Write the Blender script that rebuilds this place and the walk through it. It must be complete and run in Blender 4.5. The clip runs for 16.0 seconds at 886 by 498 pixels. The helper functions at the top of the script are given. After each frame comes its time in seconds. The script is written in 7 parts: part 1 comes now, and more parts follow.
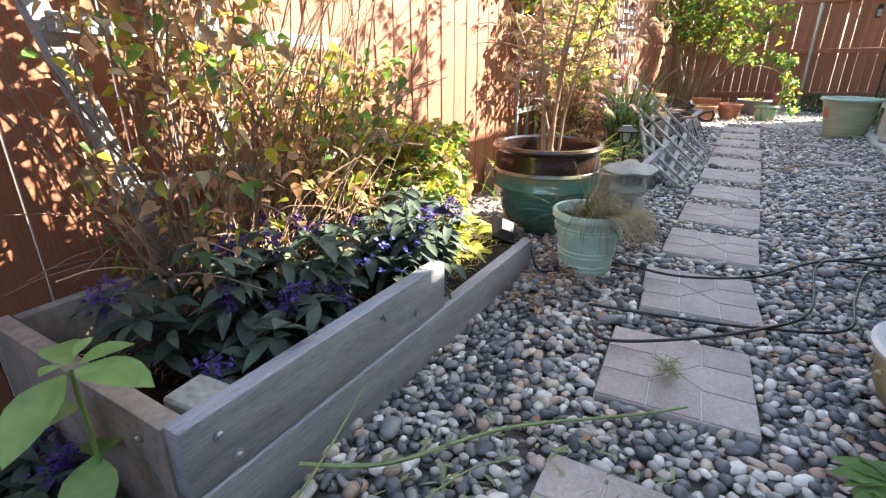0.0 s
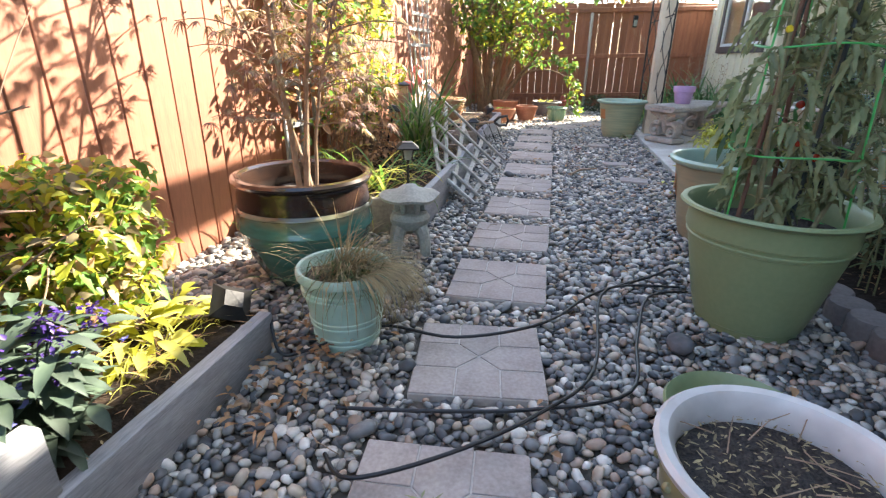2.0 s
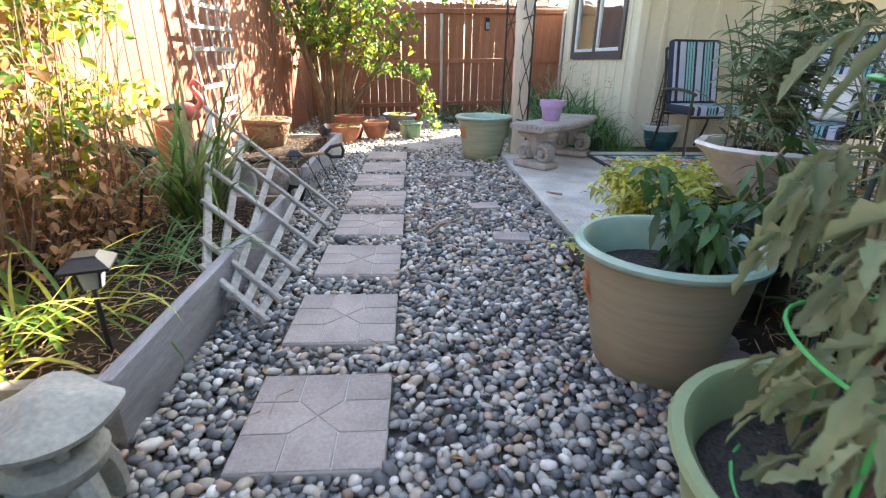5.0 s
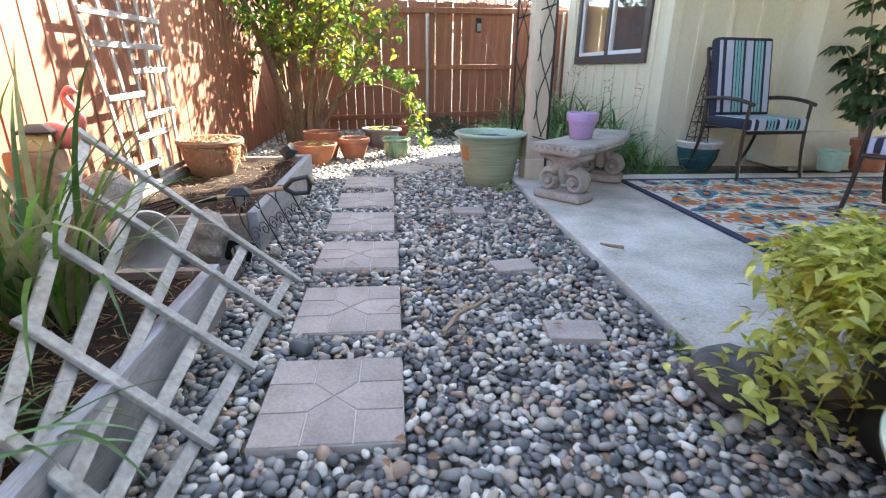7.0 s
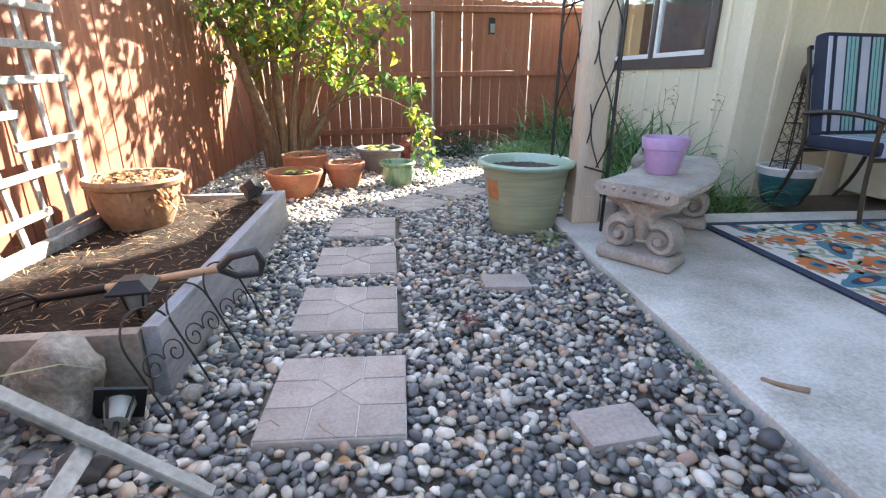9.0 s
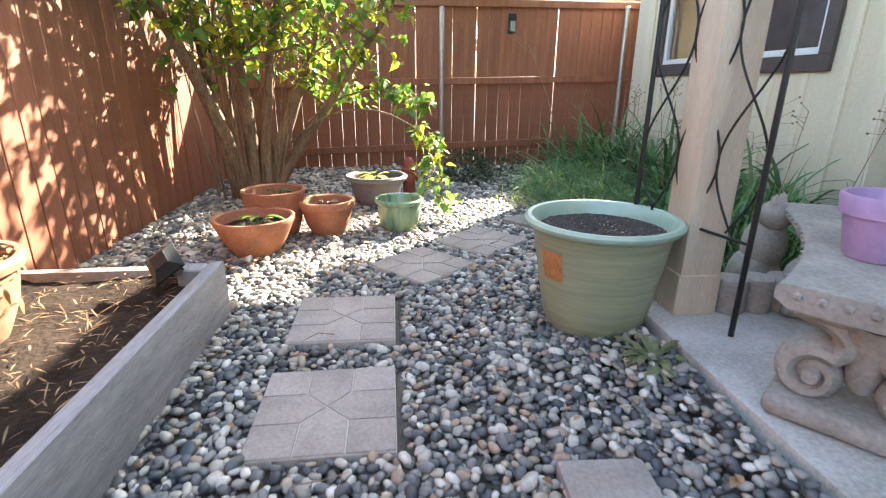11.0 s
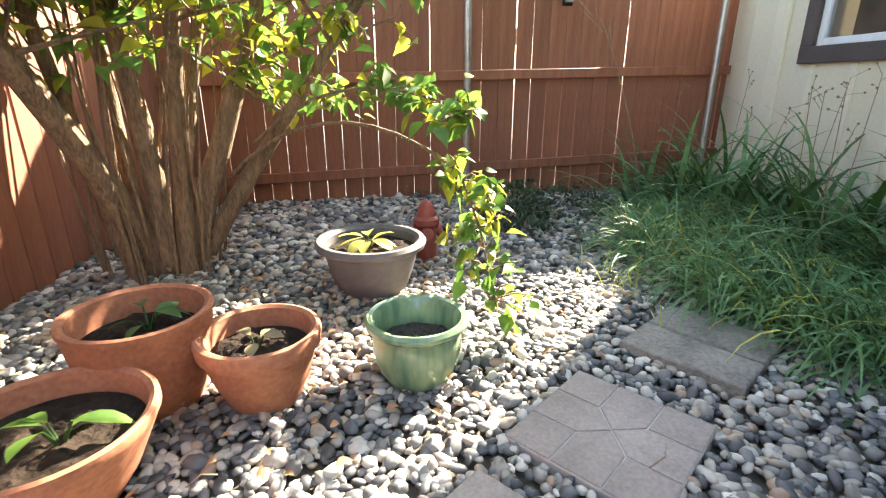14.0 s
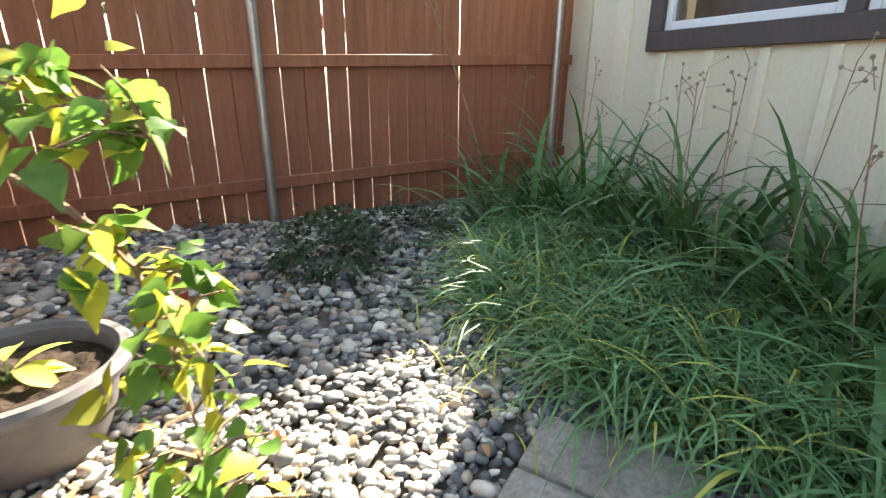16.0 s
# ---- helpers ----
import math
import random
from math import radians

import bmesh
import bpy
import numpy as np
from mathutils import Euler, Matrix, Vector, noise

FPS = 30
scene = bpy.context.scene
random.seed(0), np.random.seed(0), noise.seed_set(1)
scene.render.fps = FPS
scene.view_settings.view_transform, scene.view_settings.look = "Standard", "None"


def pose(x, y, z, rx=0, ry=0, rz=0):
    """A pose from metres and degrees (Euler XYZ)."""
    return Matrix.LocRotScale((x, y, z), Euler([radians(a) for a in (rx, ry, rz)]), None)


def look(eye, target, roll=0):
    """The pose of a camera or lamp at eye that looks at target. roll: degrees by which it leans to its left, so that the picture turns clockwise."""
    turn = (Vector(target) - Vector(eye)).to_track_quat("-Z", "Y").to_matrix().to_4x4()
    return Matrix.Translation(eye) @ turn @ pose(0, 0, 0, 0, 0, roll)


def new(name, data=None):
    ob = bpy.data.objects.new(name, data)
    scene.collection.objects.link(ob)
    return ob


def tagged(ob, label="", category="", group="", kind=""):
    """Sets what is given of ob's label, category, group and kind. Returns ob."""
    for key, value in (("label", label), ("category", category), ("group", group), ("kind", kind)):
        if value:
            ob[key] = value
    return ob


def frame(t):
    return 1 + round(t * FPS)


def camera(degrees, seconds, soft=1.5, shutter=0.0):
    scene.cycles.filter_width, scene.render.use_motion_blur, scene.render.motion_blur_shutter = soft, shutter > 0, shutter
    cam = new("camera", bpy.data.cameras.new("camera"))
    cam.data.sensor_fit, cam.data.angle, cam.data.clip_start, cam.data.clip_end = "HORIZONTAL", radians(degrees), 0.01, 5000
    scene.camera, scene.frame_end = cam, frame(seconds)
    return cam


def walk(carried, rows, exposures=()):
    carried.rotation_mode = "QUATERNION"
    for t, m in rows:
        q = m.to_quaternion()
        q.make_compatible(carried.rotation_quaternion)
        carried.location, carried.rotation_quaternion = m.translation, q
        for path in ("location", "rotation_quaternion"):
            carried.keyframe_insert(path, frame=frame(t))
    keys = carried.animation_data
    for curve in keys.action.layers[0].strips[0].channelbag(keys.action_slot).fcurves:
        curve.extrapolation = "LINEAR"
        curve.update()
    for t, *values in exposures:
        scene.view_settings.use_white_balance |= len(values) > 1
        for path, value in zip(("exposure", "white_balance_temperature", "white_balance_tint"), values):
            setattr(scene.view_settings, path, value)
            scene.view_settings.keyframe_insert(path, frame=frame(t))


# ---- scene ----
cam = camera(83.7, 16.0, 1.2, 0.2)
METRES, EYE, TILT, LEAN, TURN = 8.39, 0.88, -0.83, 0.46, 31.0
ROWS = [
    (0.0, 0.0, 0.0, 0.0, 0.14, -20.52, -0.36),
    (0.5, 0.009, 0.0092, 0.001, -3.67, -20.56, -0.32),
    (1.0, 0.0298, 0.0367, 0.0016, -8.92, -20.7, -0.38),
    (1.5, 0.0493, 0.0518, 0.0027, -13.13, -20.5, -0.44),
    (2.0, 0.0528, 0.0602, 0.0049, -18.81, -20.35, -0.72),
    (2.5, 0.054, 0.0658, 0.0062, -24.28, -20.23, -0.81),
    (3.0, 0.0672, 0.0791, 0.0037, -28.31, -20.3, -0.77),
    (3.5, 0.0894, 0.0982, 0.0073, -30.94, -20.26, -0.64),
    (4.0, 0.111, 0.1286, 0.0155, -31.79, -20.22, -0.65),
    (6.5, 0.1981, 0.2839, 0.01, -36.7, -19.24, -0.5),
    (7.0, 0.2094, 0.3156, 0.0098, -36.58, -18.99, -0.49),
    (7.5, 0.2227, 0.3546, 0.0134, -36.62, -19.1, -0.46),
    (8.0, 0.2413, 0.3899, 0.0118, -36.74, -19.09, -0.36),
    (8.5, 0.2682, 0.4156, 0.0161, -36.68, -18.88, -0.23),
    (9.0, 0.2786, 0.4325, 0.0116, -36.66, -18.22, -0.27),
    (11.5, 0.3756, 0.5898, 0.0152, -36.48, -17.49, -0.23),
    (12.0, 0.3979, 0.6249, 0.0129, -36.67, -17.54, -0.13),
    (12.5, 0.4216, 0.6587, 0.015, -36.57, -17.59, -0.02),
    (13.0, 0.4342, 0.689, 0.016, -36.4, -17.56, -0.07),
    (13.5, 0.4461, 0.7181, 0.0197, -36.45, -17.53, -0.0),
    (14.0, 0.461, 0.7393, 0.0145, -36.44, -17.59, 0.13),
    (14.5, 0.4902, 0.7617, 0.0116, -36.67, -17.83, 0.14),
    (15.0, 0.5097, 0.7759, 0.0177, -38.54, -17.82, 0.03),
    (15.5, 0.5256, 0.7869, 0.0151, -45.95, -17.88, -0.06),
    (16.0, 0.5564, 0.7977, 0.0141, -52.85, -18.42, 0.08),
]
walk(cam, [(t, pose(0, 0, EYE, TILT, LEAN, TURN) @ pose(METRES * x, METRES * y, METRES * z, 90 + pitch, roll, yaw)) for t, x, y, z, yaw, pitch, roll in ROWS],
     [(0.0, 3.02, 7000, 10), (2.0, 3.0, 7000, 10), (3.0, 3.02, 7000, 10), (4.5, 3.16, 7000, 10), (7.0, 3.25, 6800, 10), (9.2, 3.26, 6800, 10), (12.0, 3.27, 7200, 10), (16.0, 3.2, 7300, 10)])

# ---- light ----
SUN_EL, SUN_AZ = radians(32.0), radians(42.2)
world = bpy.data.worlds.new("sky")
scene.world = world
world.use_nodes = True
wn = world.node_tree
sky = wn.nodes.new("ShaderNodeTexSky")
sky.sky_type, sky.sun_disc = "NISHITA", False
sky.sun_elevation, sky.sun_rotation = SUN_EL, SUN_AZ
wn.nodes["Background"].inputs[1].default_value = 0.12
wn.links.new(sky.outputs[0], wn.nodes["Background"].inputs[0])
sun = new("sun", bpy.data.lights.new("sun", "SUN"))
sun.data.energy, sun.data.angle, sun.data.color = 5.0, radians(0.6), (1.0, 0.93, 0.82)
sun_dir = Vector((math.sin(SUN_AZ) * math.cos(SUN_EL), math.cos(SUN_AZ) * math.cos(SUN_EL), math.sin(SUN_EL)))
sun.matrix_world = look(sun_dir * 20, (0, 0, 0))

# ---- helpers ----
rng = random.Random(7)
nrng = np.random.default_rng(11)


def material(name, base, dark=None, rough=0.7, grain=30.0, stain=3.0, bump=0.3, metal=0.0, spec=0.5, island=0.0,
             stretch=(1, 1, 1), through_light=0.0, randomise=0.0, coat=0.0, mix=0.5, dist=0.01):
    """Two scales of noise between a base and a darker colour, fine relief, and a lightness that varies from piece to piece."""
    m = bpy.data.materials.new(name)
    m.use_nodes = True
    nt = m.node_tree
    n, l = nt.nodes, nt.links
    b = n["Principled BSDF"]
    dark = dark or tuple(c * 0.6 for c in base)
    tc = n.new("ShaderNodeTexCoord")
    mp = n.new("ShaderNodeMapping")
    mp.inputs["Scale"].default_value = stretch
    l.new(tc.outputs["Object"], mp.inputs[0])
    fine, broad = n.new("ShaderNodeTexNoise"), n.new("ShaderNodeTexNoise")
    for nd, sc, det in ((fine, grain, 6), (broad, stain, 3)):
        nd.inputs["Scale"].default_value, nd.inputs["Detail"].default_value = sc, det
        l.new(mp.outputs[0], nd.inputs["Vector"])
    mx = n.new("ShaderNodeMath")
    mx.operation = "MULTIPLY_ADD"
    l.new(fine.outputs[0], mx.inputs[0])
    mx.inputs[1].default_value = mix
    ad = n.new("ShaderNodeMath")
    ad.operation = "MULTIPLY"
    ad.inputs[1].default_value = 1 - mix
    l.new(broad.outputs[0], ad.inputs[0])
    l.new(ad.outputs[0], mx.inputs[2])
    ramp = n.new("ShaderNodeValToRGB")
    ramp.color_ramp.elements[0].position, ramp.color_ramp.elements[1].position = 0.36, 0.64
    ramp.color_ramp.elements[0].color, ramp.color_ramp.elements[1].color = (*dark, 1), (*base, 1)
    l.new(mx.outputs[0], ramp.inputs[0])
    col = ramp.outputs[0]
    if island or randomise:
        src = n.new("ShaderNodeNewGeometry").outputs["Random Per Island"] if island else n.new("ShaderNodeObjectInfo").outputs["Random"]
        hs = n.new("ShaderNodeHueSaturation")
        mr = n.new("ShaderNodeMapRange")
        amount = island or randomise
        mr.inputs[3].default_value, mr.inputs[4].default_value = 1 - amount, 1 + amount
        l.new(src, mr.inputs[0])
        l.new(mr.outputs[0], hs.inputs["Value"])
        l.new(col, hs.inputs["Color"])
        col = hs.outputs[0]
    l.new(col, b.inputs["Base Color"])
    b.inputs["Roughness"].default_value, b.inputs["Metallic"].default_value = rough, metal
    b.inputs["Specular IOR Level"].default_value = spec
    b.inputs["Coat Weight"].default_value = coat
    if bump:
        bp = n.new("ShaderNodeBump")
        bp.inputs["Strength"].default_value, bp.inputs["Distance"].default_value = bump, dist
        l.new(mx.outputs[0], bp.inputs["Height"])
        l.new(bp.outputs[0], b.inputs["Normal"])
    if through_light:
        tr = n.new("ShaderNodeBsdfTranslucent")
        ms = n.new("ShaderNodeMixShader")
        ms.inputs[0].default_value = through_light
        l.new(col, tr.inputs[0])
        l.new(b.outputs[0], ms.inputs[1])
        l.new(tr.outputs[0], ms.inputs[2])
        l.new(ms.outputs[0], n["Material Output"].inputs[0])
    return m


def island_ramp(m, stops):
    """Give each loose piece of a mesh one colour out of a row of colours, multiplied on the grain."""
    n, l = m.node_tree.nodes, m.node_tree.links
    b = n["Principled BSDF"]
    old = b.inputs["Base Color"].links[0].from_socket
    geo, rp, mul = n.new("ShaderNodeNewGeometry"), n.new("ShaderNodeValToRGB"), n.new("ShaderNodeMix")
    rp.color_ramp.interpolation = "CONSTANT"
    while len(rp.color_ramp.elements) < len(stops):
        rp.color_ramp.elements.new(0.5)
    for e, (p, c) in zip(rp.color_ramp.elements, stops):
        e.position, e.color = p, (*c, 1)
    mul.data_type, mul.blend_type = "RGBA", "MULTIPLY"
    mul.inputs[0].default_value = 1
    l.new(geo.outputs["Random Per Island"], rp.inputs[0])
    l.new(old, mul.inputs[6])
    l.new(rp.outputs[0], mul.inputs[7])
    l.new(mul.outputs[2], b.inputs["Base Color"])
    for nd in n:
        if nd.type == "BSDF_TRANSLUCENT":
            l.new(mul.outputs[2], nd.inputs[0])
    return m


def mesh_of(name, bm, smooth=True):
    me = bpy.data.meshes.new(name)
    bm.to_mesh(me)
    bm.free()
    if smooth:
        me.polygons.foreach_set("use_smooth", [True] * len(me.polygons))
        me.set_sharp_from_angle(angle=radians(38))
    return me


def part(name, bm, mat, parent=None, label="", smooth=True):
    me = bm if isinstance(bm, bpy.types.Mesh) else mesh_of(name, bm, smooth)
    if not me.materials:
        me.materials.append(mat)
    ob = new(name, me)
    ob.parent = parent
    if label:
        ob["label"] = label
    return ob


def thing(name, label, category, at=(0, 0, 0), turn=0.0, group="", kind="", tilt=(0, 0)):
    e = new(name)
    e.empty_display_size = 0.05
    e.matrix_basis = pose(*at, tilt[0], tilt[1], turn)
    return tagged(e, label, category, group, kind)


def BM():
    return bmesh.new()


def box(bm, size, at=(0, 0, 0), rot=(0, 0, 0), bevel=0.0, segs=1):
    made = bmesh.ops.create_cube(bm, size=1, matrix=pose(*at, *rot) @ Matrix.Diagonal((*size, 1)))
    if bevel:
        edges = list({e for v in made["verts"] for e in v.link_edges})
        bmesh.ops.bevel(bm, geom=edges, offset=bevel, segments=segs, affect="EDGES", profile=0.6)
    return bm


def lathe(bm, profile, segs=40, m=Matrix(), squash=1.0, wave=None):
    rings = []
    for r, z in profile:
        ring = []
        for i in range(segs):
            a = 2 * math.pi * i / segs
            k = wave(a, r, z) if wave else 1
            ring.append(bm.verts.new(m @ Vector((r * k * math.cos(a), r * k * squash * math.sin(a), z))))
        rings.append(ring)
    for a, b in zip(rings, rings[1:]):
        for i in range(segs):
            bm.faces.new((a[i], a[(i + 1) % segs], b[(i + 1) % segs], b[i]))
    return bm


def tube(bm, pts, r=0.01, segs=8, end=None):
    """A round bar along points; r at the start, end at the end."""
    pts = [Vector(p) for p in pts]
    end = r if end is None else end
    rings, last = [], None
    for i, p in enumerate(pts):
        d = (pts[min(i + 1, len(pts) - 1)] - pts[max(i - 1, 0)]).normalized()
        side = d.orthogonal().normalized() if last is None else (last - d * last.dot(d)).normalized()
        last = side
        up = d.cross(side)
        rr = r + (end - r) * i / max(len(pts) - 1, 1)
        rings.append([bm.verts.new(p + rr * (math.cos(2 * math.pi * k / segs) * side + math.sin(2 * math.pi * k / segs) * up)) for k in range(segs)])
    for a, b in zip(rings, rings[1:]):
        for k in range(segs):
            bm.faces.new((a[k], a[(k + 1) % segs], b[(k + 1) % segs], b[k]))
    bm.faces.new(rings[0][::-1])
    bm.faces.new(rings[-1])
    return bm


def bezier(a, b, c, n=8):
    a, b, c = Vector(a), Vector(b), Vector(c)
    return [(1 - t) ** 2 * a + 2 * t * (1 - t) * b + t * t * c for t in [i / n for i in range(n + 1)]]


class Leaves:
    """Many leaves in one mesh; each is a small folded blade of its own."""

    def __init__(self):
        self.v, self.f = [], []

    def leaf(self, p, d, length, width, droop=0.3, fold=0.25, roll=None, rows=3, shape=(0.0, 0.85, 1.0, 0.55, 0.0), up=None):
        p, d = Vector(p), Vector(d).normalized()
        side = d.cross(up or Vector((rng.uniform(-.4, .4), rng.uniform(-.4, .4), 1)))
        if side.length < 1e-3:
            side = d.orthogonal()
        side.normalize()
        if roll:
            side = Matrix.Rotation(roll, 3, d) @ side
        n = side.cross(d).normalized()
        k = len(shape)
        base = len(self.v)
        for i, s in enumerate(shape):
            t = i / (k - 1)
            c = p + d * (length * t) - Vector((0, 0, 1)) * (droop * length * t * t)
            w = width * 0.5 * s
            self.v += [c, c + side * w + n * w * fold, c - side * w + n * w * fold]
        for i in range(k - 1):
            a = base + 3 * i
            self.f += [(a, a + 1, a + 4, a + 3), (a + 2, a, a + 3, a + 5)]

    def blade(self, p, d, length, width, bend=0.8, steps=6, fold=0.3):
        """A strap leaf that rises and bends over."""
        p, d = Vector(p), Vector(d).normalized()
        flat = Vector((d.x, d.y, 0))
        flat = flat.normalized() if flat.length > 1e-3 else Vector((1, 0, 0))
        side = flat.cross(Vector((0, 0, 1)))
        base = len(self.v)
        c, ang = p.copy(), math.atan2(d.z, Vector((d.x, d.y)).length)
        for i in range(steps + 1):
            t = i / steps
            w = width * 0.5 * (1 - t ** 2.2) * (0.7 + 0.6 * min(t * 3, 0.5))
            nrm = flat * -math.sin(ang) + Vector((0, 0, math.cos(ang)))
            self.v += [c.copy(), c + side * w + nrm * w * fold, c - side * w + nrm * w * fold]
            c = c + (flat * math.cos(ang) + Vector((0, 0, math.sin(ang)))) * (length / steps)
            ang -= bend / steps * (0.5 + 1.2 * t) * 1.4
        for i in range(steps):
            a = base + 3 * i
            self.f += [(a, a + 1, a + 4, a + 3), (a + 2, a, a + 3, a + 5)]

    def mesh(self, name):
        me = bpy.data.meshes.new(name)
        me.from_pydata([tuple(v) for v in self.v], [], self.f)
        me.polygons.foreach_set("use_smooth", [True] * len(me.polygons))
        return me


HEART = (0.12, 0.95, 1.0, 0.7, 0.3, 0.0)
OVAL = (0.05, 0.6, 0.95, 1.0, 0.65, 0.0)
LANCE = (0.1, 0.7, 1.0, 0.8, 0.45, 0.0)


def rand_dir(zmin=-0.3, zmax=1.0):
    a, z = rng.uniform(0, 2 * math.pi), rng.uniform(zmin, zmax)
    r = math.sqrt(max(0.0, 1 - z * z))
    return Vector((r * math.cos(a), r * math.sin(a), z))


def wobble(bm, amount, scale=8.0):
    for v in bm.verts:
        v.co += noise.noise_vector(v.co * scale) * amount
    return bm


# ---- materials ----
PEBBLE = island_ramp(material("pebble", (1.0, 0.985, 0.95), (0.66, 0.645, 0.62), rough=0.5, grain=60, stain=18, bump=0.15, dist=0.003), [
    (0.0, (0.075, 0.08, 0.088)), (0.12, (0.13, 0.134, 0.14)), (0.27, (0.215, 0.215, 0.215)), (0.42, (0.33, 0.31, 0.285)), (0.53, (0.47, 0.435, 0.39)),
    (0.63, (0.45, 0.375, 0.295)), (0.72, (0.38, 0.27, 0.205)), (0.77, (0.56, 0.53, 0.48)), (0.86, (0.11, 0.11, 0.115)), (0.93, (0.72, 0.685, 0.63))])
SOIL = material("soil", (0.042, 0.029, 0.021), (0.014, 0.010, 0.008), rough=1.0, spec=0.15, grain=55, stain=9, bump=0.9, dist=0.02)
POTSOIL = material("potting_soil", (0.075, 0.058, 0.048), (0.012, 0.010, 0.009), rough=0.95, grain=150, stain=18, bump=1.0, dist=0.012, mix=0.7)
GROUND = material("earth", (0.15, 0.125, 0.10), (0.07, 0.06, 0.048), rough=0.95, grain=30, stain=2, bump=0.8, dist=0.02)
CONCRETE = material("paver_concrete", (0.40, 0.345, 0.31), (0.255, 0.215, 0.195), rough=0.85, grain=90, stain=7, bump=0.35, randomise=0.10, dist=0.004)
GROOVE = material("paver_joint", (0.56, 0.51, 0.46), (0.42, 0.37, 0.33), rough=0.9, grain=60, stain=6, bump=0.3)
SLAB = material("patio_concrete", (0.60, 0.585, 0.54), (0.31, 0.295, 0.25), rough=0.8, grain=90, stain=3.2, bump=0.2, mix=0.40, dist=0.003)
FENCE = material("fence_stain", (0.31, 0.122, 0.066), (0.195, 0.068, 0.038), rough=0.65, grain=40, stain=3, bump=0.25, stretch=(6, 6, 0.35), randomise=0.12, dist=0.004)
GREYWOOD = material("grey_painted_timber", (0.32, 0.325, 0.345), (0.175, 0.18, 0.195), rough=0.6, grain=45, stain=6, bump=0.5, stretch=(5, 0.6, 5), dist=0.004)
RAWWOOD = material("weathered_timber", (0.31, 0.26, 0.215), (0.17, 0.14, 0.115), rough=0.85, grain=50, stain=7, bump=0.5, stretch=(1, 1, 1), dist=0.004)
LATH = material("whitewashed_lath", (0.40, 0.385, 0.355), (0.21, 0.20, 0.18), rough=0.8, grain=60, stain=9, bump=0.4, randomise=0.1, dist=0.003)
TERRA = material("terracotta", (0.45, 0.185, 0.098), (0.27, 0.098, 0.052), rough=0.8, grain=70, stain=8, bump=0.4, dist=0.003)
CLAYDUST = material("dusty_clay", (0.34, 0.21, 0.13), (0.20, 0.11, 0.06), rough=0.8, grain=40, stain=6, bump=0.3, dist=0.004)
STONE = material("cast_stone", (0.40, 0.36, 0.31), (0.24, 0.215, 0.185), rough=0.85, grain=70, stain=7, bump=0.4, dist=0.005)
LANTERN = material("lantern_stone", (0.40, 0.40, 0.35), (0.25, 0.26, 0.23), rough=0.85, grain=80, stain=9, bump=0.4, dist=0.005)
MINT = material("mint_glaze", (0.46, 0.64, 0.54), (0.37, 0.54, 0.45), rough=0.35, grain=20, stain=5, bump=0.05, coat=0.3)
OLIVE = material("olive_plastic", (0.225, 0.28, 0.145), (0.195, 0.25, 0.125), rough=0.42, grain=60, stain=3, bump=0.04)
SAGE = material("sage_glaze", (0.36, 0.36, 0.22), (0.22, 0.26, 0.165), rough=0.45, grain=9, stain=5, bump=0.08, stretch=(0.5, 0.5, 7), coat=0.2)
SAGERIM = material("aqua_glaze", (0.36, 0.47, 0.35), (0.27, 0.40, 0.32), rough=0.3, grain=20, stain=7, bump=0.05, coat=0.4)
SANDGLAZE = material("sand_glaze", (0.36, 0.30, 0.19), (0.24, 0.24, 0.16), rough=0.5, grain=9, stain=4, bump=0.08, stretch=(0.5, 0.5, 6))
TEALGLAZE = material("teal_glaze", (0.035, 0.11, 0.11), (0.015, 0.05, 0.06), rough=0.18, grain=14, stain=5, bump=0.12, stretch=(0.8, 0.8, 3), coat=0.5)
POTFADE = material("teal_to_brown_glaze", (1.0, 1.0, 1.0), (0.6, 0.6, 0.6), rough=0.2, grain=14, stain=6, bump=0.12, stretch=(0.8, 0.8, 3), coat=0.5)
_n, _l = POTFADE.node_tree.nodes, POTFADE.node_tree.links
_sep, _add, _rp, _mul, _tc, _ns = (_n.new(k) for k in ("ShaderNodeSeparateXYZ", "ShaderNodeMath", "ShaderNodeValToRGB", "ShaderNodeMix", "ShaderNodeTexCoord", "ShaderNodeTexNoise"))
_ns.inputs["Scale"].default_value = 9
_l.new(_tc.outputs["Object"], _ns.inputs["Vector"])
_l.new(_tc.outputs["Object"], _sep.inputs[0])
_add.operation, _add.inputs[1].default_value = "MULTIPLY_ADD", 0.10
_l.new(_ns.outputs[0], _add.inputs[0])
_l.new(_sep.outputs[2], _add.inputs[2])
for _k, (_p, _c) in enumerate(((0.08, (0.06, 0.11, 0.085)), (0.20, (0.05, 0.19, 0.16)), (0.34, (0.07, 0.21, 0.17)), (0.385, (0.19, 0.20, 0.13)), (0.42, (0.07, 0.045, 0.028)), (0.55, (0.035, 0.018, 0.014)))):
    _e = _rp.color_ramp.elements[_k] if _k < 2 else _rp.color_ramp.elements.new(_p)
    _e.position, _e.color = _p, (*_c, 1)
_l.new(_add.outputs[0], _rp.inputs[0])
_mul.data_type, _mul.blend_type = "RGBA", "MULTIPLY"
_mul.inputs[0].default_value = 1
_l.new(_n["Principled BSDF"].inputs["Base Color"].links[0].from_socket, _mul.inputs[6])
_l.new(_rp.outputs[0], _mul.inputs[7])
_l.new(_mul.outputs[2], _n["Principled BSDF"].inputs["Base Color"])
BROWNGLAZE = material("brown_glaze", (0.04, 0.021, 0.015), (0.015, 0.010, 0.009), rough=0.2, grain=14, stain=6, bump=0.1, coat=0.5)
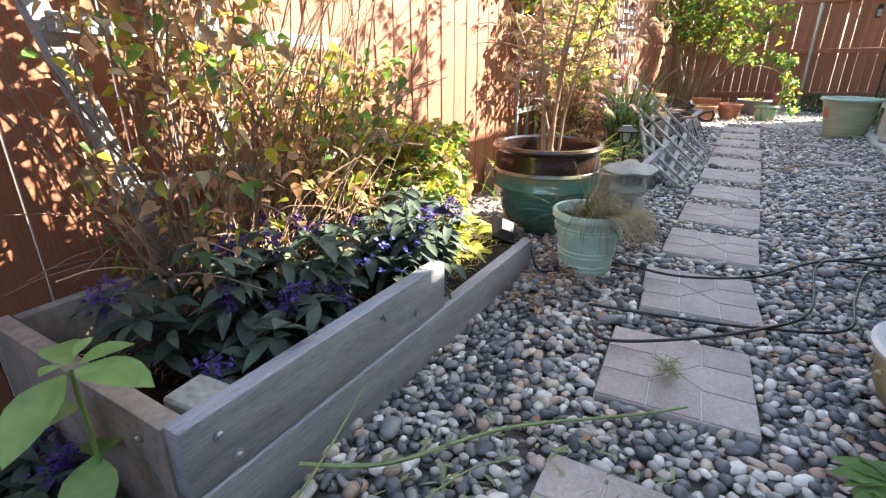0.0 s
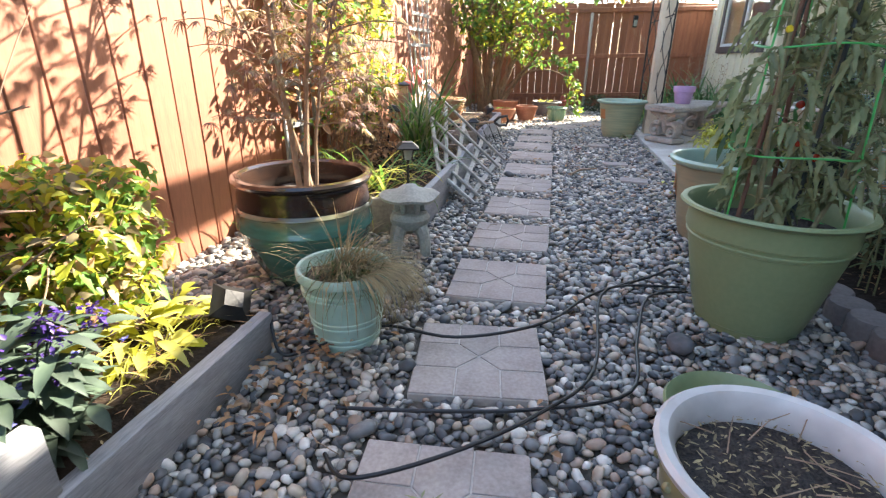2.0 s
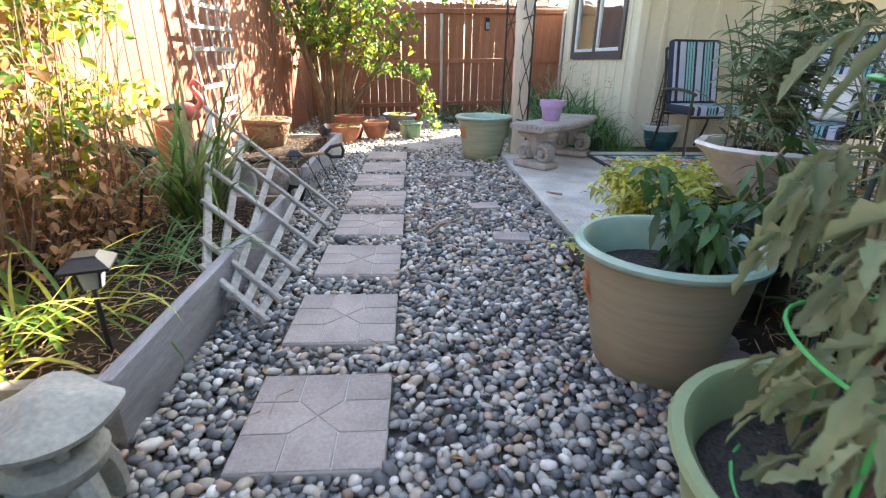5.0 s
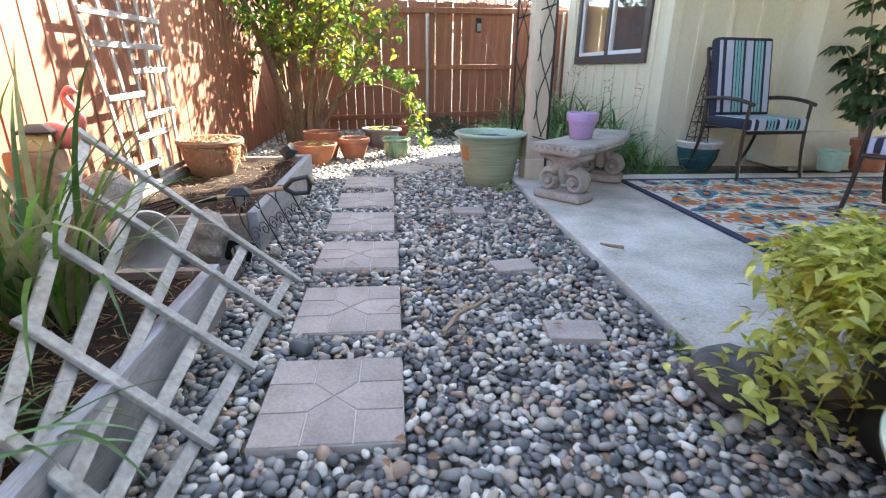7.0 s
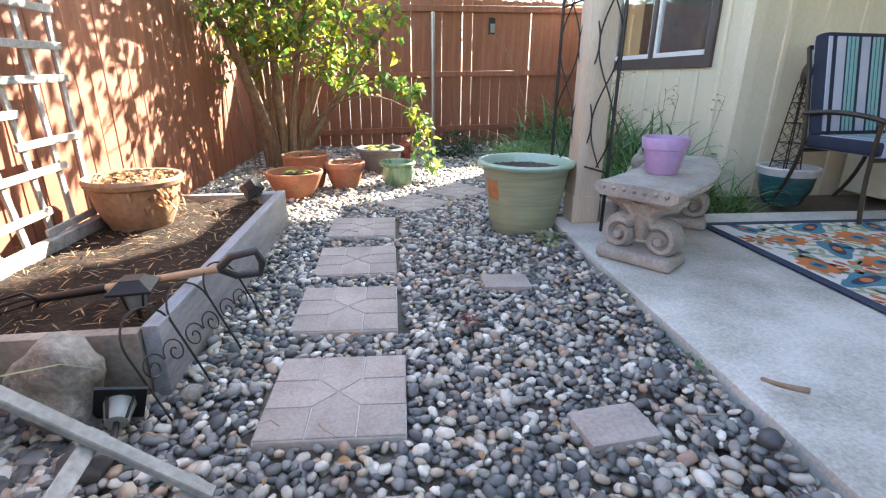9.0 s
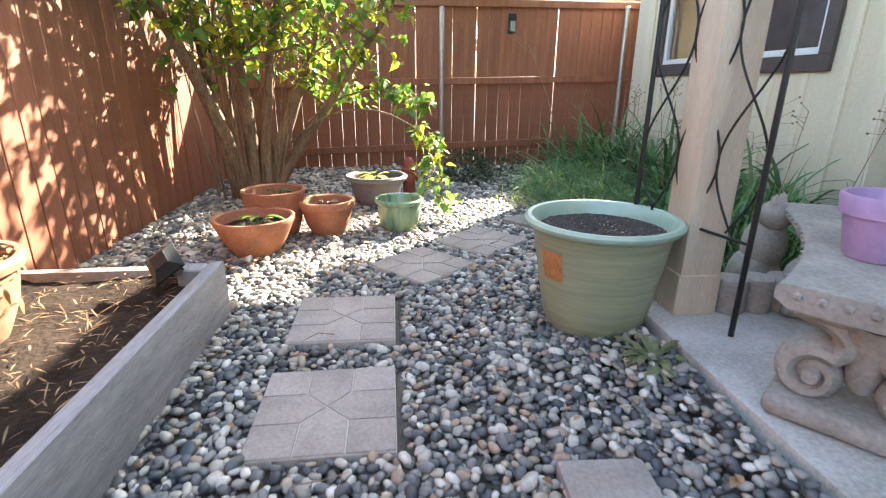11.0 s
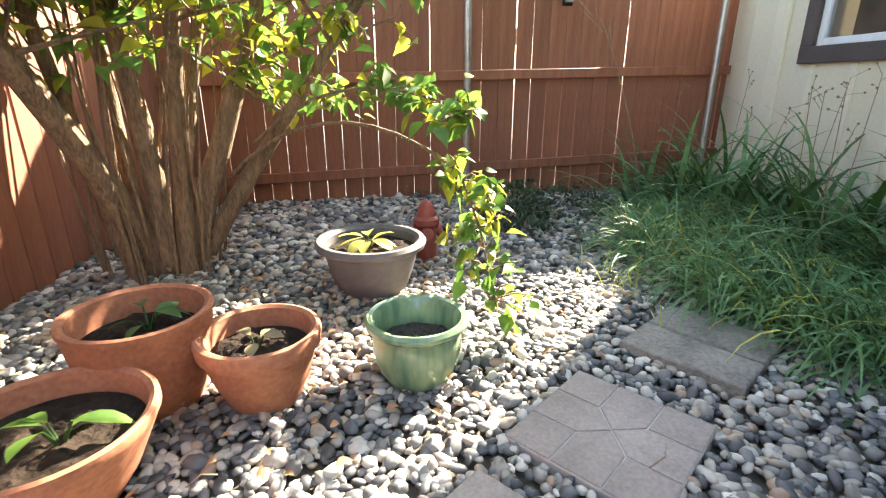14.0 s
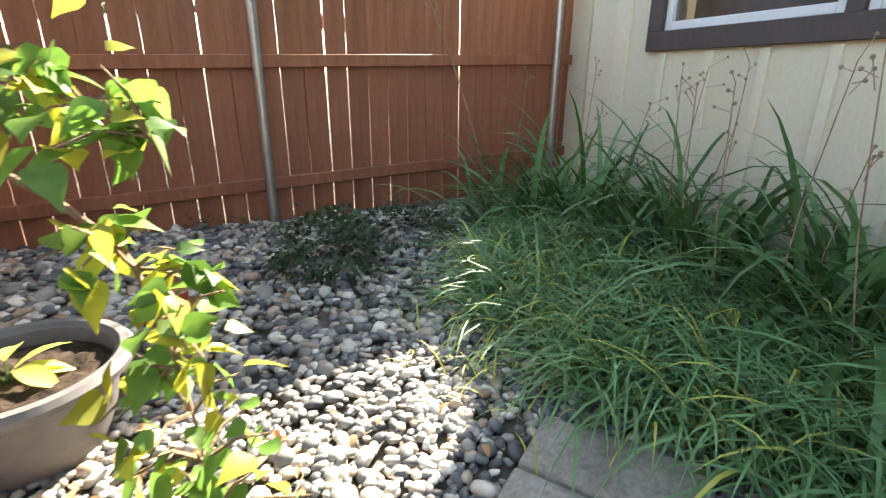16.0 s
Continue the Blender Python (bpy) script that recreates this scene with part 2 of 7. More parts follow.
GREENGLAZE = material("green_glaze", (0.26, 0.36, 0.20), (0.09, 0.18, 0.11), rough=0.25, grain=16, stain=9, bump=0.08, stretch=(2, 2, 0.5), coat=0.4)
CREAMGLAZE = material("cream_glaze", (0.60, 0.58, 0.55), (0.48, 0.46, 0.44), rough=0.4, grain=20, stain=5, bump=0.06, coat=0.2)
KHAKIGLAZE = material("khaki_glaze", (0.30, 0.27, 0.13), (0.20, 0.20, 0.10), rough=0.4, grain=20, stain=7, bump=0.1, coat=0.2)
GREYPOT = material("grey_resin", (0.135, 0.125, 0.125), (0.085, 0.08, 0.085), rough=0.6, grain=30, stain=6, bump=0.15)
BLACKPOT = material("black_plastic", (0.035, 0.033, 0.033), (0.02, 0.02, 0.02), rough=0.45, grain=30, stain=6, bump=0.1)
MAUVE = material("mauve_paint", (0.44, 0.29, 0.47), (0.36, 0.235, 0.40), rough=0.55, grain=40, stain=5, bump=0.1)
WHITEPOT = material("white_fluted_plastic", (0.68, 0.62, 0.55), (0.50, 0.44, 0.37), rough=0.5, grain=30, stain=5, bump=0.1)
ORANGETILE = material("orange_relief", (0.50, 0.22, 0.08), (0.36, 0.14, 0.05), rough=0.7, grain=50, stain=20, bump=0.4)
SIDING = material("cream_siding", (0.66, 0.60, 0.46), (0.58, 0.52, 0.39), rough=0.75, grain=70, stain=2, bump=0.25, stretch=(1, 1, 0.5), dist=0.004)
TRIM = material("cream_trim", (0.68, 0.62, 0.48), (0.60, 0.54, 0.41), rough=0.7, grain=50, stain=3, bump=0.15)
POSTWOOD = material("painted_post", (0.58, 0.49, 0.37), (0.46, 0.37, 0.27), rough=0.7, grain=50, stain=4, bump=0.2, stretch=(3, 3, 0.4))
WINDARK = material("dark_window_trim", (0.085, 0.065, 0.06), (0.06, 0.045, 0.042), rough=0.6, grain=60, stain=4, bump=0.15)
WHITE = material("white_vinyl", (0.72, 0.73, 0.74), (0.62, 0.63, 0.65), rough=0.5, grain=40, stain=4, bump=0.04)
BLACKMETAL = material("black_metal", (0.02, 0.02, 0.02), (0.012, 0.012, 0.012), rough=0.45, grain=60, stain=10, bump=0.1, metal=0.3)
BRONZE = material("bronze_frame", (0.06, 0.045, 0.035), (0.035, 0.027, 0.022), rough=0.4, grain=60, stain=10, bump=0.1, metal=0.5)
STEEL = material("galvanised_steel", (0.48, 0.47, 0.45), (0.34, 0.33, 0.32), rough=0.4, grain=30, stain=6, bump=0.08, metal=0.8)
HOSE = material("black_hose", (0.012, 0.012, 0.013), (0.008, 0.008, 0.009), rough=0.45, grain=40, stain=5, bump=0.05)
BARK = material("bark", (0.26, 0.17, 0.10), (0.11, 0.07, 0.045), rough=0.9, grain=40, stain=10, bump=0.9, stretch=(3, 3, 0.6), dist=0.015)
TWIG = material("dry_twig", (0.36, 0.25, 0.17), (0.20, 0.13, 0.08), rough=0.85, grain=40, stain=12, bump=0.4)
VINE = material("dead_vine", (0.30, 0.20, 0.14), (0.15, 0.095, 0.065), rough=0.85, grain=40, stain=12, bump=0.4)
CAGE = material("green_wire", (0.06, 0.42, 0.10), (0.05, 0.34, 0.08), rough=0.4, grain=40, stain=5, bump=0.05)
STAKE = material("dark_stake", (0.03, 0.045, 0.04), (0.02, 0.03, 0.028), rough=0.5, grain=40, stain=5, bump=0.1)
BAMBOO = material("brown_stake", (0.16, 0.07, 0.04), (0.10, 0.045, 0.028), rough=0.6, grain=40, stain=5, bump=0.1)
ROCK = material("dark_rock", (0.13, 0.12, 0.12), (0.06, 0.055, 0.055), rough=0.85, grain=25, stain=6, bump=0.7, dist=0.02)
PALEROCK = material("pale_rock", (0.33, 0.30, 0.26), (0.16, 0.14, 0.12), rough=0.9, grain=60, stain=6, bump=0.7, dist=0.02)
KERB = material("kerb_block", (0.20, 0.175, 0.165), (0.13, 0.115, 0.11), rough=0.9, grain=60, stain=7, bump=0.5, randomise=0.12, dist=0.006)
PINK = material("pink_plastic", (0.72, 0.22, 0.20), (0.60, 0.16, 0.15), rough=0.4, grain=40, stain=8, bump=0.05)
RED = material("red_metal", (0.30, 0.06, 0.04), (0.20, 0.04, 0.03), rough=0.5, grain=40, stain=8, bump=0.2)
NAVY = material("navy_cloth", (0.022, 0.027, 0.050), (0.015, 0.019, 0.038), rough=0.9, grain=200, stain=5, bump=0.2)
GLASS_DARK = material("lamp_glass", (0.30, 0.32, 0.30), (0.22, 0.24, 0.22), rough=0.15, grain=20, stain=5, bump=0.0)


def leafmat(name, a, b, thr=0.45, rough=0.5):
    return material(name, a, b, rough=rough, grain=25, stain=9, bump=0.1, island=0.35, through_light=thr, dist=0.003)


LEAF_LILAC = leafmat("lilac_leaf", (0.17, 0.30, 0.055), (0.07, 0.165, 0.03), 0.55)
LEAF_YELLOW = leafmat("yellowing_leaf", (0.48, 0.46, 0.05), (0.28, 0.31, 0.04), 0.5)
LEAF_GREEN = leafmat("green_leaf", (0.07, 0.15, 0.04), (0.03, 0.08, 0.02), 0.35)
LEAF_SALVIA = leafmat("salvia_leaf", (0.065, 0.10, 0.066), (0.028, 0.048, 0.035), 0.25, 0.65)
LEAF_TOMATO = leafmat("tomato_leaf", (0.30, 0.32, 0.165), (0.16, 0.185, 0.085), 0.35, 0.7)
LEAF_GRASS = leafmat("grass_blade", (0.21, 0.39, 0.17), (0.10, 0.225, 0.085), 0.4)
LEAF_LIME = leafmat("lime_leaf", (0.70, 0.66, 0.17), (0.46, 0.48, 0.11), 0.5)
LEAF_DRY = leafmat("dry_leaf", (0.55, 0.34, 0.18), (0.29, 0.155, 0.08), 0.4, 0.8)
LEAF_MAROON = leafmat("maroon_leaf", (0.33, 0.21, 0.16), (0.15, 0.08, 0.06), 0.4, 0.6)
LEAF_STRAW = leafmat("straw_blade", (0.40, 0.32, 0.17), (0.22, 0.17, 0.10), 0.3, 0.8)
LEAF_FOREST = leafmat("shade_leaf", (0.05, 0.10, 0.04), (0.025, 0.05, 0.02), 0.3)
PETAL_PURPLE = leafmat("purple_petal", (0.07, 0.03, 0.22), (0.035, 0.015, 0.13), 0.3)
PETAL_BLUE = leafmat("blue_petal", (0.28, 0.30, 0.75), (0.20, 0.20, 0.60), 0.3)

# ---- structure ----
ground = BM()
n_g = 60
for i in range(n_g + 1):
    for j in range(n_g + 1):
        u, v = (i / n_g * 2 - 1), (j / n_g * 2 - 1)
        x, y = 14 * u + 400 * u ** 7, 5 + 14 * v + 400 * v ** 7
        ground.verts.new((x, y, -0.026 + 0.008 * noise.noise((x, y, 0))))
ground.verts.ensure_lookup_table()
for i in range(n_g):
    for j in range(n_g):
        a = i * (n_g + 1) + j
        ground.faces.new([ground.verts[k] for k in (a, a + n_g + 1, a + n_g + 2, a + 1)])
tagged(part("ground", ground, GROUND), "bare brown earth beneath the garden", "ground", kind="structure")

LEFT_X = -1.53
# gentle swing of the rear fence away from square
BACK = lambda x: 11.13 + 0.133 * (x + 1.5)


def rough_board(w, d, h, lean=0.0):
    bm = box(BM(), (w, d, h), (0, 0, h / 2), bevel=0.004)
    for v in bm.verts:
        v.co.x += lean * (v.co.z / h - 0.35) * (1 if v.co.x > 0 else -1)
    return mesh_of("board", bm)


def fence(name, label, start, along, length, facing, board_w, gap, top, rails, rail_side, swell=0.0):
    f = thing(name, label, "fence", kind="structure")
    u = Vector((*along, 0)).normalized()
    nrm = Vector((*facing, 0)).normalized()
    ang = math.degrees(math.atan2(u.y, u.x))
    boards = [rough_board(board_w * k, 0.018, top, swell) for k in (1.0, 0.99, 0.975, 1.005)]
    n = int(length / (board_w + gap))
    for i in range(n):
        c = Vector(start) + u * (i + 0.5) * (board_w + gap)
        ob = part("board", boards[rng.randrange(4)], FENCE, f)
        ob.matrix_basis = pose(c.x + nrm.x * rng.uniform(-.002, .002), c.y + nrm.y * rng.uniform(-.002, .002), -0.05 + rng.uniform(-.012, .012), 0, rng.uniform(-.15, .15), ang)
    for z, h in rails:
        bm = box(BM(), (length, 0.038, h), bevel=0.005)
        mid = Vector(start) + u * length / 2 + nrm * (0.029 * rail_side[0])
        ob = part("rail", bm, FENCE, f)
        ob.matrix_basis = pose(mid.x, mid.y, z + rail_side[2] * length / 2, 0, -math.degrees(math.atan(rail_side[2])), ang)
    return f


fence("fence_left", "reddish-brown stained board fence, sunlit and dappled", (LEFT_X, -6.0, 0), (0, 1), 17.2, (1, 0), 0.14, 0.004, 1.83, (), (0, 0, 0.0))
fence("fence_back", "reddish-brown board fence with light showing between its pickets", (LEFT_X, BACK(LEFT_X), 0), (1, 0.133), 4.90, (0.133, -1), 0.136, 0.0035, 1.93,
      ((0.17, 0.075), (0.89, 0.075), (1.70, 0.08)), (1, 0, 0.022), 0.0022)

# fence posts of steel pipe
for px_, h in ((0.69, 1.70), (2.89, 1.78)):
    p = thing("fence_post", "grey galvanised steel pipe fence post", "post", (px_, BACK(px_) - 0.10, -0.03), group="steel fence posts")
    part("pipe", lathe(BM(), [(0.028, 0), (0.028, h), (0.031, h), (0.031, h + 0.02), (0.012, h + 0.035), (0.0, h + 0.036)], 16), STEEL, p)

# house: walls of board-and-batten siding, window cut through
HX, H_NEAR, H_FAR = 2.77, 8.02, 11.05
WY0, WY1, WZ0, WZ1 = 8.52, 10.42, 1.10, 2.10
hw = BM()
for y0, y1, z0, z1 in ((H_NEAR, WY0, 0, 2.6), (WY1, H_FAR, 0, 2.6), (WY0, WY1, 0, WZ0), (WY0, WY1, WZ1, 2.6)):
    box(hw, (0.14, y1 - y0, z1 - z0), (HX + 0.07, (y0 + y1) / 2, (z0 + z1) / 2))
house_wall = tagged(part("wall_house_west", hw, SIDING, smooth=False), "cream board-and-batten house wall", "wall", kind="structure")
hw2 = box(BM(), (1.24, 0.14, 2.6), (HX + 0.14 + 0.62, H_NEAR + 0.07, 1.3))
wall2 = tagged(part("wall_house_patio", hw2, SIDING, smooth=False), "cream board-and-batten wall behind the patio", "wall", kind="structure")
hw4 = box(BM(), (2.2, 0.42, 2.6), (4.05 + 1.1, 7.93, 1.3))
tagged(part("wall_house_bay", hw4, SIDING, smooth=False), "cream projecting wall of the house bay", "wall", kind="structure")
wing = box(BM(), (0.08, 0.70, 1.9), (HX + 0.36, H_FAR + 0.36, 0.95))
for yy in (H_FAR + 0.20, H_FAR + 0.45):
    box(wing, (0.02, 0.05, 1.88), (HX + 0.31, yy, 0.95))
tagged(part("wall_wing", wing, SIDING, smooth=False), "cream wing wall joining the house to the fence", "wall", kind="structure")
hw3 = BM()
box(hw3, (5.0, 0.14, 2.6), (HX + 2.64, H_FAR + 0.07, 1.3))
box(hw3, (0.14, 9.0, 2.6), (6.2, 2.3, 1.3))
tagged(part("wall_house_rear", hw3, SIDING, smooth=False), "cream house wall", "wall", kind="structure")
batten = mesh_of("batten", box(BM(), (0.018, 0.045, 2.55), (0, 0, 1.3), bevel=0.003))
batten_low = mesh_of("batten", box(BM(), (0.018, 0.045, WZ0 - 0.13), (0, 0, (WZ0 - 0.13) / 2 + 0.02), bevel=0.003))
y = H_NEAR + 0.28
while y < H_FAR - 0.1:
    low = WY0 - 0.12 < y < WY1 + 0.12
    part("batten", batten_low if low else batten, TRIM, house_wall).matrix_basis = pose(HX - 0.009, y, 0)
    y += 0.30
for x in (3.05, 3.35, 3.65, 3.93):
    part("batten", batten, TRIM, wall2).matrix_basis = pose(x, H_NEAR - 0.009, 0, 0, 0, 90)
corner = BM()
box(corner, (0.02, 0.10, 2.58), (HX - 0.011, H_NEAR + 0.05, 1.3), bevel=0.003)
box(corner, (0.10, 0.02, 2.58), (HX + 0.03, H_NEAR - 0.011, 1.3), bevel=0.003)
part("corner_board", corner, TRIM, house_wall)
corner = box(BM(), (0.02, 0.12, 2.58), (HX - 0.011, 10.74, 1.3), bevel=0.003)
part("corner_board", corner, TRIM, house_wall)

win = thing("window_1", "white sliding window with dark brown trim in the cream wall", "window", kind="structure")
tw = 0.10
fr = BM()
box(fr, (0.03, WY1 - WY0 + 2 * tw, tw), (HX - 0.017, (WY0 + WY1) / 2, WZ0 - tw / 2), bevel=0.003)
box(fr, (0.03, WY1 - WY0 + 2 * tw, tw), (HX - 0.017, (WY0 + WY1) / 2, WZ1 + tw / 2), bevel=0.003)
for yy in (WY0 - tw / 2, WY1 + tw / 2):
    box(fr, (0.028, tw, WZ1 - WZ0), (HX - 0.017, yy, (WZ0 + WZ1) / 2), bevel=0.003)
box(fr, (0.026, 0.07, WZ1 - WZ0), (HX - 0.01, 9.47, (WZ0 + WZ1) / 2), bevel=0.003)
part("window_trim", fr, WINDARK, win, "dark brown painted trim")
GLASS = bpy.data.materials.new("window_glass")
GLASS.use_nodes = True
gb = GLASS.node_tree.nodes["Principled BSDF"]
gb.inputs["Base Color"].default_value, gb.inputs["Roughness"].default_value, gb.inputs["Transmission Weight"].default_value = (0.9, 0.93, 0.95, 1), 0.02, 1.0
for a, b in ((WY0, 9.435), (9.505, WY1)):
    s = BM()
    for yy in (a + 0.022, b - 0.022):
        box(s, (0.05, 0.044, WZ1 - WZ0), (HX + 0.02, yy, (WZ0 + WZ1) / 2), bevel=0.004)
    for zz in (WZ0 + 0.022, WZ1 - 0.022):
        box(s, (0.05, b - a - 0.088, 0.044), (HX + 0.02, (a + b) / 2, zz), bevel=0.004)
    sash = part("window_frame", s, WHITE, win, "white vinyl sash")
    part("pane", box(BM(), (0.006, b - a - 0.088, WZ1 - WZ0 - 0.088), (HX + 0.02, (a + b) / 2, (WZ0 + WZ1) / 2)), GLASS, sash)
# added sheet behind the panes; its grey stands in for the room's dimness
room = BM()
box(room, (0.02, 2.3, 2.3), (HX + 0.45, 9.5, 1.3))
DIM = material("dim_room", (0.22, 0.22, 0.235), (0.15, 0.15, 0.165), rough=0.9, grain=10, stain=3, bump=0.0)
tagged(part("room_backing", room, DIM), "added grey sheet behind the panes, standing in for the dim room", "wall", kind="structure")

# unseen deep eave and tall blocks added to cast shade; beam on patio post
roof = BM()
box(roof, (5.2, 16.4, 0.14), (1.80 + 2.6, 2.3, 2.55), bevel=0.01)
box(roof, (4.4, 0.66, 0.14), (2.66 + 2.2, 10.79, 2.67), bevel=0.01)
# two tall blocks out of view, sized only for where their shadows fall
box(roof, (5.0, 10.15, 1.9), (1.85 + 2.5, -1.075, 3.55), bevel=0.02)
box(roof, (3.6, 2.30, 2.10), (3.17 + 1.8, 9.90, 3.68), bevel=0.02)
tagged(part("shade_roof", roof, TRIM), "unseen cream eave and tall roof blocks added to cast shade", "roof", kind="structure")
PX, PY = 1.30, 7.24
post = thing("patio_post", "square cream painted timber post on a concrete pad", "post", (PX, PY, 0.058))
part("shaft", box(BM(), (0.16, 0.16, 2.69), (0, 0, 0.02 + 1.345), bevel=0.008, segs=2), POSTWOOD, post)
part("base", box(BM(), (0.17, 0.17, 0.17), (0, 0, 0.085), bevel=0.006), POSTWOOD, post, "worn painted skirting at the foot")
beam = thing("patio_beam", "cream painted timber beam on the patio post", "beam", (PX - 0.1, 0, 2.768))
part("timber", box(BM(), (0.09, 11.4, 0.20), (0.1, 1.7, 0.10), bevel=0.006), POSTWOOD, beam)
post2 = thing("patio_post", "square cream painted timber post on a concrete pad", "post", (PX, -3.6, -0.03))
part("shaft", box(BM(), (0.135, 0.135, 2.77), (0, 0, 1.40), bevel=0.008), POSTWOOD, post2)

# patio slab
slab = box(BM(), (5.0, 3.0, 0.16), (1.115 + 2.5, 4.32 + 1.5, -0.02), bevel=0.012, segs=2)
tagged(part("patio", slab, SLAB), "pale grey concrete patio slab", "patio", kind="structure")
# bounds that close the garden behind the walker
back_wall = BM()
box(back_wall, (8.0, 0.1, 1.9), (2.4, -5.0, 0.93))
box(back_wall, (0.1, 9.0, 1.9), (6.4, -0.9, 0.93))
tagged(part("wall_south", back_wall, FENCE), "reddish-brown boarded garden wall", "wall", kind="structure")

# ---- stepping stones ----
S = 0.405
pat = S / 3 - 0.002


def slab_piece(poly, depth=0.0026):
    bm = BM()
    c = Vector((sum(p[0] for p in poly) / len(poly), sum(p[1] for p in poly) / len(poly)))
    lo, hi, top = [], [], []
    for p in poly:
        p = Vector(p)
        q = p + (c - p).normalized() * 0.0030
        r = p + (c - p).normalized() * 0.0068
        lo.append(bm.verts.new((q.x, q.y, 0)))
        hi.append(bm.verts.new((q.x, q.y, depth - 0.0012)))
        top.append(bm.verts.new((r.x, r.y, depth)))
    n = len(poly)
    for a, b in ((lo, hi), (hi, top)):
        for i in range(n):
            bm.faces.new((a[i], a[(i + 1) % n], b[(i + 1) % n], b[i]))
    bm.faces.new(top)
    return mesh_of("stone_panel", bm, False)


t3, h3 = S / 6, S / 2
CORNER = [(-h3, -h3), (-t3, -h3), (-t3, -t3), (-h3, -t3)]
HOUSE = [(-t3, -h3), (t3, -h3), (t3, -t3), (0, 0), (-t3, -t3)]
corner_me, house_me = slab_piece(CORNER), slab_piece(HOUSE)
paver_base = mesh_of("slab", box(BM(), (S, S, 0.05), (0, 0, 0), bevel=0.004))


def stepping_stone(x, y, turn, z=0.012, tilt=(0, 0)):
    st = thing("stepping_stone", "square grey-brown concrete stepping stone with pressed flagstone pattern", "stepping stone", (x, y, z - 0.005), turn, "garden path stones", tilt=tilt)
    part("slab", paver_base, GROOVE, st, "recessed joint lines").matrix_basis = pose(0, 0, -0.026)
    for k in range(4):
        for me in (corner_me, house_me):
            part("stone_panel", me, CONCRETE, st).matrix_basis = pose(0, 0, 0, 0, 0, 90 * k)
    return st


rows_y = [0.72, 1.41, 2.02, 2.635, 3.21, 3.81, 4.415, 5.0, 5.60, 6.195, 6.77, 7.36]
turns = [2, 5, 7, 1, 0, 0, 0, 0, -1, 0, 0.5, 0]
for i, (yy, tt) in enumerate(zip(rows_y, turns)):
    stepping_stone(-0.047 - (0.02 if i > 8 else 0.0), yy, tt, 0.010 + rng.uniform(-.003, .005), (rng.uniform(-.6, .6), rng.uniform(-.6, .6)))
stepping_stone(0.283, 7.965, 43, 0.014)
stepping_stone(0.665, 8.345, 42, 0.018, (0, -1))
# cracked last stone
cracked = thing("cracked_paver", "pale weathered concrete paver, cracked across and overgrown", "paver", (1.17, 8.76, 0.0), 38)
for sgn in (-1, 1):
    bm = box(BM(), (0.205, 0.40, 0.055), (0, 0, 0), bevel=0.006)
    for v in bm.verts:
        if v.co.x * sgn < 0:
            v.co.x += 0.02 * math.sin(v.co.y * 14) + 0.0
    wobble(bm, 0.004, 12)
    part("half_slab", bm, PALEROCK, cracked).matrix_basis = pose(0.109 * sgn, 0, -0.002, 0, -0.6 * sgn, 0)
for x, y, sx, sy, tn in ((0.715, 5.385, 0.21, 0.15, 8), (0.64, 6.40, 0.22, 0.16, -3), (0.79, 4.735, 0.21, 0.15, -6)):
    p = thing("paver", "small flat concrete paver sunk in pebbles", "paver", (x, y, -0.012), tn, "small pavers")
    part("block", wobble(box(BM(), (sx, sy, 0.06), (0, 0, 0.0), bevel=0.012, segs=2), 0.004, 14), CONCRETE, p)

# ---- gravel of river pebbles ----
stones_at = [(-0.05, yy, S / 2 + 0.01, tt) for yy, tt in zip(rows_y, turns)] + [(0.283, 7.965, S / 2, 43), (0.665, 8.345, S / 2, 42), (1.17, 8.76, 0.205, 38)]


def gravel_spots(x0, x1, y0, y1, n, size, apart=0.0):
    """Places for pebbles; with apart, no two centres of one layer come nearer than that."""
    out, cells = [], {}
    for _ in range(n):
        x, y = nrng.uniform(x0, x1), nrng.uniform(y0, y1)
        s = size * math.exp(nrng.normal(0, 0.22))
        skip = False
        for sx, sy, half, tn in stones_at:
            if abs(x - sx) < 0.32 and abs(y - sy) < 0.32:
                c, sn = math.cos(radians(tn)), math.sin(radians(tn))
                lx, ly = c * (x - sx) + sn * (y - sy), -sn * (x - sx) + c * (y - sy)
                if abs(lx) < half + s * 0.12 and abs(ly) < half + s * 0.12:
                    skip = True
                    break
        if x > 1.09 - s * 0.3 and 4.28 < y < 7.36:
            skip = True
        if apart and not skip:
            ci, cj = int(x / apart), int(y / apart)
            skip = any((x - a) ** 2 + (y - b) ** 2 < apart * apart for i in (-1, 0, 1) for j in (-1, 0, 1) for a, b in cells.get((ci + i, cj + j), ()))
            if not skip:
                cells.setdefault((ci, cj), []).append((x, y))
        if not skip:
            out.append((x, y, s))
    return out


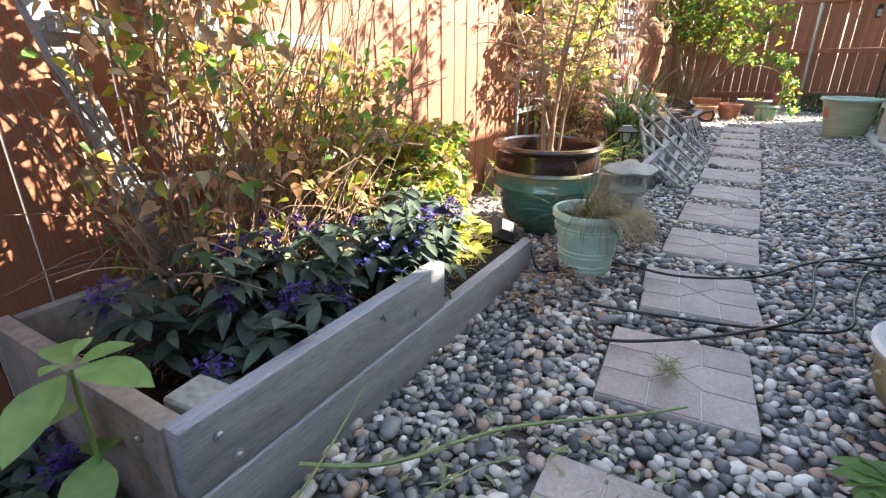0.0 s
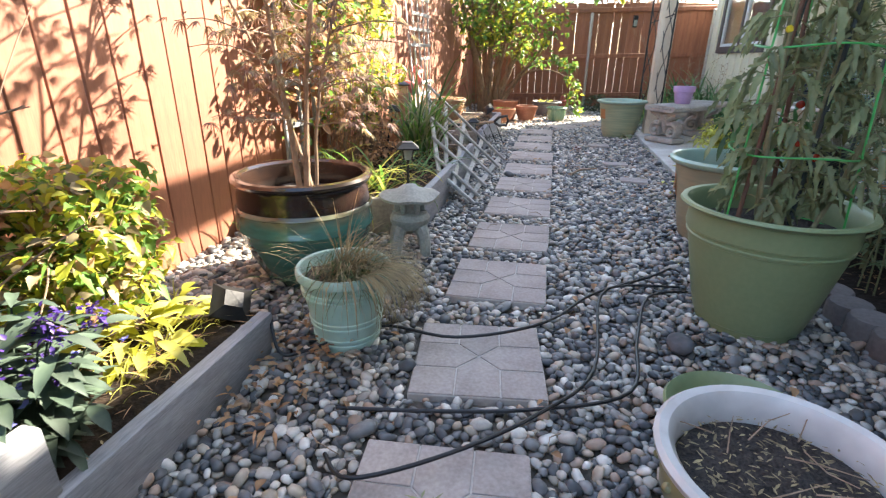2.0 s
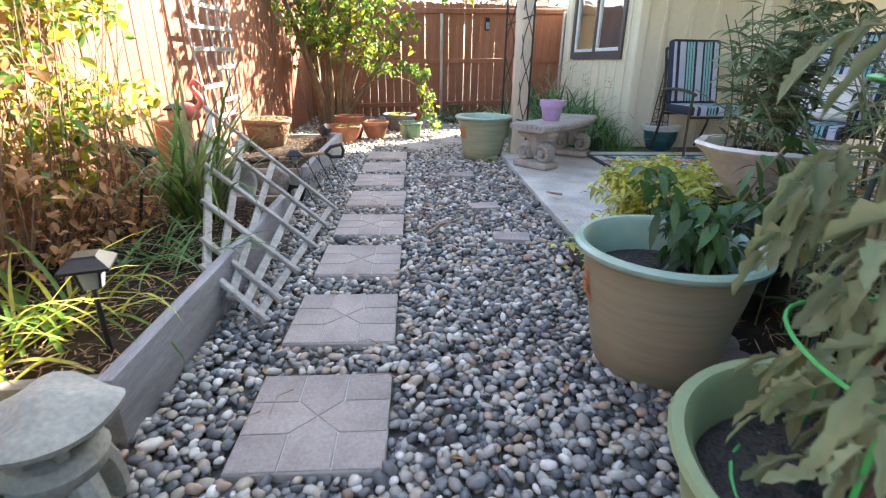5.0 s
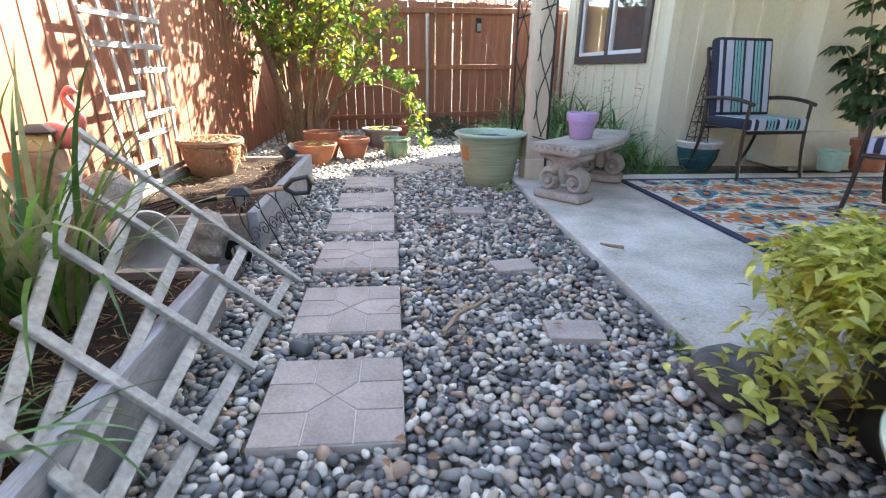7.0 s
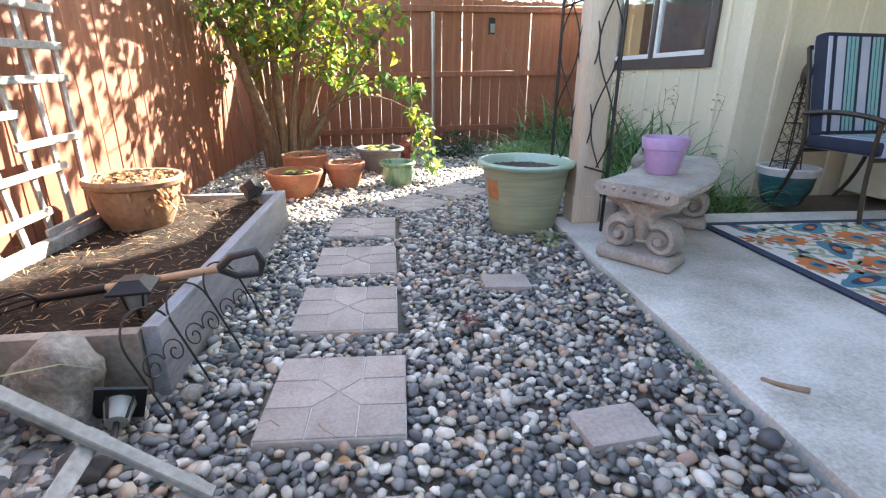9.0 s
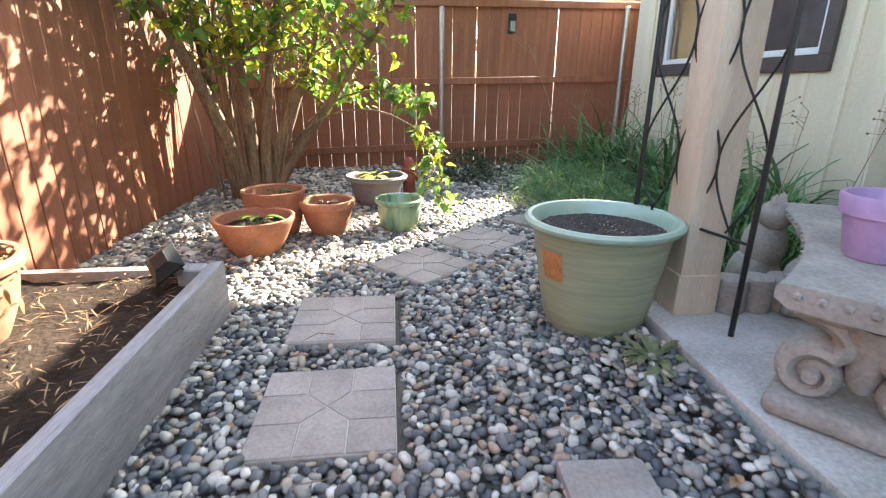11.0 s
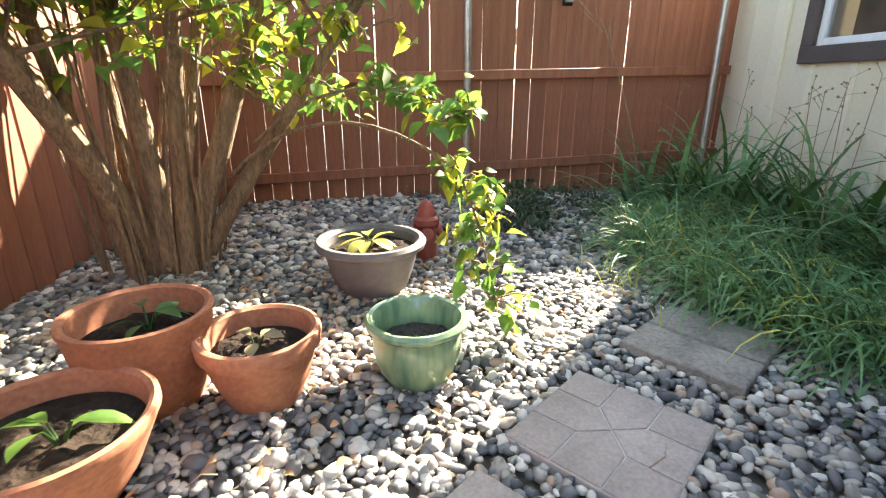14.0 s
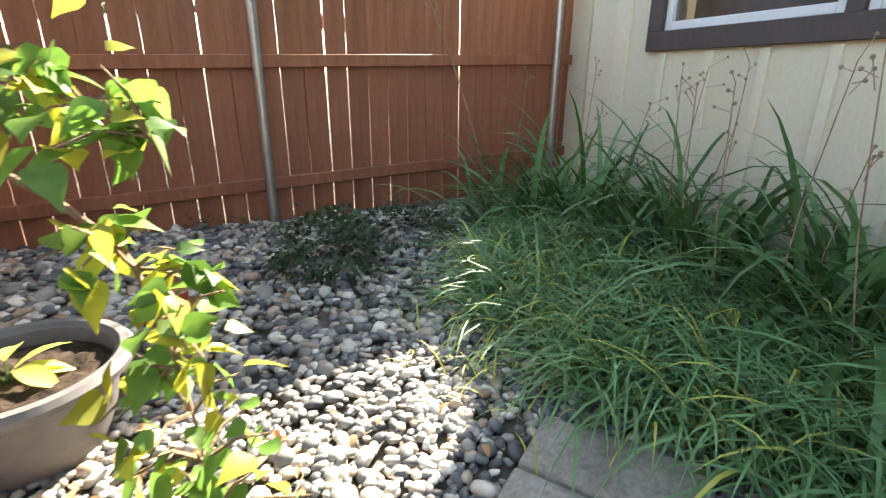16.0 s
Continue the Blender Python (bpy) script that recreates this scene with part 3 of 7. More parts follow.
def pebbles(name, spots, base_sub, label, sunk=()):
    tmp = BM()
    if base_sub == 1:
        bmesh.ops.create_icosphere(tmp, subdivisions=1, radius=1)
    else:
        bmesh.ops.create_cube(tmp, size=2)
        bmesh.ops.subdivide_edges(tmp, edges=tmp.edges[:], cuts=1, use_grid_fill=True)
        for v in tmp.verts:
            v.co = v.co.normalized() * (1 + 0.10 * (v.co.length - 1.3))
        bmesh.ops.triangulate(tmp, faces=tmp.faces[:])
    tmp.verts.ensure_lookup_table()
    tmp.verts.index_update()
    bv = np.array([v.co[:] for v in tmp.verts])
    bf = np.array([[v.index for v in f.verts] for f in tmp.faces])
    tmp.free()
    low = len(spots)
    spots = spots + list(sunk)
    n, k = len(spots), len(bv)
    V = np.empty((n, k, 3))
    for i, (x, y, s) in enumerate(spots):
        dims = np.array([s * nrng.uniform(0.48, 0.72), s * nrng.uniform(0.36, 0.50), s * nrng.uniform(0.22, 0.34)])
        pile = 0.054 * min(max((x - 0.84) / 0.24, 0), 1) if 4.3 < y < 7.3 else 0.0
        lump = 1 + 0.10 * np.sin(bv @ nrng.normal(0, 1.6, 3) + nrng.uniform(0, 6))[:, None] + 0.07 * np.sin(bv @ nrng.normal(0, 2.4, 3))[:, None]
        e = Euler((nrng.normal(0, 0.30), nrng.normal(0, 0.30), nrng.uniform(0, 6.3))).to_matrix()
        V[i] = (bv * lump * dims) @ np.array(e).T + (x, y, (dims[2] * nrng.uniform(0.1, 0.8) - 0.009 if i < low else -0.016 - dims[2] * 0.3) + pile)
    F = (bf[None] + (np.arange(n) * k)[:, None, None]).reshape(-1, 3)
    me = bpy.data.meshes.new(name)
    me.vertices.add(n * k)
    me.vertices.foreach_set("co", V.ravel())
    me.loops.add(F.size)
    me.loops.foreach_set("vertex_index", F.ravel())
    me.polygons.add(len(F))
    me.polygons.foreach_set("loop_start", np.arange(len(F)) * 3)
    me.polygons.foreach_set("loop_total", np.full(len(F), 3))
    me.polygons.foreach_set("use_smooth", np.ones(len(F), bool))
    me.update()
    me.materials.append(PEBBLE)
    return tagged(new(name, me), label, "gravel", kind="stuff")


near = gravel_spots(-0.95, 1.35, 0.55, 4.3, 34000, 0.0310, 0.0218) + gravel_spots(-0.62, 1.12, 4.3, 7.6, 24000, 0.0310, 0.0218)
under = gravel_spots(-0.95, 1.35, 0.55, 4.3, 9000, 0.034) + gravel_spots(-0.62, 1.12, 4.3, 7.6, 6000, 0.034)
pebbles("gravel", near, 2, "rounded grey, tan and slate river pebbles", under)
far = gravel_spots(-1.5, 1.6, 7.6, 9.6, 22000, 0.034, 0.0235) + gravel_spots(-1.5, 1.6, 7.6, 9.6, 4500, 0.034)
far += [(x, y, s * 1.05) for x, y, s in gravel_spots(-1.5, 2.0, 9.6, 11.3, 6000, 0.04)]
far += gravel_spots(-0.95, 1.2, -1.2, 0.55, 2200, 0.036) + gravel_spots(-1.5, -0.95, 2.0, 3.1, 1600, 0.036) + gravel_spots(-1.5, -0.60, 5.0, 5.64, 1900, 0.034)
pebbles("gravel", far, 2, "rounded grey and tan river pebbles, part sunlit")

# ---- pots ----


def pot(name, label, at, profile, mat, soil_z, soil_r, rim=None, turn=0, segs=44, squash=1.0, group="", wave=None, soil_mat=None, tilt=(0, 0), soil_label="dark crumbly potting soil"):
    """A turned vessel: outer profile up, over the lip and down inside; soil is a part."""
    p = thing(name, label, "plant pot", at, turn, group, tilt=tilt)
    part("body", lathe(BM(), profile, segs, squash=squash, wave=wave), mat, p)
    if rim:
        part("rim", lathe(BM(), rim[0], segs, squash=squash, wave=wave), rim[1], p, rim[2])
    if soil_r:
        part("soil", soil_disc(soil_r, squash), soil_mat or POTSOIL, p, soil_label).matrix_basis = pose(0, 0, soil_z)
    return p


def soil_disc(r, squash=1.0):
    bm = BM()
    n, k = 44, 14
    rings = [[bm.verts.new((0, 0, 0.012))]]
    for i in range(1, k + 1):
        ring = []
        for j in range(n):
            a = 2 * math.pi * j / n
            rr = r * i / k
            ring.append(bm.verts.new((rr * math.cos(a), rr * squash * math.sin(a), 0.014 * (1 - (i / k) ** 2) + (0.014 * noise.noise((rr * math.cos(a) * 22, rr * math.sin(a) * 22, r * 7)) + 0.012 * noise.noise((rr * math.cos(a) * 70, rr * math.sin(a) * 70, r * 9))) * (i < k))))
        rings.append(ring)
    for j in range(n):
        bm.faces.new((rings[0][0], rings[1][j], rings[1][(j + 1) % n]))
        for i in range(1, k):
            bm.faces.new((rings[i][j], rings[i + 1][j], rings[i + 1][(j + 1) % n], rings[i][(j + 1) % n]))
    return bm


def leafy_part(name, leaves, mat, parent, label=""):
    ob = part(name, leaves.mesh(name), mat, parent, label)
    if len(leaves.f) > 500:
        ob["kind"] = "stuff"
    return ob


def crown(L, centre, radii, n, length, width, shape=OVAL, droop=0.3, skin=0.55, zmin=-0.6, jitter=0.6, lump=0.35):
    """Leaves scattered over an uneven shell, thinner inside, with gaps where the lumps fall away."""
    c = Vector(centre)
    seed = Vector((rng.uniform(0, 50), rng.uniform(0, 50), rng.uniform(0, 50)))
    made = 0
    while made < n:
        d = rand_dir(zmin, 1)
        k = noise.noise(d * 2.2 + seed)
        if k < -0.28:
            continue
        s = (skin + (1 - skin) * rng.random()) * (1 + lump * k)
        p = c + Vector((d.x * radii[0], d.y * radii[1], d.z * radii[2])) * s
        out = (d + rand_dir(-1, 1) * jitter).normalized()
        z = rng.uniform(0.7, 1.25)
        L.leaf(p, out, length * z, width * z, droop * rng.uniform(0.3, 1.5), roll=rng.uniform(-.6, .6), shape=shape)
        made += 1


def bands(zs, r, depth=0.004):
    out = []
    for z in zs:
        out += [(r(z - 0.006), z - 0.006), (r(z) + depth, z - 0.003), (r(z) + depth, z + 0.003), (r(z + 0.006), z + 0.006)]
    return out


# large glazed pot with a shrub
big = pot("glazed_planter", "large teal and brown glazed pot with a bare-stemmed shrub", (-0.895, 2.56, -0.02),
          [(0.0, 0.0), (0.175, 0.0), (0.19, 0.02), (0.245, 0.14)] + [(0.262, 0.19), (0.268, 0.192), (0.268, 0.20), (0.272, 0.205)] + [(0.282, 0.255), (0.288, 0.258), (0.287, 0.266), (0.284, 0.270)]
          + [(0.283, 0.33), (0.288, 0.334), (0.285, 0.342), (0.278, 0.35)], POTFADE, 0.36, 0.245,
          ([(0.276, 0.35), (0.274, 0.40), (0.266, 0.425), (0.268, 0.435), (0.285, 0.445), (0.292, 0.458), (0.285, 0.470), (0.265, 0.472), (0.252, 0.462), (0.248, 0.44), (0.246, 0.34)], BROWNGLAZE, "glossy dark brown rolled rim"), segs=56)
shrub = thing("shrub", "lace-leaf maple with pale grey stems and drying feathery leaves", "shrub", (-0.895, 2.58, 0.35))
SL, SL2 = Leaves(), Leaves()


def lace_leaf(L, p, d, size):
    """A hanging leaf of narrow fingers."""
    d = Vector(d).normalized()
    side = d.cross(Vector((0, 0, 1)))
    side = side.normalized() if side.length > 1e-3 else Vector((1, 0, 0))
    for k in (-1.25, -.8, -.4, 0, .4, .8, 1.25):
        f = d * math.cos(k) + side * math.sin(k) + Vector((0, 0, rng.uniform(-.15, .1)))
        L.leaf(p, f, size * (1 - .22 * abs(k)) * rng.uniform(.85, 1.1), size * .13, .45, shape=LANCE)


for k, (tx, ty, tz, r_) in enumerate(((-.14, -.12, 1.25, .013), (.20, .05, 1.40, .012), (.04, .24, 1.30, .010), (-.36, .02, .95, .009), (.30, -.14, .85, .008))):
    st = BM()
    pts = bezier((.02 * k - .03, .015 * (k % 2), 0), (tx * .25, ty * .25, tz * .5), (tx, ty, tz), 12)
    tube(st, pts, r_, 8, .004)
    for q in range(4, 13):
        for _ in range(2):
            a = rng.uniform(0, 6.3) if k < 3 else math.atan2(ty, tx) + rng.gauss(0, .7)
            e = pts[q] + Vector((math.cos(a), math.sin(a), rng.uniform(-.05, .35))) * rng.uniform(.14, .34)
            tw = bezier(pts[q], (pts[q] + e) / 2 + Vector((0, 0, .05)), e, 5)
            tube(st, tw, .0038, 5, .0015)
            for w in range(6):
                c = tw[rng.randrange(2, 6)] + rand_dir(-1, 1) * .03
                lace_leaf(SL if rng.random() < .5 else SL2, c, (math.cos(a + rng.gauss(0, 1)), math.sin(a + rng.gauss(0, 1)), rng.uniform(-.9, .1)), rng.uniform(.035, .062))
    part("stem", wobble(wobble(st, .012, 5), .004, 14), TWIG, shrub)
leafy_part("foliage", SL, LEAF_MAROON, shrub, "dull maroon feathery leaves")
leafy_part("foliage", SL2, LEAF_STRAW, shrub, "pale dried leaves")

rr = lambda z: 0.103 + 0.044 * (z / 0.285)
mint = pot("mint_pot", "mint green ribbed pot of dry ornamental grass", (-0.512, 2.062, -0.02),
           [(0.0, 0), (0.098, 0.0), (0.104, 0.01)] + bands((0.035, 0.055), rr) + bands((0.10, 0.118), rr) + bands((0.205, 0.222), rr, 0.007)
           + [(rr(0.24), 0.24), (0.150, 0.258), (0.156, 0.262), (0.157, 0.282), (0.152, 0.290), (0.142, 0.288), (0.134, 0.22)], MINT, 0.245, 0.132)
grass = thing("ornamental_grass", "arching half-dead fine grass in the mint pot", "grass", (-0.512, 2.062, 0.222))
G1, G2 = Leaves(), Leaves()
for i in range(520):
    a = rng.gauss(-0.2, 1.1)
    lean = rng.uniform(0.35, 1.35)
    d = Vector((math.cos(a) * math.sin(lean), math.sin(a) * math.sin(lean), math.cos(lean)))
    p = Vector((rng.gauss(0, 0.045), rng.gauss(0, 0.045), 0))
    (G1 if rng.random() < 0.62 else G2).blade(p, d, rng.uniform(0.14, 0.30), rng.uniform(0.0022, 0.004), rng.uniform(0.6, 1.9), 5)
for i in range(220):
    a = rng.gauss(-0.25, 0.35)
    p = Vector((math.cos(a) * 0.09, math.sin(a) * 0.09, 0.03))
    G1.blade(p, (math.cos(a), math.sin(a), 0.55), rng.uniform(0.26, 0.36), 0.003, rng.uniform(2.4, 3.0), 7)
for i in range(14):
    a = rng.uniform(0, 6.3)
    G1.blade((0, 0, 0), (0.25 * math.cos(a), 0.25 * math.sin(a), 1), rng.uniform(0.22, 0.34), 0.004, 0.3, 5)
leafy_part("foliage", G1, LEAF_STRAW, grass, "straw-coloured dead blades")
leafy_part("foliage", G2, LEAF_GREEN, grass, "living green blades")

# stone garden lantern
lan = thing("stone_lantern", "small grey cast-stone pagoda lantern with curved roof", "lantern", (-0.525, 2.90, 0.0), 20)
cap = BM()
n = 28
ring_defs = [(0.112, 0.258, 0.03), (0.124, 0.262, 0.03), (0.128, 0.276, 0.035), (0.10, 0.296, 0.012), (0.05, 0.318, 0.0), (0.03, 0.335, 0.0), (0.0, 0.34, 0.0)]
lathe(cap, [(0.0, 0.262)] + [(r, z) for r, z, _ in ring_defs], 36, wave=lambda a, r, z: 1 + (0.16 * abs(math.cos(2 * a)) ** 3 if r > 0.09 else 0))
for v in cap.verts:
    r = math.hypot(v.co.x, v.co.y)
    if r > 0.09:
        v.co.z += 0.016 * abs(math.cos(2 * math.atan2(v.co.y, v.co.x))) ** 3
part("roof", wobble(cap, 0.004, 14), LANTERN, lan)
for k in range(6):
    a = k * math.pi / 3
    part("pillar", box(BM(), (0.026, 0.024, 0.062), (0.062 * math.cos(a), 0.062 * math.sin(a), 0.235), (0, 0, math.degrees(a)), 0.004), LANTERN, lan)
part("fire_box", lathe(BM(), [(0.045, 0.20), (0.045, 0.262)], 18), LANTERN, lan)
part("base", wobble(lathe(BM(), [(0.0, 0.125), (0.075, 0.125), (0.095, 0.15), (0.10, 0.175), (0.085, 0.20), (0.06, 0.205), (0.0, 0.206)], 24), 0.003, 16), LANTERN, lan)
for k in range(4):
    a = math.radians(45 + 90 * k)
    leg = BM()
    c, s = math.cos(a), math.sin(a)
    tube(leg, bezier((0.055 * c, 0.055 * s, 0.15), (0.105 * c, 0.105 * s, 0.10), (0.10 * c, 0.10 * s, -0.02), 6), 0.034, 8, 0.026)
    part("leg", leg, LANTERN, lan)

# right-hand pots
bowl = pot("ceramic_bowl", "low cream and khaki glazed ceramic bowl with bare soil", (0.615, 1.515, -0.015),
           [(0.0, 0), (0.14, 0.0), (0.15, 0.012), (0.185, 0.05), (0.212, 0.10), (0.218, 0.15), (0.214, 0.172)], KHAKIGLAZE, 0.145, 0.19,
           ([(0.214, 0.172), (0.226, 0.185), (0.238, 0.198), (0.240, 0.210), (0.230, 0.219), (0.212, 0.215), (0.198, 0.198), (0.194, 0.14)], CREAMGLAZE, "thick cream glazed lip"), segs=52)
studs = [(0.219, a) for a in range(0, 360, 24)]
for r, a in studs:
    bm = BM()
    bmesh.ops.create_uvsphere(bm, u_segments=10, v_segments=7, radius=0.011, matrix=pose(r * math.cos(radians(a)), r * math.sin(radians(a)), 0.145))
    part("stud", bm, KHAKIGLAZE, bowl)
litter = thing("dry_litter", "dry straw, twigs and perlite on bare pot soil", "plant litter", (0.615, 1.515, 0.14), kind="stuff")
LL, tw_ = Leaves(), BM()
for i in range(330):
    a, r = rng.uniform(0, 6.3), 0.18 * math.sqrt(rng.random())
    LL.leaf((r * math.cos(a), r * math.sin(a), 0.012 + rng.uniform(0, .012)), rand_dir(-.2, .35), rng.uniform(0.006, 0.026), rng.uniform(0.002, 0.007), 0.1, shape=LANCE)
leafy_part("straw", LL, LEAF_STRAW, litter)
for i in range(9):
    a = rng.uniform(0, 6.3)
    p = Vector((rng.uniform(-.14, .14), rng.uniform(-.12, .12), 0.02))
    tube(tw_, [p, p + Vector((math.cos(a) * .06, math.sin(a) * .06, rng.uniform(0, .03))), p + Vector((math.cos(a) * .13, math.sin(a) * .12, rng.uniform(0, .04)))], 0.0018, 5, 0.001)
part("twigs", tw_, TWIG, litter)

ro = lambda z: 0.178 + 0.092 * (z / 0.40)
olive = pot("tomato_pot", "large olive green plastic pot of dark soil", (0.895, 2.52, -0.015),
            [(0.0, 0), (0.168, 0.0), (0.172, 0.006), (0.172, 0.028), (0.182, 0.034)] + [(ro(0.10), 0.10), (ro(0.2), 0.2), (ro(0.318), 0.318), (ro(0.32) + 0.005, 0.321), (ro(0.33) + 0.005, 0.33), (ro(0.333), 0.334),
             (ro(0.345), 0.345), (ro(0.347) + 0.005, 0.348), (ro(0.36) + 0.004, 0.36), (0.262, 0.40), (0.268, 0.418), (0.288, 0.426), (0.295, 0.433), (0.290, 0.441), (0.272, 0.440), (0.258, 0.425), (0.245, 0.34)], OLIVE, 0.355, 0.246, segs=56)
olive.matrix_basis = olive.matrix_basis @ Matrix.Diagonal((1, 1, 1.05, 1))
cage = thing("tomato_cage", "bright green wire tomato cage standing in the pot", "plant support", (0.905, 2.52, 0.33))
for r, z in ((0.20, 0.03), (0.185, 0.30), (0.172, 0.62), (0.16, 0.92)):
    bm = BM()
    pts = [(r * math.cos(a), r * math.sin(a), z + 0.006 * math.sin(3 * a)) for a in [2 * math.pi * k / 40 for k in range(41)]]
    tube(bm, pts, 0.0032, 6)
    part("ring", bm, CAGE, cage)
for a in (205, 325, 85):
    bm = tube(BM(), [(0.20 * math.cos(radians(a)), 0.20 * math.sin(radians(a)), 0.0), (0.155 * math.cos(radians(a)), 0.155 * math.sin(radians(a)), 1.0)], 0.0035, 6)
    part("upright", bm, CAGE, cage)
for x, y, dx, dy, h, mat, lab in ((-.14, -.06, .05, .02, 0.75, BAMBOO, "brown wooden stake"), (-.10, .05, .06, .0, 0.9, STAKE, "dark green stake"), (.05, .0, .05, .02, 0.98, STAKE, "dark green stake"), (.02, .10, -.04, .04, 1.05, BAMBOO, "brown wooden stake")):
    s = thing("stake", lab + " pushed into the tomato pot", "plant stake", (0.905 + x, 2.52 + y, 0.33))
    part("rod", tube(BM(), [(0, 0, 0), (dx / 2, dy / 2, h / 2), (dx, dy, h)], 0.008, 8, 0.007), mat, s)
tom = thing("tomato_plant", "wilting grey-green tomato plant tied up in a wire cage", "tomato plant", (0.905, 2.52, 0.335))
TL = Leaves()
TOMSTEM = material("tomato_stem", (0.24, 0.22, 0.12), (0.14, 0.13, 0.065), rough=0.75, grain=40, stain=10)
for k, (bx, by, tx, ty, h) in enumerate(((-.06, -.05, -.12, -.10, 1.05), (.05, .06, .10, .02, 1.15), (-.02, .08, -.05, .14, 1.0), (.10, -.03, .16, -.06, .95), (.0, .0, .02, -.12, 1.1))):
    TS = BM()
    pts = bezier((bx, by, 0), (bx * 2.4, by * 2.0, .45), (tx, ty, h), 13)
    tube(TS, pts, .0085, 7, .004)
    for q in range(2, 14):
        for _ in range(2):
            b = rng.uniform(0, 6.3)
            d = Vector((math.cos(b), math.sin(b), rng.uniform(-.1, .5))).normalized()
            L_ = rng.uniform(.09, .17)
            e = pts[q] + d * L_ + Vector((0, 0, -.07))
            rib = bezier(pts[q], pts[q] + d * L_ * .7 + Vector((0, 0, .02)), e, 5)
            tube(TS, rib, .0026, 5, .0012)
            for t_, s_ in ((2, -1), (2, 1), (3, -1), (3, 1), (4, -1), (4, 1), (5, 0)):
                side = d.cross(Vector((0, 0, 1))) * s_
                TL.leaf(rib[t_], (d * .6 + side * .7 + Vector((0, 0, rng.uniform(-1.4, -.2)))), rng.uniform(.035, .07), rng.uniform(.016, .03), rng.uniform(-.3, 1.0), fold=rng.uniform(.5, 1.9), roll=rng.uniform(-.8, .8), shape=(.1, .75, .6, 1.0, .5, .65, .0))
    part("stem", TS, TOMSTEM, tom)
leafy_part("foliage", TL, LEAF_TOMATO, tom)
flower = BM()
bmesh.ops.create_icosphere(flower, subdivisions=1, radius=0.012, matrix=pose(-0.13, -0.1, 0.66))
YEL = material("yellow_petal", (0.75, 0.55, 0.03), (0.65, 0.45, 0.02), rough=0.5)
part("flower", wobble(flower, 0.006, 60), YEL, tom, "small yellow flower")
for x, y, z in ((-.02, -.09, 0.33), (.03, -.10, 0.29), (.0, .02, .44)):
    bm = BM()
    bmesh.ops.create_uvsphere(bm, u_segments=10, v_segments=8, radius=0.013, matrix=pose(x, y, z))
    part("tomato", bm, material("tomato_skin", (0.45, 0.04, 0.02), (0.35, 0.03, 0.015), rough=0.25, bump=0.02), tom, "small red tomato")

rs = lambda z: 0.19 + 0.075 * (z / 0.42)


def relief_tile(p, a, r0, z0, w, h):
    """A slightly curved square relief tile let into a pot's side."""
    bm = BM()
    n = 6
    for i in range(n + 1):
        for j in range(2):
            b = a + (i / n - 0.5) * w
            rr_ = r0(z0 - h / 2 + h * j) + 0.004
            bm.verts.new((rr_ * math.cos(b), rr_ * math.sin(b), z0 - h / 2 + h * j))
    bm.verts.ensure_lookup_table()
    for i in range(n):
        bm.faces.new([bm.verts[k] for k in (2 * i, 2 * i + 2, 2 * i + 3, 2 * i + 1)])
    t_ = part("tile", bm, ORANGETILE, p, "orange tile with a leaf in relief")
    L = Leaves()
    for k in range(7):
        b = a + 0.02 + w * 0.05 * math.sin(k)
        r_ = r0(z0) + 0.007
        tang = Vector((-math.sin(a), math.cos(a), 0))
        d = tang * math.cos(0.5 + k * 0.36) + Vector((0, 0, math.sin(0.5 + k * 0.36)))
        L.leaf((r_ * math.cos(b), r_ * math.sin(b), z0 - h * 0.28), d, h * 0.55, h * 0.11, 0, 0.2, up=Vector((math.cos(a), math.sin(a), 0)), shape=LANCE)
    leafy_part("leaf_relief", L, ORANGETILE, t_)


def sage_pot(name, label, at, turn, tile, mat, soil=0.395):
    p = pot(name, label, at,
            [(0.0, 0), (0.178, 0.0), (0.186, 0.01), (rs(0.06), 0.06), (rs(0.062) + .002, 0.065), (rs(0.14) + .003, 0.14), (rs(0.22), 0.22), (rs(0.30) + .003, 0.30), (rs(0.40), 0.40), (0.268, 0.412)], mat, soil, 0.245 - (0.395 - soil) * 0.12,
            ([(0.267, 0.412), (0.285, 0.418), (0.296, 0.430), (0.297, 0.440), (0.287, 0.450), (0.270, 0.449), (0.256, 0.435), (0.246, 0.36), (0.238, 0.31)], SAGERIM, "pale aqua glazed rolled rim"), turn, segs=56)
    relief_tile(p, radians(tile), rs, 0.29, 0.42, 0.115)
    return p


sage_pot("sage_planter", "large sage green banded soil-filled pot with orange leaf tile", (0.94, 7.28, -0.015), 0, 205, SAGE)
sage_pot("sand_planter", "large sandy green pot with aqua rim and orange leaf tile", (1.05, 3.49, -0.015), 0, 170, SANDGLAZE, 0.33)
chip = thing("wood_chips", "pale slivers of bark mulch on dark pot soil", "mulch", (0.94, 7.28, 0.385), kind="stuff")
CL = Leaves()
for i in range(150):
    a, r = rng.uniform(0, 6.3), 0.235 * math.sqrt(rng.random())
    CL.leaf((r * math.cos(a), r * math.sin(a), 0.016), rand_dir(-.2, .5), rng.uniform(0.006, 0.014), rng.uniform(0.003, 0.006), 0.0, shape=LANCE)
leafy_part("chips", CL, LEAF_DRY, chip)
pep = thing("pepper_plant", "small drooping green plant in the sandy pot", "plant", (1.16, 3.50, 0.30))
PL, PS = Leaves(), BM()
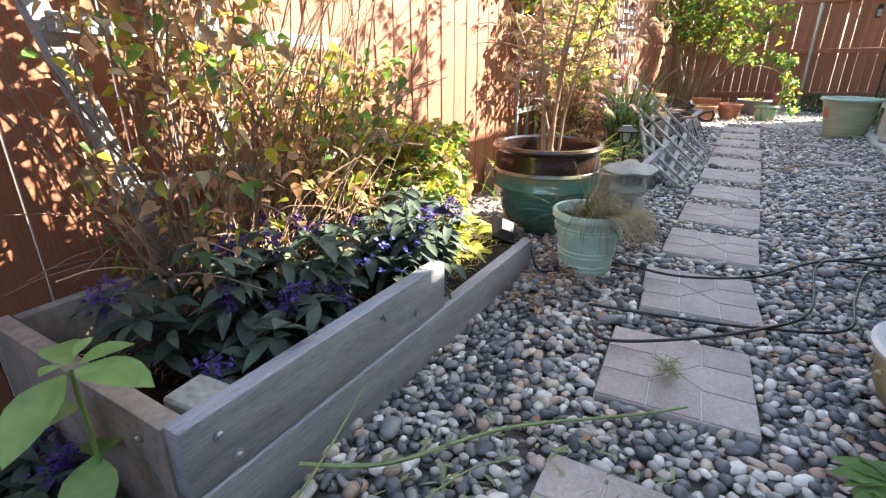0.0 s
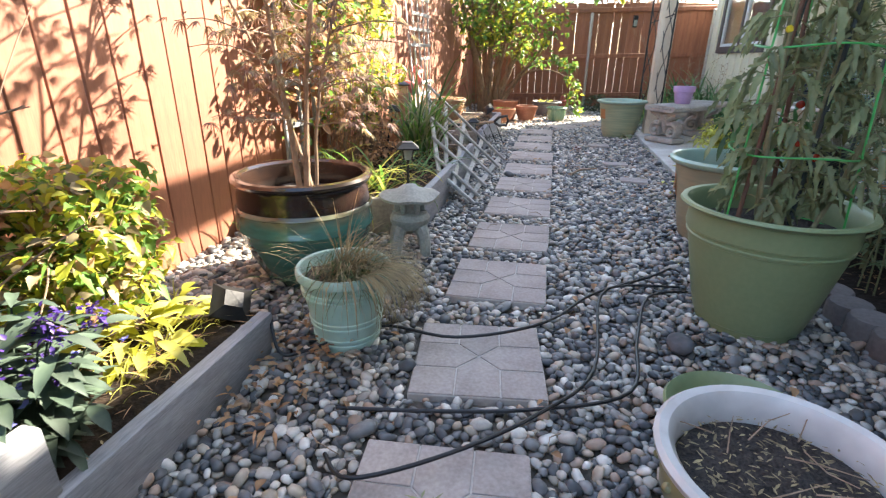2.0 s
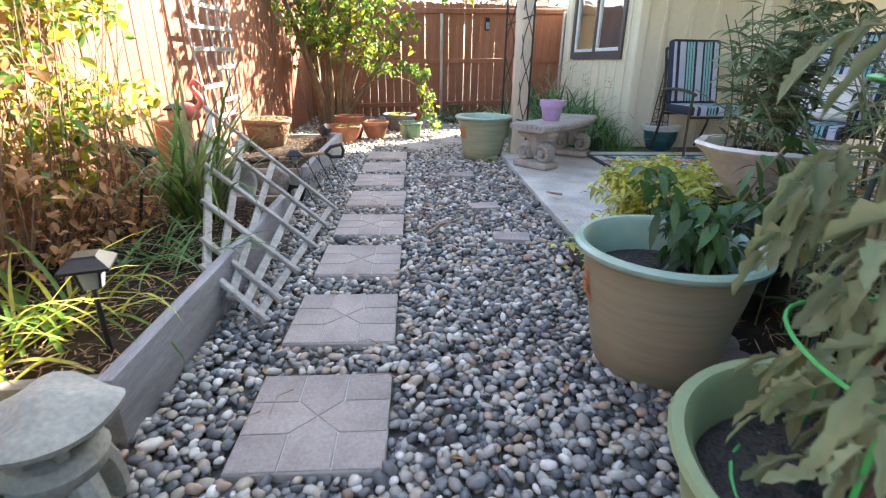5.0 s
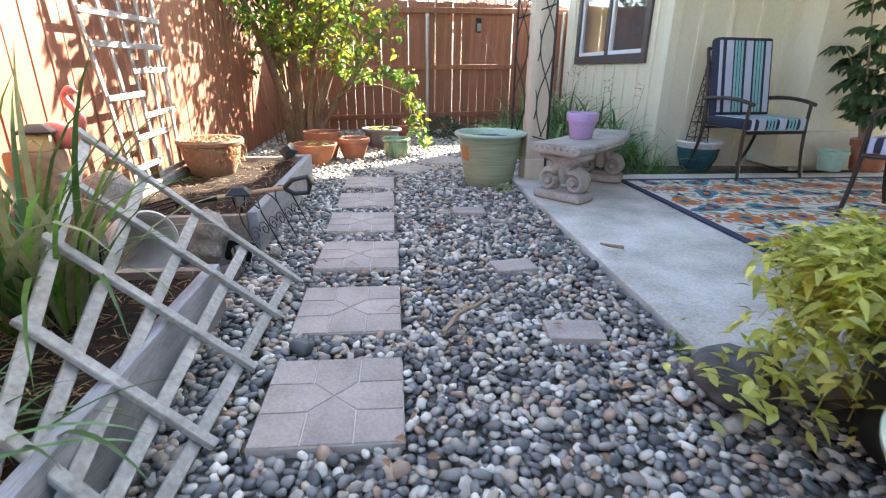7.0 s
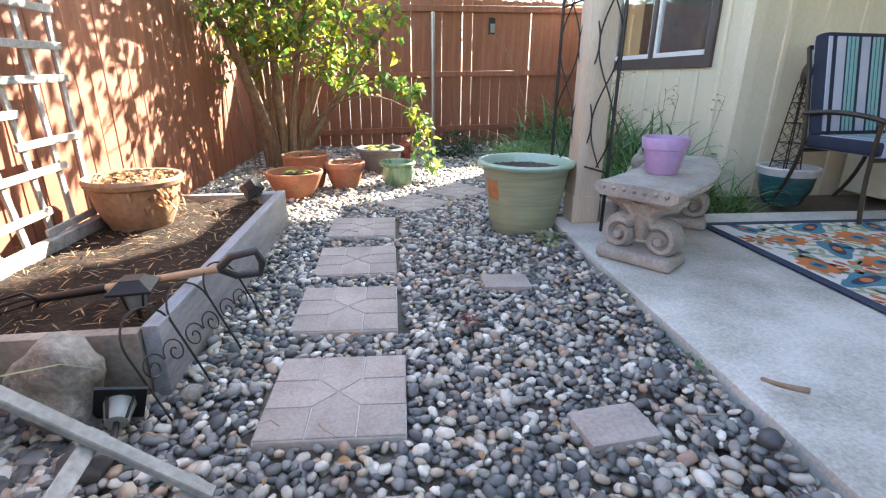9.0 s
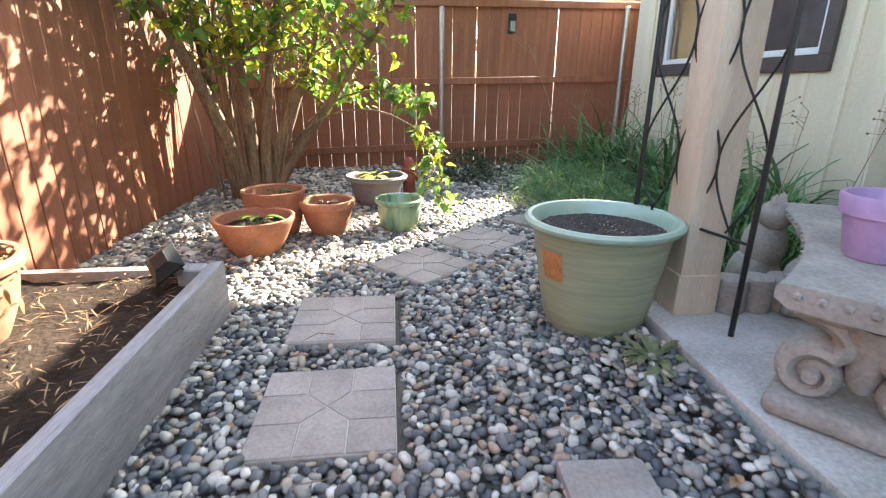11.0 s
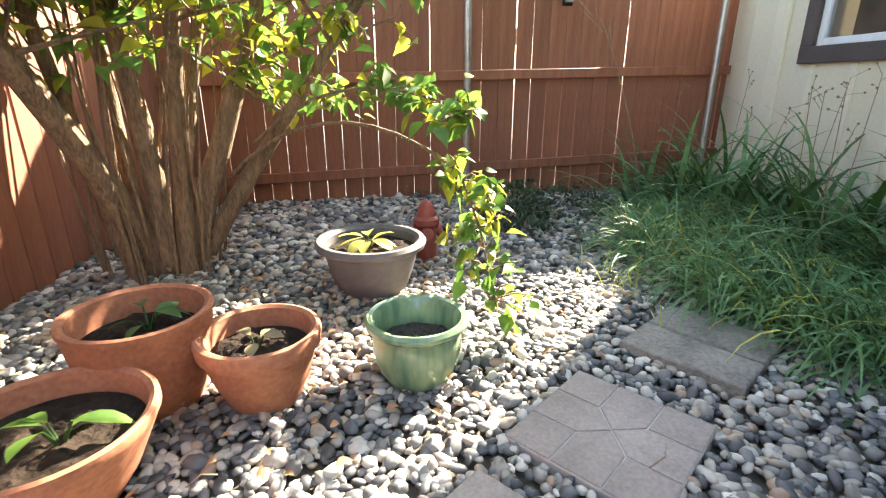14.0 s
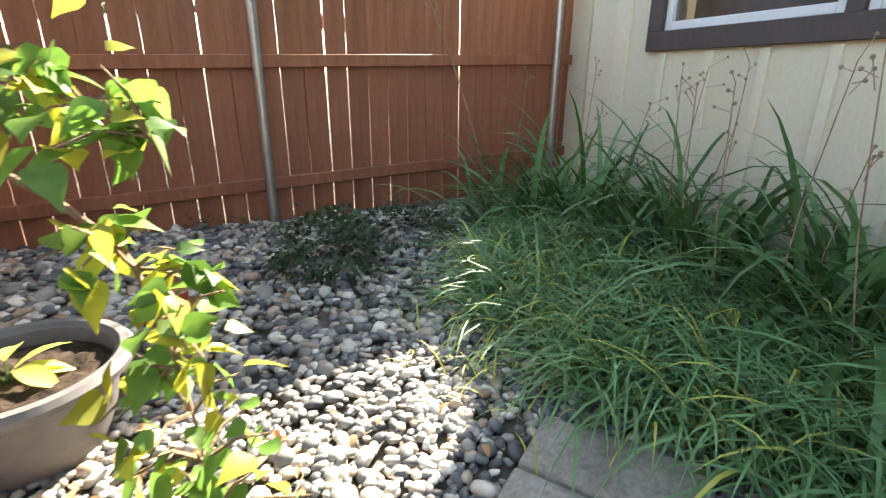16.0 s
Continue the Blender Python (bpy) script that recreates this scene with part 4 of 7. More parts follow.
for k in range(6):
    a = k * 1.05
    pts = bezier((0.02 * math.cos(a), .02 * math.sin(a), 0), (0.05 * math.cos(a), 0.05 * math.sin(a), .2), (0.2 * math.cos(a), 0.2 * math.sin(a), rng.uniform(.18, .5)), 7)
    tube(PS, pts, .006, 6, .003)
    for q in pts[2:]:
        for _ in range(7):
            PL.leaf(q + rand_dir(-1, 1) * 0.04, rand_dir(-.8, .4), rng.uniform(.05, .085), rng.uniform(.022, .036), .7, shape=OVAL)
part("stem", PS, TWIG, pep)
leafy_part("foliage", PL, LEAF_GREEN, pep)

# ---- terracotta group at the back ----


def terracotta(name, label, at, r0, r1, h, band=None, mat=TERRA, soil=True):
    prof = [(0.0, 0), (r0 * 0.96, 0.0), (r0, 0.008), (r0 + (r1 - r0) * 0.45, h * 0.36), (r0 + (r1 - r0) * 0.8, h * 0.72)]
    if band:
        prof += [(r0 + (r1 - r0) * 0.83, h - band), (r1, h - band + 0.006), (r1 + 0.004, h - 0.012)]
    else:
        prof += [(r1 - 0.006, h - 0.03), (r1, h - 0.018)]
    prof += [(r1 - 0.001, h - 0.003), (r1 - 0.012, h), (r1 - 0.024, h - 0.008), (r1 - 0.034, h * 0.62)]
    p = pot(name, label, at, prof, mat, h * 0.72, r1 - 0.032, group="terracotta pots at the back", segs=48, soil_mat=SOIL if soil else POTSOIL)
    return p


tb = terracotta("terracotta_bowl", "wide terracotta bowl with a pressed sun motif and a few leaves", (-0.64, 8.26, -0.015), 0.115, 0.222, 0.225)
sunmark = BM()
for k in range(20):
    a = 2 * math.pi * k / 20
    b0 = radians(-78)
    for s0, s1 in ((0.012, 0.040),):
        c0 = Vector((math.cos(a) * s0, math.sin(a) * s0)), Vector((math.cos(a) * s1, math.sin(a) * s1))
        def on(c):
            z = 0.115 + c.y
            r = 0.115 + (0.222 - 0.115) * (0.45 * z / 0.081 if z < 0.081 else 0.45 + 0.35 * (z - 0.081) / 0.081 if z < 0.162 else 0.85) + 0.0015
            return (r * math.cos(b0 + c.x / r), r * math.sin(b0 + c.x / r), z)
        tube(sunmark, [on(c0[0]), on(c0[1])], 0.0022, 5, 0.001)
part("sun_motif", sunmark, CLAYDUST, tb, "pressed sunburst")
terracotta("terracotta_pot", "tall round terracotta pot with a young sprout", (-0.61, 8.64, -0.015), 0.135, 0.195, 0.30)
terracotta("terracotta_pot", "medium terracotta pot with a thick rim", (-0.285, 8.62, -0.015), 0.10, 0.172, 0.235, 0.055)
gp = pot("green_glazed_pot", "small streaked green glazed pot with dry soil", (0.17, 8.69, -0.015),
         [(0.0, 0), (0.095, 0), (0.10, 0.008), (0.128, 0.06), (0.140, 0.12), (0.138, 0.165), (0.134, 0.18), (0.150, 0.19), (0.160, 0.20), (0.161, 0.212), (0.152, 0.222), (0.138, 0.219), (0.128, 0.205), (0.122, 0.12)], GREENGLAZE, 0.13, 0.124, segs=44)
pot("grey_bowl_planter", "wide dark grey resin bowl planter with lime leaves", (0.0, 9.43, -0.015),
    [(0.0, 0), (0.14, 0), (0.15, 0.01), (0.185, 0.10), (0.205, 0.19), (0.212, 0.20), (0.228, 0.206), (0.242, 0.215), (0.246, 0.232), (0.236, 0.246), (0.215, 0.246), (0.200, 0.232), (0.19, 0.15)], GREYPOT, 0.195, 0.195, segs=48, soil_mat=SOIL)


def sprout(at, n, length, width, mat, label="young plant with a few broad leaves", tilt=0.5):
    s = thing("sprout", label, "plant", at, group="sprouts in pots")
    L, B = Leaves(), BM()
    for i in range(n):
        a = i * 2.4 + rng.uniform(-.3, .3)
        h = rng.uniform(0.03, 0.08)
        e = Vector((math.cos(a) * h * tilt, math.sin(a) * h * tilt, h))
        tube(B, [(0, 0, -0.01), e * 0.6, e], 0.004, 6, 0.0025)
        L = Leaves()
        L.leaf(e, (math.cos(a), math.sin(a), rng.uniform(-.1, .5)), length * rng.uniform(.7, 1.1), width * rng.uniform(.8, 1.1), 0.35, shape=OVAL)
        leafy_part("leaf", L, mat, s)
    part("stem", B, LEAF_GREEN, s)
    return s


sprout((-0.60, 8.24, 0.15), 5, 0.11, 0.045, LEAF_LILAC)
sprout((-0.60, 8.66, 0.20), 6, 0.10, 0.04, LEAF_GREEN)
sprout((-0.29, 8.60, 0.155), 4, 0.07, 0.04, LEAF_STRAW, "pale withered leaves on the soil")
sprout((-0.01, 9.41, 0.185), 9, 0.13, 0.055, LEAF_LIME, "lime green broad leaves in the grey bowl")

# red ornament behind the grey bowl
hy = thing("red_ornament", "weathered red iron hydrant-shaped garden ornament", "garden ornament", (0.27, 9.80, -0.02))
part("barrel", lathe(BM(), [(0, 0), (0.085, 0), (0.085, 0.02), (0.055, 0.03), (0.052, 0.20), (0.068, 0.21), (0.068, 0.235), (0.05, 0.25), (0.04, 0.30), (0.015, 0.33), (0, 0.335)], 20), RED, hy)
for a in (0, 180, 270):
    part("nozzle", lathe(BM(), [(0, 0), (0.028, 0), (0.028, 0.055), (0.034, 0.06), (0.034, 0.08), (0, 0.08)], 14, pose(0, 0, 0.17, 0, 90, 0) if a == 0 else pose(0, 0, 0.17, 0, -90, 0) if a == 180 else pose(0, 0, 0.17, 90, 0, 0)), RED, hy)

# ---- raised beds ----


def board(parent, p0, p1, z0, z1, thick, mat, label="", name="board"):
    a, b = Vector((*p0, 0)), Vector((*p1, 0))
    L = (b - a).length
    m = (a + b) / 2
    bm = box(BM(), (thick, L, z1 - z0), bevel=0.006, segs=2)
    ob = part(name, bm, mat, parent, label)
    d = b - a
    ob.matrix_basis = pose(m.x, m.y, (z0 + z1) / 2, 0, 0, math.degrees(math.atan2(-d.x, d.y)))
    return ob


def bolt(parent, x, y, z, nx, ny):
    ob = part("bolt", lathe(BM(), [(0.0, 0), (0.012, 0), (0.012, 0.003), (0.008, 0.005), (0.006, 0.010), (0.0, 0.011)], 12), STEEL, parent, "rusty coach bolt")
    ob.matrix_basis = Vector((nx, ny, 0)).to_track_quat("Z", "Y").to_matrix().to_4x4()
    ob.matrix_basis.translation = (x, y, z)
    ob.matrix_basis = Matrix.Translation((x, y, z)) @ Vector((nx, ny, 0)).to_track_quat("Z", "Y").to_matrix().to_4x4()


def bed_soil(parent, x0, x1, y0, y1, z, seed):
    bm = BM()
    nx, ny = max(4, int((x1 - x0) / 0.035)), max(4, int((y1 - y0) / 0.035))
    for i in range(nx + 1):
        for j in range(ny + 1):
            x, y = x0 + (x1 - x0) * i / nx, y0 + (y1 - y0) * j / ny
            bm.verts.new((x, y, z + 0.02 * noise.noise((x * 4, y * 4, seed)) + 0.016 * noise.noise((x * 19, y * 19, seed))))
    bm.verts.ensure_lookup_table()
    for i in range(nx):
        for j in range(ny):
            a = i * (ny + 1) + j
            bm.faces.new([bm.verts[k] for k in (a, a + ny + 1, a + ny + 2, a + 1)])
    part("soil", bm, SOIL, parent, "dry brown soil with mulch")


WORN = GREYWOOD
bedA = thing("raised_bed", "grey painted timber raised bed with peeling edges, holding purple salvia", "raised bed")
board(bedA, (-0.735, 0.33), (-0.735, 1.93), -0.03, 0.135, 0.045, WORN)
board(bedA, (-0.742, 0.33), (-0.742, 1.20), 0.138, 0.29, 0.045, WORN)
board(bedA, (-1.50, 0.35), (-0.77, 0.35), -0.03, 0.28, 0.045, RAWWOOD, "bare weathered end board")
board(bedA, (-1.49, 0.38), (-1.49, 1.93), 0.0, 0.27, 0.04, RAWWOOD)
part("cap_block", box(BM(), (0.09, 0.09, 0.05), (-0.815, 0.43, 0.255), (0, 0, 5), 0.006), LATH, bedA, "pale wood corner block")
for z in (0.17, 0.24):
    bolt(bedA, -0.7195, 0.40 + (0.03 if z < .2 else 0), z, 1, 0)
bolt(bedA, -0.85, 0.3275, 0.23, 0, -1)
bed_soil(bedA, -1.47, -0.77, 0.38, 1.95, 0.11, 1.0)
bedM = thing("raised_bed", "grey timber raised bed with mulch, daylilies and a fallen trellis", "raised bed")
board(bedM, (-0.555, 3.13), (-0.555, 5.02), -0.03, 0.20, 0.045, WORN)
board(bedM, (-1.50, 3.06), (-0.54, 3.16), -0.03, 0.19, 0.045, RAWWOOD, "bare weathered end board")
bed_soil(bedM, -1.50, -0.58, 3.14, 5.00, 0.15, 2.0)
board(bedM, (-1.50, 5.02), (-0.58, 5.02), -0.03, 0.18, 0.04, RAWWOOD, "bare weathered end board")
bedB = thing("raised_bed", "grey timber raised bed of bare dug soil", "raised bed")
board(bedB, (-0.575, 5.66), (-0.575, 7.47), -0.03, 0.225, 0.05, WORN)
board(bedB, (-1.50, 5.62), (-0.603, 5.66), -0.03, 0.215, 0.045, RAWWOOD, "bare weathered end board")
board(bedB, (-1.50, 7.44), (-0.603, 7.45), -0.03, 0.21, 0.045, RAWWOOD)
part("end_post", box(BM(), (0.09, 0.09, 0.24), (-0.645, 7.395, 0.11), bevel=0.006), WORN, bedB)
bed_soil(bedB, -1.50, -0.602, 5.68, 7.42, 0.17, 3.0)

# ---- trellises ----


def bar_between(name, a, b, w, t, mat, parent, normal=None, label=""):
    a, b = Vector(a), Vector(b)
    d = (b - a)
    L = d.length
    z = d.normalized()
    n = Vector(normal).normalized() if normal else z.orthogonal().normalized()
    n = (n - z * n.dot(z)).normalized()
    x = n.cross(z)
    m = Matrix((x, n, z)).transposed().to_4x4()
    m.translation = (a + b) / 2
    ob = part(name, box(BM(), (w, t, L), bevel=min(0.003, t / 4)), mat, parent, label)
    ob.matrix_basis = m
    return ob


ft = thing("fallen_trellis", "pale weathered wooden fan trellis lying tilted against the raised bed", "trellis")
nR, nL, fR, fL = Vector((-0.38, 3.74, 0.03)), Vector((-0.59, 3.87, 0.15)), Vector((-0.325, 5.25, 0.05)), Vector((-1.0, 5.18, 0.66))
nrm = (fR - nR).cross(fL - fR).normalized()
if nrm.z < 0:
    nrm = -nrm
for k in range(5):
    f = k / 4
    bar_between("slat", nL.lerp(nR, f), fL.lerp(fR, f), 0.036, 0.016, LATH, ft, nrm)
for f in (0.015, 0.13, 0.32, 0.54, 0.76, 0.975):
    l, r = nL.lerp(fL, f), nR.lerp(fR, f)
    e = (l - r).normalized() * 0.045
    bar_between("crossbar", l + e + nrm * 0.018, r - e + nrm * 0.018, 0.034, 0.018, LATH, ft, nrm)

fan = thing("fan_trellis", "grey weathered wooden lattice trellis leaning on the sunny fence", "trellis")
X_ = LEFT_X + 0.05
for k in range(5):
    f = k / 4
    bar_between("slat", (X_ + 0.10, 6.26 + 0.64 * f, 0.15), (X_ + 0.02, 6.02 + 1.0 * f, 1.65), 0.034, 0.014, LATH, fan, (1, 0, 0))
for z, a, b in ((0.25, .45, 1), (0.33, 0, .5), (0.50, .22, .78), (0.62, .45, 1), (0.74, 0, .5), (0.88, .45, 1), (1.02, 0, 1), (1.18, 0, 1), (1.34, 0.2, 1), (1.5, 0, 1)):
    f = (z - 0.15) / 1.5
    y0, w = 6.26 - 0.24 * f, 0.64 + 0.36 * f
    bar_between("crossbar", (X_ + 0.10 - 0.08 * f + 0.016, y0 + w * a - 0.02, z), (X_ + 0.10 - 0.08 * f + 0.016, y0 + w * b + 0.02, z + 0.01), 0.034, 0.014, LATH, fan, (1, 0, 0))
part("foot_board", box(BM(), (0.04, 0.8, 0.06), (X_ + 0.12, 6.55, 0.20), bevel=0.004), LATH, fan)

grid = thing("lattice_trellis", "grey wooden lattice standing against the fence behind a vine", "trellis")
for k in range(4):
    bar_between("slat", (X_, 3.50 + 0.2 * k, 0.1), (X_, 3.50 + 0.2 * k, 1.6), 0.034, 0.016, GREYWOOD, grid, (1, 0, 0))
for z in (0.25, 0.5, 0.75, 1.0, 1.25, 1.5):
    bar_between("crossbar", (X_ + 0.017, 3.45, z), (X_ + 0.017, 4.15, z), 0.034, 0.016, GREYWOOD, grid, (1, 0, 0))

lean = thing("leaning_trellis", "grey timber trellis tilted against the fence under dead vines", "trellis")
bar_between("post", (-1.33, 0.76, 0.10), (-1.42, 0.40, 1.7), 0.05, 0.04, GREYWOOD, lean, (1, 0, 0))
bar_between("post", (-1.34, 0.92, 0.10), (-1.44, 1.05, 1.7), 0.05, 0.04, GREYWOOD, lean, (1, 0, 0))
for z in (0.55, 0.95, 1.35):
    bar_between("crossbar", (-1.33, 0.60 - 0.10 * (z - .55), z), (-1.40, 1.55, z - 0.03), 0.045, 0.02, GREYWOOD, lean, (1, 0, 0))

# ---- plants of the sunny side ----
vine = thing("clematis_vine", "half-dead clematis tangle, brown stems with yellowing leaves", "vine", (-1.25, 1.15, 0.12))
VS, V1, V2, V3, V4 = BM(), Leaves(), Leaves(), Leaves(), Leaves()
for i in range(210):
    y0 = rng.uniform(-0.52, 0.22)
    p = Vector((rng.uniform(-.15, .12), y0, 0.0))
    q = p + Vector((rng.uniform(-.18, .22), rng.uniform(-.35, .35), rng.uniform(0.3, 0.9)))
    e = q + Vector((rng.uniform(-.15, .3), rng.uniform(-.4, .4), rng.uniform(-.25, .6)))
    tube(VS, bezier(p, q, e, 7), rng.uniform(.002, .0055), 4, 0.0015)
for i in range(12500):
    y = rng.uniform(-0.62, 0.75)
    z = rng.uniform(0.15, 1.85 - 1.35 * min(max((y - 0.02) / 0.3, 0), 1))
    green = min(max((y + 0.25) * 1.4, 0), 1)
    if noise.noise((y * 4, z * 4, 3.0)) < -0.25 or rng.random() > 0.5 + 0.5 * green:
        continue
    p = Vector((rng.uniform(-.2, .26) + 0.14 * noise.noise((y * 3, z * 3, 9)), y, z))
    k = rng.random()
    L = (V4 if rng.random() < .5 else V1) if k < 0.30 + 0.38 * green else V2 if k < 0.8 else V3
    s = rng.uniform(0.024, 0.052)
    L.leaf(p, rand_dir(-.9, .5), s, s * 0.62, 0.4, shape=HEART, roll=rng.uniform(-.9, .9))
for i in range(9):
    c = Vector((rng.uniform(.0, .2), rng.uniform(-.3, .15), rng.uniform(.8, 1.2)))
    for _ in range(46):
        V3.leaf(c, rand_dir(-1, 1), rng.uniform(.025, .045), 0.003, 0.2, shape=LANCE)
part("stem", VS, VINE, vine)
leafy_part("foliage", V1, LEAF_LILAC, vine, "green and yellow leaves")
leafy_part("foliage", V2, LEAF_DRY, vine, "brown dead leaves")
leafy_part("foliage", V4, LEAF_YELLOW, vine, "yellow leaves")
leafy_part("foliage", V3, LEAF_STRAW, vine, "pale papery leaves and seed heads")

bush = thing("yellow_vine", "dense climbing vine with yellow sunlit leaves on the fence", "vine", (-1.32, 4.05, 0.15))
B1, B2, B3, BS = Leaves(), Leaves(), Leaves(), BM()
for i in range(80):
    p = Vector((rng.uniform(-.1, .1), rng.uniform(-.35, .7), 0))
    tube(BS, bezier(p, p + Vector((rng.uniform(-.1, .3), rng.uniform(-.2, .2), .5)), p + Vector((rng.uniform(-.1, .25), rng.uniform(-.4, .3), rng.uniform(.5, 1.5))), 6), .004, 4, .0015)
for i in range(5200):
    y, z = rng.uniform(-0.75, 0.85), rng.uniform(0.25, 1.8)
    if noise.noise((y * 3, z * 3, 1.0)) < -0.25 or (y > 0.3 and z < 0.5) or (y < -.1 and z < .7 and rng.random() < .8):
        continue
    p = Vector((rng.uniform(-.15, .20) + 0.18 * noise.noise((y * 2, z * 2, 5)), y, z))
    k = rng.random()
    # sunlit end: its light is put into a larger share of yellow leaves
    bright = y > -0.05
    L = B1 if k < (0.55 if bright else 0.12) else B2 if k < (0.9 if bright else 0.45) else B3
    s = rng.uniform(0.035, 0.07)
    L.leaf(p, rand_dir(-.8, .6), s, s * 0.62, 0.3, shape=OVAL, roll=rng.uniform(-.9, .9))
for i in range(700):
    y, z = rng.uniform(-0.3, 0.5), rng.uniform(0.0, 0.5)
    B3.leaf((rng.uniform(-.1, .3), y, z), rand_dir(-.8, .4), rng.uniform(.03, .06), rng.uniform(.015, .03), 0.4, shape=OVAL)
part("stem", BS, VINE, bush)
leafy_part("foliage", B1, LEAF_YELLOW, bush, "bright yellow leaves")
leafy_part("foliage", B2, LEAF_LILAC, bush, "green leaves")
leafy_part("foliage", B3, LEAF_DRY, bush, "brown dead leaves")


def salvia(at, r, h, n, seed_label, spikes, small=0):
    s = thing("salvia", seed_label, "flowering plant", at)
    L, F, S_, F2 = Leaves(), Leaves(), BM(), Leaves()
    for i in range(n):
        a, rad = rng.uniform(0, 6.3), r * math.sqrt(rng.random())
        base = Vector((math.cos(a) * rad * 0.3, math.sin(a) * rad * 0.3, 0))
        top = Vector((math.cos(a) * rad, math.sin(a) * rad * 1.3, h * rng.uniform(0.35, 1.0) * (1 - 0.3 * rad / r)))
        pts = bezier(base, (base + top) / 2 + Vector((0, 0, .03)), top, 4)
        tube(S_, pts, .003, 5, .002)
        for q in pts[1:]:
            for _ in range(4):
                b = rng.uniform(0, 6.3)
                L.leaf(q, (math.cos(b), math.sin(b), rng.uniform(-.1, .5)), rng.uniform(.06, .105), rng.uniform(.024, .04), .45, shape=OVAL, fold=.35)
        if i < spikes:
            for _ in range(75):
                F.leaf(top + Vector((rng.gauss(0, .016), rng.gauss(0, .016), rng.uniform(-.02, .055))), rand_dir(-.6, 1), rng.uniform(.010, .018), .009, .2)
    for i in range(small):
        c = Vector((rng.uniform(.02, .14), rng.gauss(-.08, .12), rng.uniform(.16, .34)))
        for _ in range(6):
            F2.leaf(c, rand_dir(-.3, 1), .014, .009, .1)
    part("stem", S_, LEAF_SALVIA, s)["kind"] = "stuff"
    leafy_part("foliage", L, LEAF_SALVIA, s, "dusty grey-green lance leaves")
    leafy_part("blossom", F, PETAL_PURPLE, s, "deep purple flower clusters")
    if small:
        leafy_part("blossom", F2, PETAL_BLUE, s, "small pale blue flowers")
    return s


salvia((-1.0, 0.74, 0.10), 0.27, 0.42, 64, "bushy salvia with purple flowers in the raised bed", 16)
salvia((-0.88, 1.22, 0.10), 0.17, 0.43, 44, "salvia with purple and pale blue flowers over the bed edge", 9, 46)
salvia((-1.12, 0.12, -0.02), 0.20, 0.16, 20, "low purple flowers beside the raised bed", 12)
sf = thing("broad_leaf_seedling", "young plant with large oval light green leaves", "plant", (-0.90, 0.275, -0.03))
LEAF_SEEDLING = leafmat("seedling_leaf", (0.24, 0.38, 0.12), (0.13, 0.24, 0.07), 0.4, 0.45)
part("stem", tube(BM(), bezier((0.03, -0.02, 0), (0.04, -0.01, .2), (0, 0, .42), 7), .006, 7, .004), LEAF_SEEDLING, sf)
for a, z, l, w, up in ((20, .42, .15, .075, .15), (-65, .42, .14, .09, -.25), (165, .42, .14, .065, .1), (75, .42, .09, .05, .3), (110, .43, .05, .025, .6), (300, .43, .05, .03, .5), (215, .34, .17, .125, -.45), (-40, .25, .11, .09, -.5), (150, .22, .12, .08, -.1)):
    SFL = Leaves()
    d_ = Vector((math.cos(radians(a)), math.sin(radians(a)), up))
    SFL.leaf(d_ * .012 + Vector((0, 0, z)), d_, l, w, .25, fold=.22, shape=(.08, .55, .9, 1.0, .9, .6, 0), up=Vector((0, 0, 1)))
    leafy_part("leaf", SFL, LEAF_SEEDLING, sf)
log = thing("cut_log", "short orange-brown cut log lying in the bed", "log", (-1.20, 1.22, .185), 35)
part("wood", wobble(lathe(BM(), [(0, -.12), (.04, -.12), (.046, -.11), (.05, 0), (.046, .11), (.04, .12), (0, .12)], 16, pose(0, 0, 0, 0, 90, 0)), .006, 12), material("cut_wood", (.42, .22, .11), (.22, .11, .055), rough=.8, grain=40, stain=8, bump=.5), log)

host = thing("hosta", "low yellow-green hosta leaves glowing in the sun", "plant", (-1.02, 1.72, 0.10))
HL, HL2 = Leaves(), Leaves()
for i in range(70):
    a = rng.uniform(0, 6.3)
    r = rng.uniform(0, .16)
    (HL if rng.random() < .6 else HL2).leaf((math.cos(a) * r, math.sin(a) * r * 1.3, rng.uniform(.0, .10)), (math.cos(a), math.sin(a), rng.uniform(.2, .9)), rng.uniform(.08, .15), rng.uniform(.03, .055), .5, shape=LANCE, fold=.35)
for i in range(90):
    a = rng.uniform(0, 6.3)
    HL2.blade((rng.uniform(-.1, .18), rng.uniform(-.25, .25), 0), (math.cos(a), math.sin(a), 1.2), rng.uniform(.08, .16), .006, 1.2, 5)
leafy_part("foliage", HL, LEAF_YELLOW, host)
leafy_part("foliage", HL2, LEAF_LIME, host)


def strap_clump(name, label, at, n, length, width, mats, up=(0.25, 1.0), bend=(0.6, 1.8), spread=0.08, bias=None):
    s = thing(name, label, "plant", at)
    for i in range(n):
        a = rng.uniform(0, 6.3) if bias is None else rng.gauss(bias, 0.8)
        lean = rng.uniform(*up)
        p = (rng.gauss(0, spread), rng.gauss(0, spread), 0)
        L = Leaves()
        L.blade(p, (math.cos(a) * math.sin(lean), math.sin(a) * math.sin(lean), math.cos(lean)), length * rng.uniform(.55, 1.1), width * rng.uniform(.7, 1.2), rng.uniform(*bend), 7)
        leafy_part("leaf", L, mats[rng.randrange(len(mats))], s)
    return s


